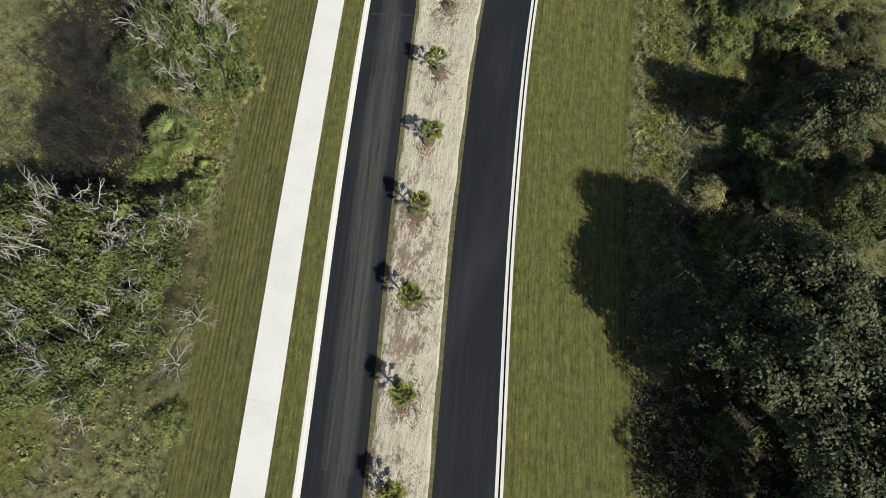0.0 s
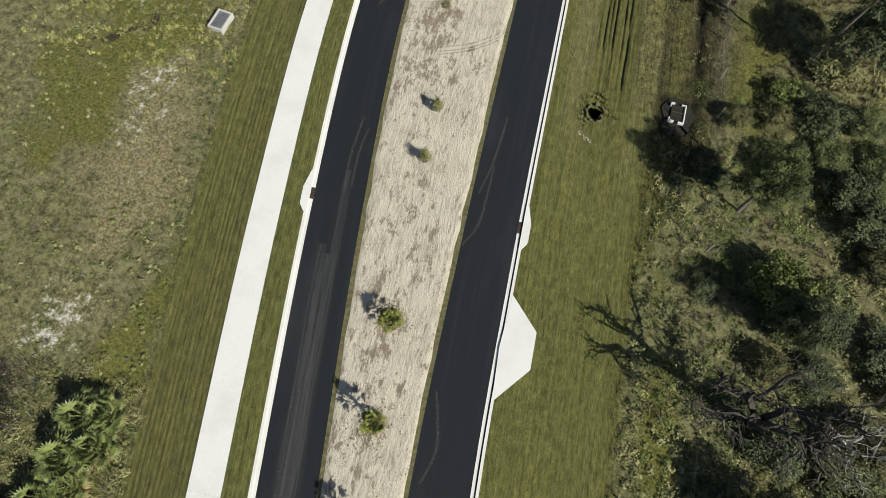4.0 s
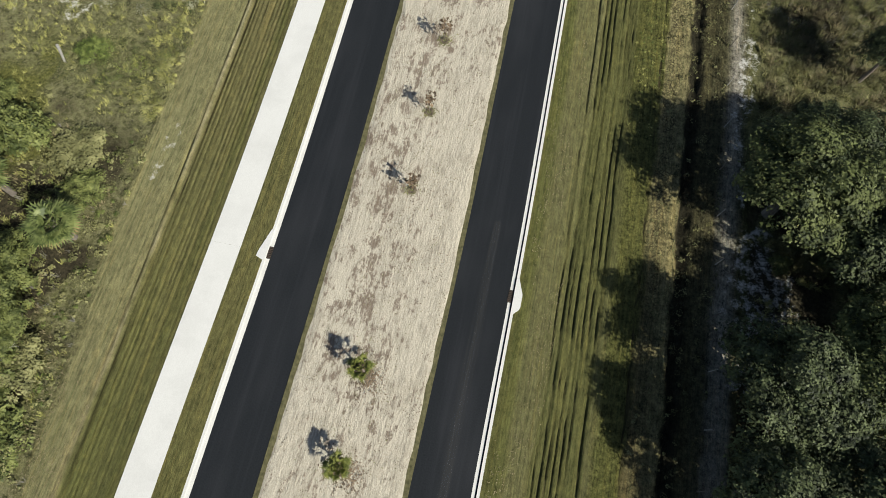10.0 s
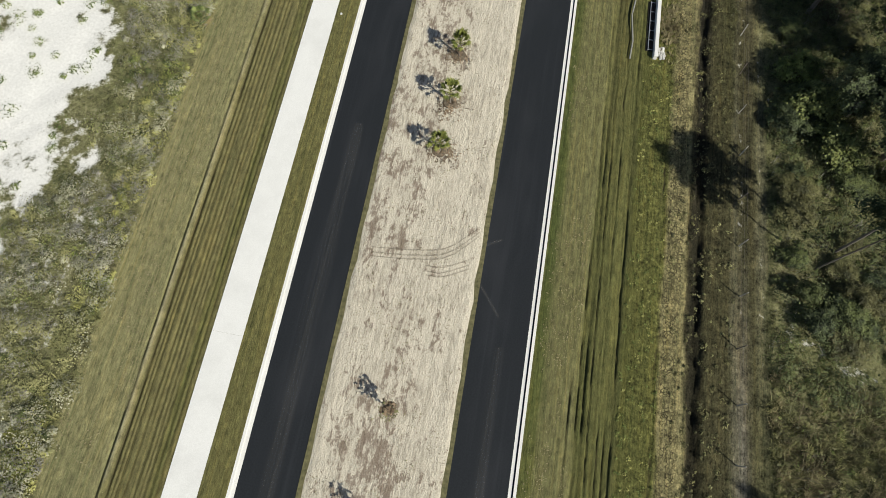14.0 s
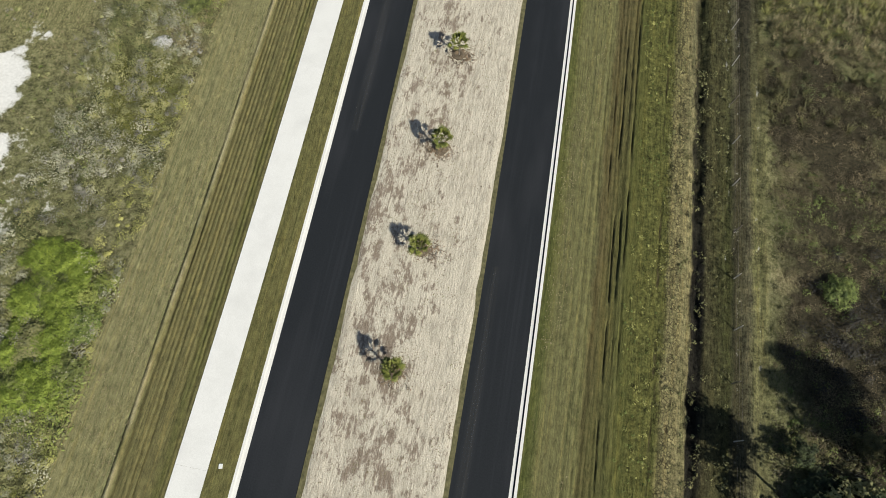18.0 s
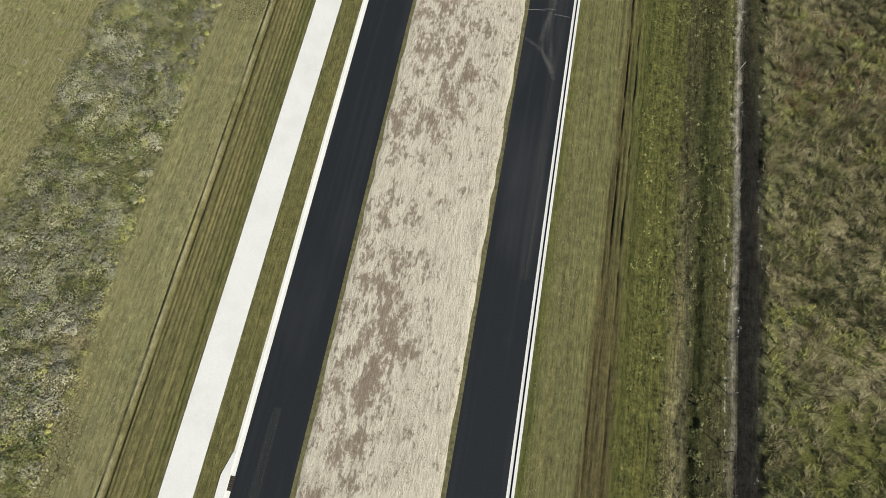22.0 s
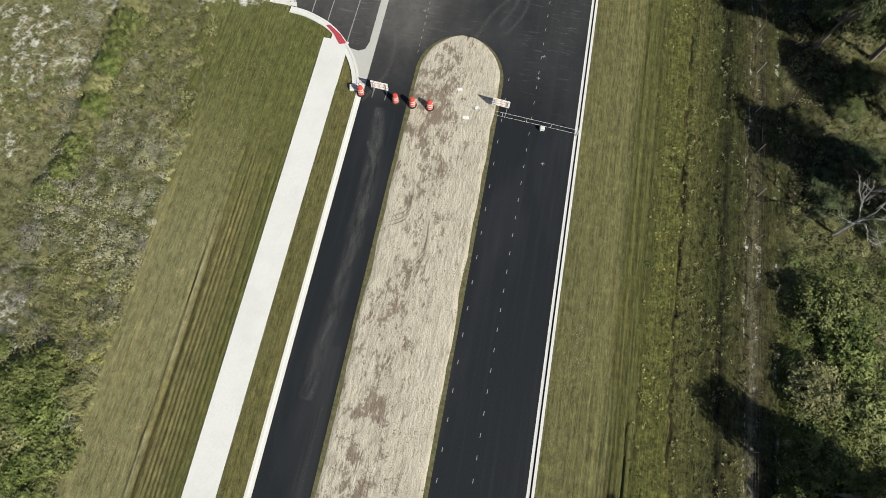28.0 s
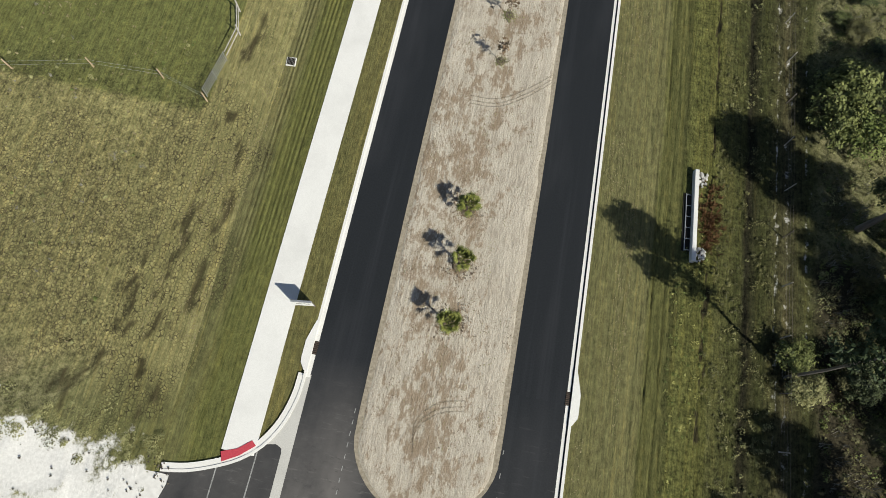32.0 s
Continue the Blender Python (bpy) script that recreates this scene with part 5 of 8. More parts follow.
def fan(verts, faces, o, d, size, blades, g, spread=1.15, droop=0.25):
    """A palm fan: narrow folded blades round the end of a stalk."""
    d = d.normalized()
    side = d.cross(Vector((0, 0, 1)))
    side = side.normalized() if side.length > 1e-3 else Vector((1, 0, 0))
    top = side.cross(d).normalized()
    for k in range(blades):
        a = spread * (2 * k / (blades - 1) - 1)
        w = (d * math.cos(a) + side * math.sin(a)).normalized()
        across = (side * math.cos(a) - d * math.sin(a)).normalized()
        l = size * (1 - 0.25 * abs(a) / spread) * float(g.uniform(0.85, 1.1))
        mid, tip = o + w * l * 0.55 + top * 0.03, o + w * l - Vector((0, 0, droop * l))
        n = len(verts)
        verts += [o, mid + across * l * 0.07, tip, mid - across * l * 0.07]
        faces.append((n, n + 1, n + 2, n + 3))


def fronds(name, material, origin, count, stalk, size, seed, rise=(0.0, 1.0), blades=11, droop=0.25, spread=1.15):
    g = np.random.default_rng(seed)
    verts, faces = [], []
    for k in range(count):
        a = k * 2.39996 + g.uniform(-0.2, 0.2)
        e = rise[0] + (rise[1] - rise[0]) * (k + 0.5) / count
        d = Vector((math.cos(a) * math.cos(e), math.sin(a) * math.cos(e), math.sin(e)))
        o = Vector(origin) + d * stalk * float(g.uniform(0.75, 1.15))
        n = len(verts)
        sd = d.cross(Vector((0, 0, 1))).normalized() * 0.02
        verts += [Vector(origin) - sd, Vector(origin) + sd, o + sd, o - sd]
        faces.append((n, n + 1, n + 2, n + 3))
        fan(verts, faces, o, d, size * float(g.uniform(0.8, 1.1)), blades, g, spread, droop)
    return mesh_of(name, [tuple(v) for v in verts], faces, material)


def palm(seed, h=3.5, label="cabbage palm with a round head of fan fronds", name="cabbage_palm"):
    thing = base(name, label, "palm", "palms")
    bm = bmesh.new()
    tube(bm, [(0, 0, -0.2), (0.05, 0, h * 0.5), (0, 0, h)], [0.2, 0.17, 0.19], 9)
    part("trunk", bm, BARK, thing)
    add_mesh("fronds", fronds("fronds", PALMLEAF, (0, 0, h), 30, 0.75, 0.95, seed, (-0.35, 1.35)), thing)
    add_mesh("dry_fronds", fronds("dry_fronds", DRYLEAF, (0, 0, h - 0.1), 8, 0.6, 0.85, seed + 5, (-0.9, -0.4)), thing, "yellowed hanging fronds")
    return thing


def palmetto(seed):
    thing = base("saw_palmetto", "low clump of saw palmetto fans", "palm", "palmettos")
    add_mesh("fronds", fronds("fronds", PALMLEAF, (0, 0, 0.25), 24, 0.8, 0.75, seed, (0.1, 1.3)), thing)
    add_mesh("dry_fronds", fronds("dry_fronds", DRYLEAF, (0, 0, 0.1), 6, 0.7, 0.7, seed + 3, (0.02, 0.15)), thing, "yellow-brown dry fans")
    return thing


def bush(seed, leaf, label, r=2.0, h=1.8, count=3600, size=0.08, name="bush", group="bushes"):
    thing = base(name, label, name.split("_")[-1], group)
    pts, away, c, lr = crown_points(r, h, count, 15, seed, 0.1, 0.16)
    pts[:, 2] = np.maximum(pts[:, 2], 0.05)
    add_mesh("foliage", leaf_mesh("foliage", pts, size, leaf, 0.45, seed, 0.65, away), thing)
    bm = bmesh.new()
    limb_mesh(bm, (0, 0, -0.05), c, 0.04, seed, 3)
    part("stems", bm, BARK, thing)
    return thing


def earth_ring(thing, r, seed):
    """A low collar of dark turned earth round a stem."""
    bm = bmesh.new()
    rings = []
    for f, z in ((1.0, 0.02), (0.82, 0.17), (0.45, 0.19), (0.12, 0.13)):
        rings.append([bm.verts.new((math.cos(k * 0.3927) * r * f * (1 + 0.22 * noise.noise((k * 0.7, seed, f))), math.sin(k * 0.3927) * r * f * (1 + 0.22 * noise.noise((k * 0.7, seed + 9, f))), z)) for k in range(16)])
    for p, q in zip(rings, rings[1:]):
        for k in range(16):
            bm.faces.new((p[k], p[(k + 1) % 16], q[(k + 1) % 16], q[k]))
    bm.faces.new(rings[-1])
    part("earth_ring", bm, RINGSOIL, thing, "collar of dark turned earth")


def young_palm(seed, label="young planted palm with upright green fans in bare sand"):
    thing = base("young_palm", label, "palm", "median palms")
    bm = bmesh.new()
    tube(bm, [(0, 0, -0.1), (0.02, 0, 0.7), (0, 0.02, 1.35)], [0.09, 0.075, 0.06], 7)
    part("trunk", bm, BARK, thing)
    add_mesh("fronds", fronds("fronds", YOUNGLEAF, (0, 0, 1.25), 24, 0.5, 0.72, seed, (0.0, 1.45), 9, 0.15, 0.8), thing)
    add_mesh("dry_fronds", fronds("dry_fronds", MULCHLEAF, (0, 0, 0.9), 5, 0.35, 0.5, seed + 9, (-0.7, 0.1), 7, 0.3, 0.7), thing, "brown dying lower fans")
    earth_ring(thing, 0.72, seed)
    g = np.random.default_rng(seed)
    p = g.normal(size=(320, 3)) * (0.6, 0.75, 0.012) + (0.1, -0.3, 0.17)
    tagged(add_mesh("leaf_litter", leaf_mesh("leaf_litter", p, 0.075, MULCHLEAF, 2.0, seed, 0.5), thing, "reddish brown litter at the foot"), kind="stuff")
    return thing


def sapling(seed, label="leafless sapling with a brown earth ring"):
    thing = base("sapling", label, "sapling", "median saplings")
    g = np.random.default_rng(seed)
    bm = bmesh.new()
    tube(bm, [(0, 0, -0.1), (0.03, 0, 0.9), (0, 0.03, 1.9)], [0.03, 0.022, 0.012], 5, False)
    for k in range(7):
        a, z = k * 2.4, 1.0 + 0.13 * k
        tube(bm, [(0, 0, z), (0.3 * math.cos(a), 0.3 * math.sin(a), z + 0.35)], [0.012, 0.005], 3, False)
    part("stem", bm, BARK, thing)
    k = g.integers(0, 7, 80)
    p = np.stack([0.25 * np.cos(k * 2.4), 0.25 * np.sin(k * 2.4), 1.25 + 0.13 * k], 1) + g.normal(size=(80, 3)) * 0.14
    add_mesh("withered_leaves", leaf_mesh("withered_leaves", p, 0.11, MULCHLEAF, 0.3, seed, 0.7), thing)
    earth_ring(thing, 0.42, seed)
    p = g.normal(size=(170, 3)) * (0.26, 0.26, 0.012) + (0, 0, 0.16)
    tagged(add_mesh("leaf_litter", leaf_mesh("leaf_litter", p, 0.07, SCRUBLEAF, 2.0, seed + 1, 0.5), thing, "dark ring of weeds at the foot"), kind="stuff")
    return thing


def staked_palm(seed):
    thing = base("staked_palm", "tall new palm with a trimmed head, propped by timber braces", "palm", "staked palms")
    bm = bmesh.new()
    tube(bm, [(0, 0, -0.1), (0.05, 0, 2.4), (0, 0.03, 4.9)], [0.16, 0.13, 0.12], 9)
    part("trunk", bm, TIMBER, thing)
    add_mesh("fronds", fronds("fronds", PALMLEAF, (0, 0, 4.85), 20, 0.22, 0.52, seed, (-0.7, 1.3), 9, 0.45, 0.45), thing)
    for k in range(3):
        a = k * 2.094 + seed
        bm = bmesh.new()
        tube(bm, [(1.35 * math.cos(a), 1.35 * math.sin(a), 0.02), (0.16 * math.cos(a), 0.16 * math.sin(a), 1.9)], [0.05, 0.05], 4)
        part("brace", bm, TIMBER, thing, "sawn timber prop")
    return thing


YOUNGLEAF = leafy("young_fronds", (0.062, 0.080, 0.016), (0.24, 0.25, 0.065), 2.5, 0.55)
CLODLEAF = leafy("pale_clods", (0.42, 0.39, 0.33), (0.64, 0.60, 0.53), 2.0)
VOIDLEAF = leafy("dark_scraps", (0.02, 0.018, 0.014), (0.12, 0.10, 0.075), 2.0)
MULCHLEAF = leafy("brown_litter", (0.085, 0.060, 0.038), (0.23, 0.165, 0.105), 1.5)


def placed(proto, rows, r0, h0, seed=1, tilt=0.0):
    """Copies of builders' things at rows of x, y, radius, height; proto is a list to draw from."""
    g = np.random.default_rng(seed)
    for i, (x, y, r, h) in enumerate(rows):
        p = proto[i % len(proto)]
        m = pose(x, y, -0.05, float(g.normal()) * tilt, float(g.normal()) * tilt, float(g.uniform(0, 360))) @ Matrix.Diagonal((r / r0, r / r0, h / h0, 1))
        if "used" not in p:
            p["used"] = 1
            p.matrix_basis = m
        else:
            c = copy_thing(p, m)
            c.matrix_basis = m


def clear_marks():
    for o in bpy.data.objects:
        if "used" in o:
            del o["used"]


oaks = [oak(s, OAKLEAF) for s in (3, 4, 5)] + [oak(9, WOODLEAF, label="evergreen tree with a bright mid-green crown")]
placed([oak(7, THICKETLEAF, label="bright green bushy tree in rough ground"), oak(8, THICKETLEAF, label="bright green bushy tree in rough ground")], BRIGHT_TREES, 4.0, 8.0, 16)
placed(oaks, OAKS_a + OAKS_b + OAKS_c, 4.0, 8.0, 2)
placed([cedar(s) for s in (11, 12, 13)], CEDARS_a, 3.2, 3.8, 3)
placed([pine(s) for s in (21, 22, 23)], PINES_a, 3.0, 13.0, 4, 2.0)
placed([palm(s) for s in (31, 32)], PALMS_a, 1.7, 4.2, 5)
placed([palmetto(s) for s in (41, 42, 43)], PALMETTOS_a, 1.4, 1.6, 6)
placed([bush(51, THICKETLEAF, "rounded bright yellow-green bush in rough grass"), bush(52, GREENLEAF, "mid-green leafy bush in rough ground"), bush(53, SCRUBLEAF, "olive scrub bush with small leaves"), bush(54, THICKETLEAF, "low leafy yellow-green thicket")],
       BUSHES_a + BUSHES_b + BUSHES_c + BUSHES_d, 2.0, 1.8, 7)
placed([bare_tree(s) for s in (61, 62, 63)], BARES_a, 4.0, 8.0, 8)
placed([bare_tree(64, "tall leafless brown tree at the wood edge", depth=5, wood=DARKBARK, rad=0.21)], [(23.2, 31.6, 6.0, 12.6)], 4.0, 8.0, 13)
YOUNG = [(-2.3, 32.9), (-1.55, 25.7), (-0.95, 19.0), (-0.3, 12.0), (0.7, 5.2), (1.5, -1.4), (2.7, -8.4), (3.9, -15.0), (4.7, -21.3), (5.6, -28.0), (6.4, -35.0), (-4.4, 106.0), (-4.3, 99.4),
         (-5.6, 188.0), (-5.5, 183.0), (-5.5, 178.2), (-6.5, 222.3), (-6.4, 212.3), (-6.75, 231.7), (-7.05, 241.7), (-11.7, 427.4), (-11.4, 422.7), (-11.3, 418.0)]
placed([young_palm(s) for s in (71, 72, 73, 74)], [(x, y, 1.0, 1.3 + 0.1 * ((i * 7) % 4 - 1)) for i, (x, y) in enumerate(YOUNG)], 1.0, 1.0, 9, 2.0)
SAPS = [(-5.1, 156.8), (-5.0, 149.5), (-4.95, 142.7), (-5.0, 135.4), (-4.7, 128.0), (-4.45, 120.7), (-11.7, 446.6), (-11.6, 441.7), (-2.9, 75.2), (-5.4, 73.0), (-2.9, 70.5), (-5.4, 68.2), (-2.9, 65.9), (-5.2, 62.9)]
placed([sapling(s) for s in (81, 82, 83)], [(x, y, 1.15, 1.25) for x, y in SAPS], 1.0, 1.0, 10, 3.0)
placed([bush(91, SCRUBLEAF, "small columnar green shrub in bare sand", 0.4, 1.6, 620, 0.07)], [(-3.3, 51.7, 0.36, 2.2), (-3.1, 46.6, 0.36, 2.3)], 0.4, 1.6, 11)
placed([staked_palm(1), staked_palm(2)], [(-2.8, 83.0, 1, 1), (-3.1, 80.2, 1, 0.95), (-2.9, 78.4, 1, 1.05), (-5.0, 77.3, 1, 1), (-5.2, 81.9, 1, 1.02)], 1.0, 1.0, 12, 1.0)
g = np.random.default_rng(407)
wood = [bush(55, WOODLEAF, "dense green shrub at the wood edge", 2.0, 2.6, 5200, 0.075, "woodland_shrub", "wood edge shrubs"), bush(56, DARKSCRUB, "olive shrub at the wood edge", 2.0, 2.4, 4600, 0.075, "woodland_shrub", "wood edge shrubs"), bush(57, OAKLEAF, "dark green shrub at the wood edge", 2.0, 2.8, 5200, 0.075, "woodland_shrub", "wood edge shrubs")]
rows = []
for k in range(120):
    y = float(g.uniform(-34, 60))
    u = float(g.uniform(14.2, 31))
    big = float(g.uniform(0.55, 1.0)) * (1.25 if u > 19 else 0.75)
    rows.append((float(line_r(y)) + u, y, 2.0 * big, 2.6 * big * float(g.uniform(0.6, 1.3))))
for k in range(34):
    y = float(g.uniform(90, 135))
    rows.append((float(line_r(y)) + float(g.uniform(19.5, 31)), y, float(g.uniform(0.8, 2.0)), float(g.uniform(1.0, 2.8))))
for k in range(46):
    y = float(g.uniform(166, 214))
    rows.append((float(line_r(y)) + float(g.uniform(19.5, 31)), y, float(g.uniform(0.8, 1.9)), float(g.uniform(0.9, 2.2))))
for k in range(30):
    y = float(g.uniform(326, 343))
    rows.append((float(line_r(y)) + float(g.uniform(20, 31)), y, float(g.uniform(0.8, 1.9)), float(g.uniform(1.0, 2.4))))
for k in range(62):
    y = float(g.uniform(374, 462))
    rows.append((float(line_r(y)) + float(g.uniform(19.5, 31)), y, float(g.uniform(0.8, 2.0)), float(g.uniform(0.9, 2.8))))
placed(wood, rows, 2.0, 2.6, 15)
thicket = [bush(58, THICKETLEAF, "dense bright green shrub in a thicket", 2.0, 2.0, 3600, 0.095, "thicket_shrub", "thicket shrubs"), bush(59, THICKETLEAF, "dense olive green shrub in a thicket", 2.0, 2.2, 3600, 0.095, "thicket_shrub", "thicket shrubs")]
rows = []
for k in range(46):
    y = float(g.uniform(91, 122))
    edge_x = float(np.interp(y, [90, 99, 103, 113, 116, 122], [-25.6, -27.6, -28.0, -32.2, -31.8, -34.0]))
    rows.append((edge_x - float(g.uniform(0.8, 13.5)), y, float(g.uniform(1.2, 2.4)), float(g.uniform(1.6, 4.2))))
for k in range(16):
    y = float(g.uniform(340.5, 352))
    rows.append((-33.6 - float(g.uniform(0, 8)), y, float(g.uniform(1.0, 1.9)), float(g.uniform(1.0, 1.9))))
placed(thicket, rows, 2.0, 2.1, 17)
placed([bare_tree(65, "pale dead twigs standing through a green thicket", "dead_shrub", depth=4)], [(x + 0.9, y + 0.6, 1.5, h + 0.7) for x, y, r, h in rows[1:44:4]], 4.0, 8.0, 19)
rows = []
for k in range(30):
    y = float(g.uniform(204.3, 217))
    rows.append((float(np.interp(y, [204, 217], [-29.6, -31.6])) - float(g.uniform(0.8, 4.6)), y, float(g.uniform(1.0, 1.7)), float(g.uniform(0.8, 1.5))))
placed([bush(60, LIMELEAF, "bright yellow-green shrub in a dense mound", 2.0, 1.8, 5200, 0.07, "thicket_shrub", "thicket shrubs")], rows, 2.0, 1.8, 18)
clear_marks()


# ---------- rough growth that nobody could count ----------
def tufts(name, label, material, x, y, h, blades, lean, width, seed, wind=(0.0, 0.0), spread=0.18):
    """Many tufts of narrow blades as one mesh of kind stuff."""
    g = np.random.default_rng(seed)
    n = len(x)
    if n == 0:
        return
    bx = np.repeat(x, blades) + g.normal(size=n * blades) * np.repeat(h, blades) * spread
    by = np.repeat(y, blades) + g.normal(size=n * blades) * np.repeat(h, blades) * spread
    hh = np.repeat(h, blades) * g.uniform(0.55, 1.15, n * blades)
    a = g.uniform(0, 6.283, n * blades)
    l = hh * lean * g.uniform(0.3, 1.5, n * blades)
    t = np.repeat(6.283 * fbm(x * 0.5, y * 0.5, seed + 3) * 2.5, blades)
    wx, wy = (wind[0] + 0.35 * np.cos(t) * bool(wind[0])) * hh, (wind[1] + 0.35 * np.sin(t) * bool(wind[0])) * hh
    w = width * g.uniform(0.6, 1.4, n * blades)
    z0 = np.full(n * blades, -0.1)
    p = np.stack([bx, by, z0], 1)
    sx, sy = -np.sin(a) * w, np.cos(a) * w
    v = np.stack([p + np.stack([sx, sy, 0 * w], 1), p - np.stack([sx, sy, 0 * w], 1), p + np.stack([np.cos(a) * l + wx, np.sin(a) * l + wy, hh + 0.1], 1)], 1).reshape(-1, 3)
    me = mesh_of(name, v, np.arange(3 * n * blades).reshape(-1, 3), material)
    return tagged(add_mesh(name, me), label, "scrub", kind="stuff")


def leaf_scatter(name, label, material, x, y, r, h, per, size, seed):
    """Many low leafy clumps as one mesh of kind stuff."""
    g = np.random.default_rng(seed)
    n = len(x)
    if n == 0:
        return
    d = g.normal(size=(n * per, 3))
    d /= np.linalg.norm(d, axis=1)[:, None]
    d[:, 2] = np.abs(d[:, 2])
    p = np.stack([np.repeat(x, per), np.repeat(y, per), np.full(n * per, -0.05)], 1) + d * np.repeat(np.stack([r, r, h], 1), per, 0) * g.uniform(0.5, 1.05, (n * per, 1))
    me = leaf_mesh(name, p, size, material, 1.1, seed, 0.6, 0.6 * d)
    return tagged(add_mesh(name, me), label, "scrub", kind="stuff")


def left_edge(y):
    return np.interp(y, [-80, 0, 50, 75, 110, 150, 380, 388, 404, 410, 520], [8.7, 9.0, 9.2, 9.4, 12, 13.2, 13.6, 17, 17, 17, 17])


def sandy(x, y):
    w = np.zeros(len(x))
    for n, (cx, cy, rx, ry, tn) in enumerate(SAND_PATCHES):
        w = np.maximum(w, blob(x, y, cx, cy, rx, ry, tn, 20 + n))
    w = np.maximum(w * (0.3 + 1.4 * fbm(x * 1.3, y * 1.3, 148)), np.hypot((x - 16.9) / 2.0, (y - 56.1) / 2.6) < 1)
    return w > 0.34


def scatter_side(side, y0, y1, u0, u1, dens, seed):
    g = np.random.default_rng(seed)
    n = int((y1 - y0) * (u1 - u0) * dens)
    y = g.uniform(y0, y1, n)
    u = g.uniform(u0, u1, n)
    x = line_l(y) - left_edge(y) - 0.2 - u if side == "l" else line_r(y) + u
    keep = ~sandy(x, y)
    return x[keep], y[keep], u[keep], g


for side, y0, y1, u0, u1, dens, green, grey, straw, hs in (
        ("l", -60, -4, 0, 20, 1.6, 0.74, 0.08, 0.18, 0.6), ("l", -4, 24, 0, 20, 3.5, 0.74, 0.08, 0.18, 0.6), ("l", 24, 50, 0, 20, 1.5, 0.6, 0.1, 0.3, 0.28), ("l", 50, 120, 0, 20, 3.0, 0.74, 0.06, 0.20, 0.4),
        ("l", 205, 366, 9, 22, 1.2, 0.45, 0.10, 0.45, 0.35), ("l", 408, 490, 0, 24, 1.0, 0.30, 0.10, 0.60, 0.25),
        ("r", -60, 55, 9.6, 32, 4.0, 0.66, 0.10, 0.24, 0.6), ("r", 140, 215, 18.2, 32, 3.5, 0.62, 0.10, 0.28, 0.55),
        ("r", 330, 490, 18.8, 32, 3.5, 0.66, 0.12, 0.22, 0.55), ("l", 368, 385, 0, 18, 3.2, 0.56, 0.16, 0.28, 0.5)):
    x, y, u, g = scatter_side(side, y0, y1, u0, u1, dens, int(y0 + 100 + u0 * 3))
    cl = fbm(x * 0.22, y * 0.22, 61)
    keep = cl > 0.36 + 0.14 * (g.random(len(x)) - 0.5)
    x, y, cl = x[keep], y[keep], cl[keep]
    pick = (fbm(x * 0.28, y * 0.28, 71) - 0.5) * 1.6 + g.random(len(x)) * 0.55 + 0.22
    h = hs * g.uniform(0.45, 1.25, len(x)) * (0.5 + cl)
    a, b = pick < green, (pick >= green) & (pick < green + grey)
    c = pick >= green + grey
    half = g.random(len(x)) < 0.5
    leaf_scatter("scrub_thicket", "low olive green scrub thicket in rough ground", SCRUBLEAF if side == "l" or y1 < 60 else DARKSCRUB, x[a & half], y[a & half], h[a & half] * 0.8, h[a & half], 20, 0.08, 5)
    leaf_scatter("weed_cover", "patchy bright green weeds in rough ground", GREENLEAF, x[a & ~half][::2], y[a & ~half][::2], h[a & ~half][::2] * 0.7, h[a & ~half][::2] * 0.6, 20, 0.07, 6)
    tufts("brush_stems", "grey leafless brush of thin upright stems", GREYTWIG, x[b], y[b], h[b] * 1.25, 11, 0.55, 0.022, 7)
    tufts("dry_grass", "tufts of straw-coloured dry grass", STRAWBLADE if side == "l" else BROWNBLADE, x[c], y[c], h[c] * 0.8, 10, 0.7, 0.024, 8)
    tufts("green_grass", "tufts of olive green rough grass", GRASSBLADE, x[a & ~half][1::2], y[a & ~half][1::2], h[a & ~half][1::2] * 0.8, 10, 0.7, 0.028, 9)


def brush(name, label, material, side, y0, y1, u0, u1, dens, r, h, per, size, seed, cut=0.42):
    """Knee to shoulder high brush: many clumps that stand apart in drifts."""
    x, y, u, g = scatter_side(side, y0, y1, u0, u1, dens, seed)
    cl = fbm(x * 0.16, y * 0.16, seed)
    keep = cl > cut + 0.1 * (g.random(len(x)) - 0.5)
    x, y, cl = x[keep], y[keep], cl[keep]
    s = g.uniform(0.35, 1.0, len(x)) ** 1.4 * (0.6 + cl)
    leaf_scatter(name, label, material, x, y, r * s, h * s, per, size, seed)


def plumes(name, label, material, side, y0, y1, u0, u1, dens, h, blades, seed, cut_at=0.45, width=0.026, wind=(0.12, 0.1), patch_scale=0.16):
    """Clumps of long thin blades, blown one way, in drifts."""
    x, y, u, g = scatter_side(side, y0, y1, u0, u1, dens, seed)
    cl = fbm(x * patch_scale, y * patch_scale, seed) + 0.25 * (fbm(x * 0.9, y * 0.9, seed + 1) - 0.5)
    keep = cl > cut_at + 0.08 * (g.random(len(x)) - 0.5)
    x, y, cl = x[keep], y[keep], cl[keep]
    s = h * g.uniform(0.5, 1.15, len(x)) * (0.55 + cl)
    tufts(name, label, material, x, y, 0.8 * s, blades, 1.25, width, seed, wind, 0.34)


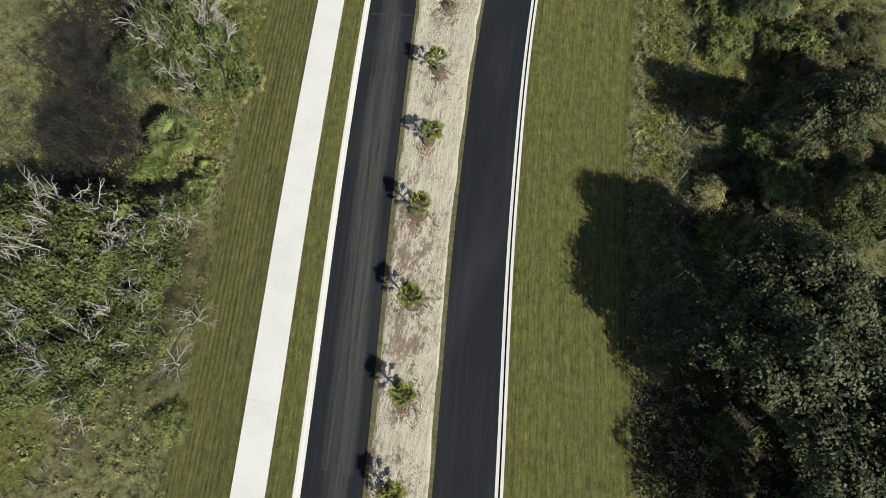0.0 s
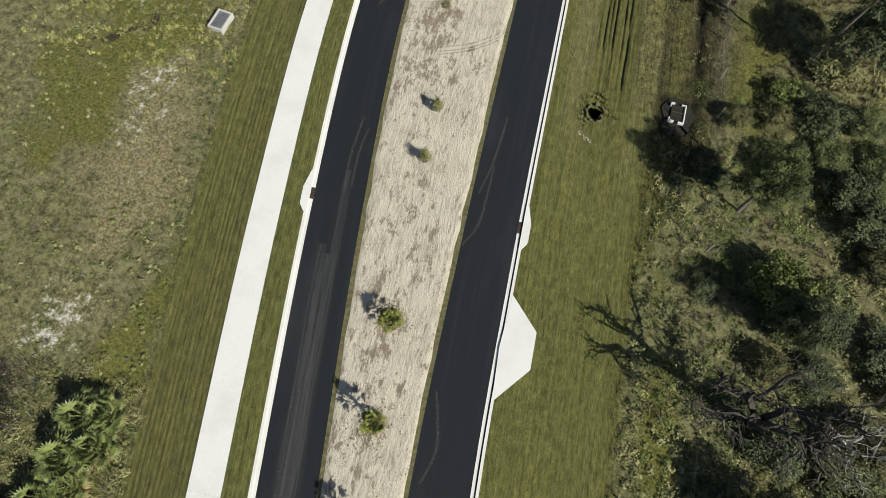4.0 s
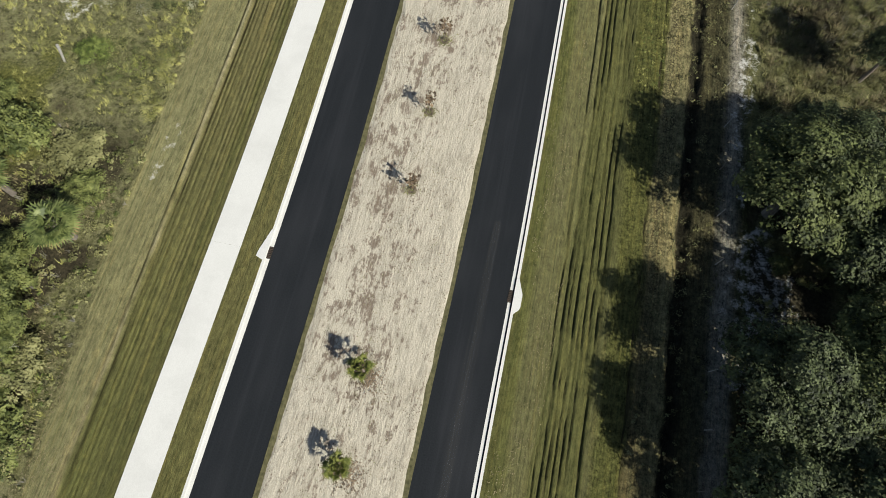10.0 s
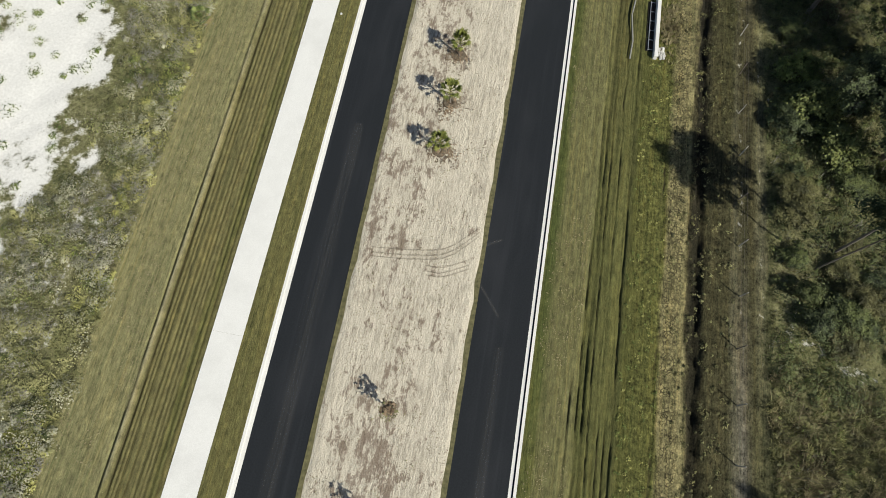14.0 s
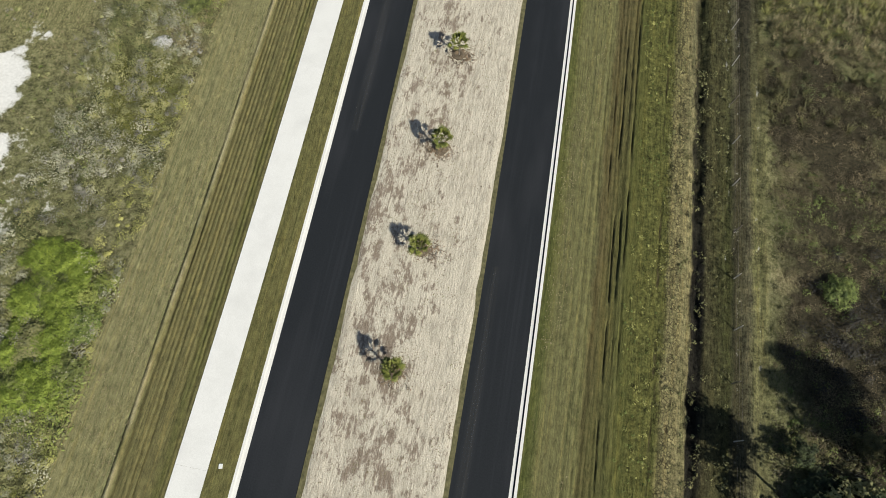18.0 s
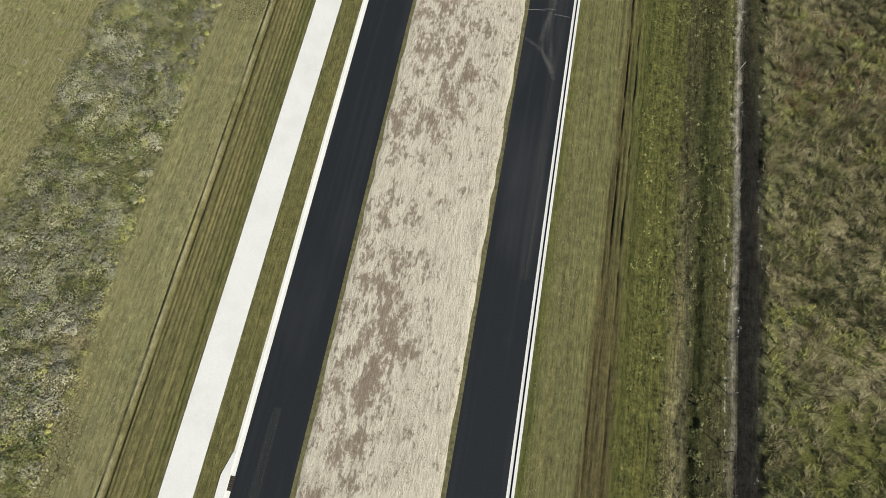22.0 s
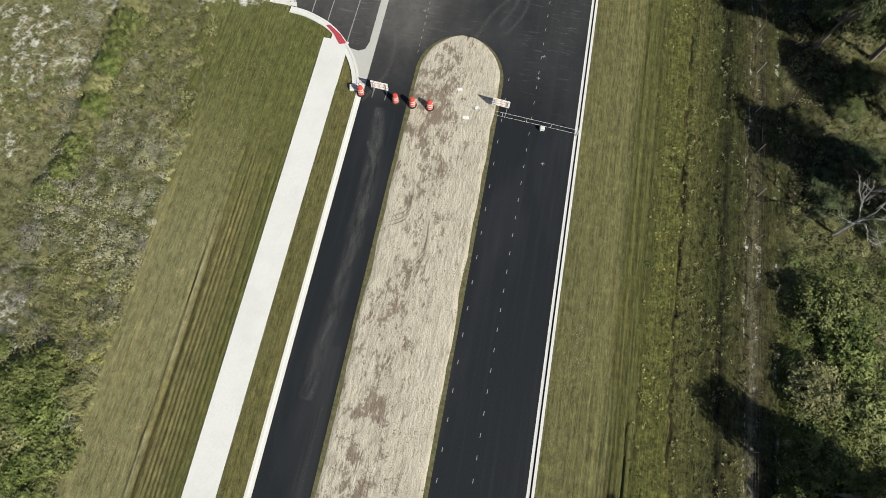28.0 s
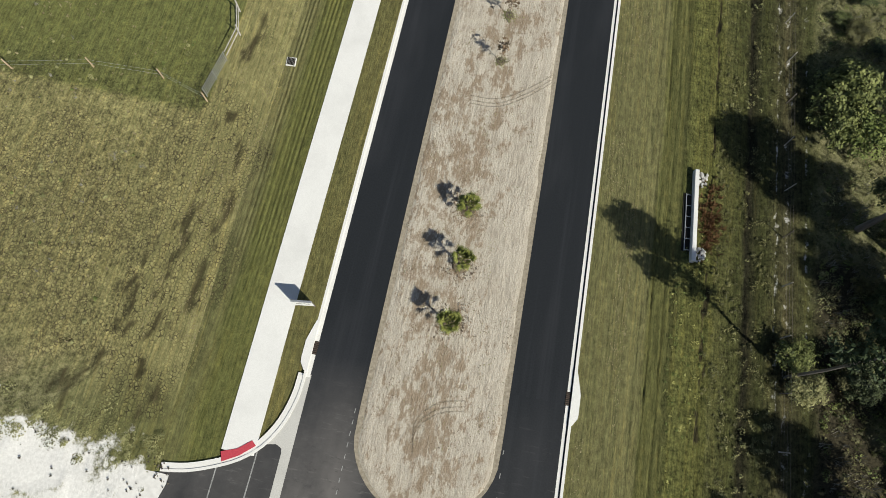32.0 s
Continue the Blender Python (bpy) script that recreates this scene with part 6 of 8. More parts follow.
brush("grey_brush", "grey-green leafy brush in dense rounded clumps", GREYLEAF, "l", 132, 372, 0.2, 10.5, 1.0, 1.0, 1.1, 90, 0.065, 301, 0.44)
brush("grey_brush", "pale grey half-leafless brush in rounded clumps", GREYTWIG, "l", 132, 372, 0.2, 10.5, 0.9, 0.9, 1.2, 80, 0.05, 303, 0.47)
brush("olive_brush", "olive green leafy brush in dense rounded clumps", SCRUBLEAF, "l", 122, 372, 0.0, 10.0, 1.2, 1.0, 1.0, 84, 0.062, 305, 0.42)
brush("yellow_brush", "yellow-green leafy brush along the mown edge", YELLOWBLADE, "l", 122, 372, 0.0, 3.0, 1.7, 0.65, 0.6, 60, 0.055, 307, 0.40)
brush("dark_brush", "dark green leafy brush in low clumps", WOODLEAF, "l", 124, 372, 0.5, 10.0, 0.7, 0.8, 1.0, 60, 0.055, 309, 0.46)
plumes("olive_plumes", "olive green feathery brush between the bushes", OLIVEBLADE, "l", 124, 372, 0.0, 10.0, 0.7, 0.6, 30, 305, 0.46, wind=(0.0, 0.0))
brush("olive_brush", "rounded olive bushes in grey brush", SCRUBLEAF, "l", 124, 372, 0.2, 9.5, 0.28, 1.1, 1.2, 120, 0.055, 311, 0.46)
brush("dark_brush", "rounded dark green bushes in grey brush", WOODLEAF, "l", 132, 372, 0.2, 9.5, 0.16, 1.1, 1.3, 120, 0.055, 312, 0.47)
brush("green_brush", "bright green leafy brush in low clumps", BRIGHTLEAF, "l", 125, 368, 0.2, 9.0, 0.14, 1.3, 1.3, 122, 0.05, 309, 0.50)
brush("ditch_herbs", "low dark green herbs along the ditch", DARKSCRUB, "r", 62, 490, 9.9, 15.4, 1.5, 0.36, 0.28, 16, 0.06, 361, 0.40)
brush("ditch_herbs", "low olive herbs along the ditch", SCRUBLEAF, "r", 62, 490, 9.9, 15.4, 0.7, 0.34, 0.24, 16, 0.055, 363, 0.46)
brush("verge_weeds", "short yellow-green weeds on the outer verge", YELLOWBLADE, "r", 130, 430, 7.2, 9.9, 1.3, 0.24, 0.12, 12, 0.05, 365, 0.42)
brush("verge_weeds", "short dark green weeds on the outer verge", GREENLEAF, "r", 130, 430, 7.0, 9.9, 1.3, 0.24, 0.12, 12, 0.05, 367, 0.42)
brush("brown_brush", "low dark brown scrub in wet ground", BROWNBRUSH, "r", 203, 254, 18.8, 34, 1.6, 1.0, 0.5, 70, 0.045, 313, 0.40)
brush("olive_brush", "low olive scrub in wet ground", DARKSCRUB, "r", 203, 254, 18.8, 34, 1.0, 1.0, 0.5, 70, 0.045, 314, 0.46)
brush("green_brush", "bright green herbs in wet ground", GREENLEAF, "r", 203, 236, 19.5, 34, 0.5, 0.8, 0.45, 60, 0.05, 316, 0.52)
plumes("straw_tussocks", "straw-coloured tangled tussock grass", TUSSOCK, "r", 248, 330, 18.4, 34, 1.5, 0.58, 40, 317, 0.44, 0.03, (0.0, 0.0), 0.25)
plumes("olive_tussocks", "olive green tussock grass beyond the ditch", OLIVEBLADE, "r", 251, 345, 18.4, 34, 1.3, 0.53, 40, 321, 0.44, 0.03, (0.0, 0.0), 0.22)
plumes("yellow_tussocks", "yellow-green tussock grass beyond the ditch", YELLOWBLADE, "r", 250, 310, 18.4, 34, 1.4, 0.49, 40, 325, 0.46, 0.03, (0.0, 0.0), 0.22)
plumes("brown_tussocks", "brown tangled tussock grass", BROWNBLADE, "r", 298, 345, 18.6, 34, 0.9, 0.49, 40, 315, 0.47, 0.03, (0.0, 0.0), 0.22)
plumes("dark_tussocks", "dark green rough growth between the tussocks", DARKSCRUB, "r", 240, 345, 18.4, 34, 1.3, 0.62, 40, 319, 0.44, 0.03, (0.0, 0.0), 0.3)
brush("dark_brush", "low dark green herbs between the tussocks", WOODLEAF, "r", 244, 330, 18.2, 34, 0.5, 0.8, 0.6, 70, 0.05, 320, 0.46)
plumes("russet_weeds", "russet brown dead weeds", RUSSET, "r", 296, 338, 19.5, 34, 0.8, 0.6, 34, 323, 0.49, 0.03, (0.0, 0.0), 0.2)
plumes("brown_tussocks", "straw-coloured rough grass on sandy ground", BROWNBLADE, "r", 62, 104, 18.2, 34, 2.2, 0.34, 30, 327, 0.42, 0.03, (0.0, 0.0), 0.25)
plumes("olive_tussocks", "olive rough grass beyond the track", OLIVEBLADE, "r", 56, 165, 18.2, 34, 1.8, 0.42, 34, 329, 0.43, 0.03, (0.0, 0.0), 0.25)
plumes("brown_tussocks", "brown rough grass beyond the track", BROWNBLADE, "r", 132, 165, 18.2, 34, 1.1, 0.7, 36, 331, 0.42, 0.03, (0.0, 0.0), 0.25)
plumes("dark_tussocks", "dark green rough growth beyond the track", DARKSCRUB, "r", 132, 165, 18.2, 34, 1.2, 0.7, 38, 333, 0.42, 0.03, (0.0, 0.0), 0.25)
plumes("weedy_grass", "yellow-olive rough grass in low tufts", YELLOWBLADE, "l", 50, 132, 0.0, 20, 2.2, 0.32, 14, 347, 0.40, 0.028, (-0.2, 0.3), 0.25)
brush("green_brush", "bright green weeds under the trees", GREENLEAF, "r", -60, 60, 10.5, 34, 0.45, 1.1, 0.9, 81, 0.059, 325, 0.44)
brush("green_brush", "dense bright green thicket beside the track", GREENLEAF, "r", 340, 372, 18.5, 34, 1.2, 1.4, 1.8, 95, 0.067, 329, 0.30)
brush("green_weeds", "yellow-green weeds along the track", SCRUBLEAF, "r", 330, 490, 18.6, 34, 0.8, 0.9, 0.6, 60, 0.055, 333, 0.44)
brush("grey_brush", "grey-green half-leafless brush beside the white sand lot", GREYLEAF, "l", 368, 386, 0.6, 14, 0.5, 1.1, 0.9, 110, 0.059, 353, 0.48)
brush("olive_brush", "olive green leafy brush beside the white sand lot", SCRUBLEAF, "l", 368, 386, 0.4, 14, 0.6, 1.1, 0.8, 110, 0.064, 357, 0.42)
brush("green_brush", "olive green leafy thicket beyond the track", WOODLEAF, "r", 163, 208, 18.5, 33, 1.0, 1.4, 1.4, 108, 0.064, 337, 0.38)
brush("green_brush", "low olive cover in rough ground", SCRUBLEAF, "l", 52, 124, 1.0, 20, 0.35, 1.2, 0.55, 95, 0.05, 341, 0.46)
brush("green_brush", "green weeds between the shrubs", SCRUBLEAF, "l", -4, 26, 0.3, 9, 0.7, 1.2, 0.8, 95, 0.059, 345, 0.40)
brush("green_brush", "bright yellow-green mound of leafy weeds", BRIGHTLEAF, "l", 203, 216, 0.3, 6.5, 1.6, 1.5, 1.3, 136, 0.067, 349, 0.30)
# dark brush; some left-hand clusters are added to stand in for shadowed ground
for cx, cy, rr, n in ((-33.0, 19.0, 5.0, 200), (-38.5, 24.0, 5.0, 90), (-29.5, 14.0, 3.0, 70), (-30.0, 6.5, 4.0, 130), (-28.0, -1.5, 3.0, 60), (-24.5, -2.5, 3.0, 80), (-27, 2, 4.0, 110), (-36.5, 81.5, 4.0, 130), (-38.5, 71.0, 6.5, 260), (-33.4, 69.0, 3.2, 90), (-31.8, 65.4, 2.4, 60), (-36.5, 64.5, 3.0, 70), (-37.5, 58, 2.4, 40), (-33, 80.5, 2.6, 50), (30.5, 222, 7.0, 90)):
    g = np.random.default_rng(int(abs(cx) * 10))
    x, y = cx + g.normal(size=n) * rr * 0.5, cy + g.normal(size=n) * rr * 0.5
    s = g.uniform(0.5, 1.0, n)
    leaf_scatter("leafless_brush", "dark brown leafless brush in a dense tangle, partly standing in for shade", DARKTWIG, x, y, 1.2 * s, (2.6 if cx < 0 else 1.2) * s, 110, 0.06, int(cy + 50))
    tufts("brush_stems", "grey leafless brush of thin upright stems", DARKTWIG, x, y, (2.9 if cx < 0 else 1.4) * s, 7, 0.4, 0.022, int(cy + 60))


# ---------- litter on the median and straw on the verges ----------
def litter(name, label, material, x, y, z, size, seed):
    p = np.stack([x, y, z], 1)
    return tagged(add_mesh(name, leaf_mesh(name, p, size, material, 2.2, seed, 0.55)), label, "litter", kind="stuff")


g = np.random.default_rng(501)
for y0, y1 in ((-60, 383.2), (409, 500)):
    n = int((y1 - y0) * 170)
    y = g.uniform(y0, y1, n)
    w = g.uniform(-0.93, 0.93, n)
    x = (med_l(y) + med_r(y)) / 2 + w * (med_r(y) - med_l(y)) / 2
    k = fbm(x * 1.3, y * 0.8, 91, 5) + 0.10 * np.exp(-((w + 0.1) / 0.35) ** 2) + 0.06 * fbm(x * 0.1, y * 0.05, 92)
    keep = k > 0.60 + 0.07 * (g.random(n) - 0.5)
    pick = g.random(n) < 0.6
    for sel, nm, lb, m, sz in ((keep & pick, "median_litter", "brown dead weed litter in drifts on the sand", MULCHLEAF, 0.042), (keep & ~pick, "median_weeds", "sparse olive weeds on the sand", SCRUBLEAF, 0.040)):
        litter(nm, lb, m, x[sel], y[sel], 0.10 + 0.10 * fbm(x[sel] * 0.9, y[sel] * 0.5, 51), sz, 7)
n = 26000
y = g.uniform(60, 490, n)
x = line_r(y) + 0.9 + 3.0 * g.random(n) ** 0.8
keep = fbm(x * 0.6, y * 0.15, 95) > 0.5
litter("straw_flecks", "pale straw flecks on the mown verge", STRAWBLADE, x[keep], y[keep], np.full(keep.sum(), 0.0), 0.05, 8)
n = 30000
y = g.uniform(90, 490, n)
x = line_l(y) - 8.8 - 4.6 * g.random(n)
keep = (fbm(x * 0.5, y * 0.2, 96) > 0.5) & ((y < 380) | (y > 412))
litter("straw_flecks", "pale straw flecks on the mown verge", STRAWBLADE, x[keep], y[keep], np.full(keep.sum(), 0.02), 0.055, 9)

n = 900
x, y = g.uniform(-47, -28.6, n), g.uniform(386, 405.5, n)
keep = (fbm(x * 0.35, y * 0.35, 99) + 0.25 * np.exp(-((y - 403.5) / 2.0) ** 2)) > 0.60
keep &= ~((x > -32.6) & (y > 392) & (y < 397.6)) & (g.random(n) < np.where(x > -32, 1.0, 0.25))
litter("lot_debris", "dark scraps of soil and litter on white sand", VOIDLEAF, x[keep], y[keep], np.full(keep.sum(), 0.10), 0.09, 12)
x, y = g.uniform(-46, -29.5, 44), 405.3 + g.normal(size=44) * 0.7
leaf_scatter("sand_edge_weeds", "olive weeds creeping over white sand", SCRUBLEAF, x, y, g.uniform(0.4, 1.1, 44), g.uniform(0.08, 0.22, 44), 90, 0.06, 14)
x, y = -29.1 + 0.45 * g.normal(size=260), g.uniform(386.5, 404, 260)
keep = (fbm(x * 0.8, y * 0.5, 100) > 0.5) & ((y < 392) | (y > 397.6))
litter("lot_debris", "dark soil crumbs along the sand edge", VOIDLEAF, x[keep], y[keep], np.full(keep.sum(), 0.09), 0.10, 13)

n = 1500
x, y = -3.9 + g.normal(size=n) * 1.25, 78.6 + g.normal(size=n) * 3.0
for sel, nm, lb, m, sz in ((slice(0, 900), "planting_litter", "brown litter and roots round the staked palms", MULCHLEAF, 0.07), (slice(900, n), "pale_clods", "pale clods of sand round the staked palms", CLODLEAF, 0.08)):
    litter(nm, lb, m, x[sel], y[sel], np.full(len(x[sel]), 0.17), sz, 17)

x, y = g.uniform(-47, -37, 90), g.uniform(160, 205, 90)
leaf_scatter("sand_weeds", "round green weed clumps on bare white sand", GREENLEAF, x, y, g.uniform(0.3, 1.1, 90), g.uniform(0.2, 0.5, 90), 70, 0.07, 19)


# ---------- the side road ----------
KERB_S = [(-28.85, 386.1), (-27.5, 385.97), (-26.2, 385.6), (-24.8, 385.0), (-23.6, 384.1), (-22.6, 383.0), (-21.75, 381.8), (-21.1, 380.5), (-20.62, 378.9)]
KERB_N = [(-29.0, 403.8), (-27.3, 404.1), (-25.6, 404.7), (-24.0, 405.5), (-22.7, 406.6), (-21.8, 408.0), (-21.3, 409.4), (-21.05, 410.8), (-21.02, 412.2)]


def smooth_line(pts, n=6):
    p = [Vector((*q, 0)) for q in pts]
    out = []
    for i in range(len(p) - 1):
        a, b, c, d = p[max(i - 1, 0)], p[i], p[i + 1], p[min(i + 2, len(p) - 1)]
        for k in range(n):
            t = k / n
            out.append(0.5 * ((2 * b) + (c - a) * t + (2 * a - 5 * b + 4 * c - d) * t * t + (3 * b - a - 3 * c + d) * t ** 3))
    return out + [p[-1]]


def ribbon(bm, line, a, b, z, low=-0.1):
    """A solid ribbon beside a line: from a to b metres to its left."""
    rows = []
    for i, p in enumerate(line):
        d = (line[min(i + 1, len(line) - 1)] - line[max(i - 1, 0)]).normalized()
        s = Vector((-d.y, d.x, 0))
        rows.append([bm.verts.new((*(p + s * a).xy, low)), bm.verts.new((*(p + s * a).xy, z)), bm.verts.new((*(p + s * b).xy, z)), bm.verts.new((*(p + s * b).xy, low))])
    for r, q in zip(rows, rows[1:]):
        for k in range(3):
            bm.faces.new((r[k], q[k], q[k + 1], r[k + 1]))
    bm.faces.new(rows[0])
    bm.faces.new(rows[-1][::-1])
    bmesh.ops.recalc_face_normals(bm, faces=bm.faces)


south, north = smooth_line(KERB_S), smooth_line(KERB_N)
xs = np.linspace(-28.9, -20.0, 40)
lo = np.interp(xs, [p.x for p in south], [p.y for p in south])
hi = np.interp(xs, [p.x for p in north], [p.y for p in north])
lo, hi = np.where(xs > -21.1, 383.2, lo + 0.1), np.where(xs > -21.4, 407.6, hi - 0.1)
outline = [(x, y) for x, y in zip(xs, lo)] + [(x, y) for x, y in zip(xs[::-1], hi[::-1])]
tagged(slab("road", outline, -0.006, ASPHALT_WORN), "black asphalt side road mouth with scuffed marks", "road", kind="structure")
for line, side, nm in ((south, 1, "south"), (north, -1, "north")):
    thing = base("kerb", "curved pale concrete kerb at the side road corner", "kerb", kind="structure")
    for pn, a, b, z in (("gutter", -0.42, 0.0, 0.008), ("kerb_stone", 0.0, 0.2, 0.055)):
        bm = bmesh.new()
        ribbon(bm, line, a * side, b * side, z)
        part(pn, bm, KERB, thing)
tagged(strip("gutter", lambda y: line_l(y) - 0.62, lambda y: line_l(y) + 0.08, 379.0, 412.2, 0.006, DUSTYWALK), "wide dusty concrete valley gutter across the side road", "gutter", kind="structure")
tagged(slab("corner_apron", [(-20.6, 379.0), (-20.25, 379.0), (-20.3, 384.2), (-20.75, 384.0), (-20.95, 383.2), (-21.5, 382.9), (-22.35, 383.0), (-21.6, 381.6), (-20.95, 380.2)], 0.003, DUSTYWALK), "dusty concrete corner between kerb and gutter", "apron", kind="structure")
tagged(slab("corner_apron", [(-20.55, 412.2), (-20.5, 405.8), (-20.95, 406.0), (-21.15, 406.8), (-21.6, 407.0), (-22.3, 406.85), (-21.75, 407.9), (-21.25, 409.4), (-21.0, 410.8), (-21.0, 412.2)], 0.003, DUSTYWALK), "dusty concrete corner between kerb and gutter", "apron", kind="structure")
for k, (x0, ya, x1, yb) in enumerate(((-25.25, 404.7, -25.1, 385.3), (-22.75, 406.3, -22.75, 383.4), (-26.9, 392.2, -26.8, 385.8))):
    bm = bmesh.new()
    ribbon(bm, [Vector((x0, ya, 0)), Vector((x1, yb, 0))], -0.045, 0.045, 0.0, -0.02)
    tagged(part("pavement_seam", bm, CHALK), "thin pale seam in the asphalt side road", "seam", kind="structure")
for xa, ya, xb, yb in ((-3.57, 303.19, -1.85, 303.5), (-1.86, 303.64, -0.96, 303.8), (-0.91, 303.18, 0.5, 303.19), (-0.36, 306.17, 0.5, 306.16), (-1.87, 304.99, -0.81, 305.15), (-3.7, 322.51, -1.84, 322.97), (-3.7, 321.93, -1.93, 322.25), (-2.52, 325.98, -2.16, 323.43)):
    bm = bmesh.new()
    ribbon(bm, [Vector((xa, ya, 0)), Vector((xb, yb, 0))], -0.012, 0.012, 0.014, -0.02)
    tagged(part("pavement_seam", bm, CHALK), "thin pale seam across the asphalt lane", "seam", kind="structure")
tagged(slab("tactile_pad", [(-25.1, 384.95), (-24.75, 385.05), (-23.5, 384.2), (-22.75, 383.4), (-23.4, 383.2), (-24.2, 384.2)], 0.06, REDPAD), "red tactile paving pad at the footpath end", "tactile pad", kind="structure")
tagged(slab("tactile_pad", [(-25.25, 405.75), (-24.2, 406.15), (-23.3, 406.9), (-22.95, 406.6), (-23.9, 405.75), (-25.0, 405.1)], 0.06, REDPAD), "red tactile paving pad at the footpath end", "tactile pad", kind="structure")

NOSE = [(-28.9, 392.62), (-27.6, 392.72), (-26.5, 393.1), (-25.7, 393.85), (-25.42, 394.9), (-25.7, 396.0), (-26.55, 396.78), (-27.6, 397.12), (-29.4, 397.1)]
nose = smooth_line(NOSE)
island = base("traffic_island", "rounded side road island of dry brown turf with a white kerb", "traffic island")
slab("turf", [(p.x, p.y) for p in nose] + [(-31.4, 396.6), (-32.0, 395.6), (-32.1, 393.8), (-30.6, 392.9)], 0.09, STRAWSOIL, -0.1, island)
bm = bmesh.new()
ribbon(bm, nose, -0.30, 0.02, 0.15)
part("kerb_ring", bm, KERB, island)

# fresh white sand of the building lot, banked against the asphalt
bank = fbm(np.arange(30) * 0.45, np.zeros(30), 9)
ys_b = np.linspace(386.4, 403.5, 30)
tagged(slab("sand_bank", [(-28.55 + 0.9 * b, y) for b, y in zip(bank - 0.5, ys_b)] + [(-30.6 - 1.5 * b, y) for b, y in zip(bank[::-1], ys_b[::-1])], 0.004, WHITESAND), "bright white loose sand spilling onto the asphalt", "sand", kind="structure")


# ---------- storm drains and concrete ----------
def inlet(side, y0, y1, sharp=False):
    """A kerb inlet: a swollen concrete cover behind the kerb and a rusty grate in the gutter."""
    thing = base("kerb_inlet", "pale concrete kerb inlet with a dark grate", "storm drain", "kerb inlets")
    line = line_l if side < 0 else line_r
    off = -0.32 if side < 0 else 0.34
    ys = np.linspace(y0, y1, 15)
    s = (ys - y0) / (y1 - y0)
    bulge = 0.22 + 0.42 * np.minimum(1, np.minimum(s / 0.16, (1 - s) / 0.42))
    if sharp:
        bulge = 0.22 + 0.5 * np.minimum(1, np.minimum((s + 0.001) / 0.02, (1 - s) / 0.8))
    outer = [(float(line(y)) + off + side * float(b), float(y)) for y, b in zip(ys, bulge)]
    inner = [(float(line(y)) + off, float(y)) for y in ys]
    slab("cover", outer + inner[::-1], 0.165, WALK, -0.1, thing)
    ym = y0 + 0.47 * (y1 - y0) - (0.5 if sharp else 0)
    x0 = float(line(ym)) + (-0.16 if side < 0 else 0.13)
    bm = bmesh.new()
    box(bm, (0.40, 1.0, 0.02), pose(x0, ym, 0.006))
    part("grate_bed", bm, VOID, thing)
    for k in range(7):
        bm = bmesh.new()
        box(bm, (0.38, 0.07, 0.015), pose(x0, ym - 0.42 + 0.14 * k, 0.026))
        part("grate_bar", bm, GRATE, thing)
    return thing


for y0, y1 in ((40.0, 43.7), (255.7, 259.5), (412.4, 416.2)):
    inlet(-1, y0, y1)
inlet(-1, 112.4, 114.9, True)
for y0, y1 in ((41.0, 44.8), (256.4, 260.2), (412.6, 416.6), (112.6, 115.3)):
    inlet(1, y0, y1)
tagged(slab("driveway_apron", [(6.15, 37.2), (8.45, 34.75), (8.5, 31.9), (6.35, 29.2), (6.2, 29.3), (5.95, 33)], 0.155, WALK), "pale concrete driveway apron set in the grass verge", "apron", kind="structure")


def drain_box(x, y, turn, w, l, h, broken, label):
    thing = base("drain_box", label, "drain box", "drain boxes")
    m = pose(x, y, -0.05, 0, 0, turn)
    bm = bmesh.new()
    box(bm, (w - 0.3, l - 0.3, h * 0.6), m)
    part("sump", bm, VOID, thing)
    segs = [(-w / 2 + 0.08, 0, 0.16, l), (w / 2 - 0.08, 0, 0.16, l), (0, -l / 2 + 0.08, w - 0.32, 0.16), (0, l / 2 - 0.08, w - 0.32, 0.16)]
    if broken:
        segs = [(w / 2 - 0.055, 0, 0.11, l), (-w / 2 + 0.05, l * 0.41, 0.10, l * 0.18), (-w / 2 + 0.05, -l * 0.39, 0.10, l * 0.2), (-w * 0.33, l / 2 - 0.05, 0.24, 0.10), (w * 0.31, l / 2 - 0.05, 0.30, 0.10),
                (-w * 0.28, -l / 2 + 0.07, 0.34, 0.16), (w * 0.28, -l / 2 + 0.07, 0.42, 0.16)]
    for sx, sy, sw, sl in segs:
        bm = bmesh.new()
        box(bm, (sw, sl, h), m @ pose(sx, sy, 0), 0.02)
        part("rim", bm, WALK if broken else DUSTYWALK, thing)
    if not broken:
        for k in range(9):
            bm = bmesh.new()
            box(bm, (0.045, l - 0.34, 0.03), m @ pose(-w / 2 + 0.24 + k * (w - 0.48) / 8, 0, h * 0.85))
            part("grate_bar", bm, STEEL, thing)
        for k in range(11):
            bm = bmesh.new()
            box(bm, (w - 0.34, 0.035, 0.03), m @ pose(0, -l / 2 + 0.25 + k * (l - 0.5) / 10, h * 0.85 - 0.035))
            part("grate_bar", bm, STEEL, thing)
    else:
        bm = bmesh.new()
        box(bm, (w - 0.3, 0.06, 0.05), m @ pose(0, 0.1, h * 0.65))
        part("cross_bar", bm, GRATE, thing)
    return thing


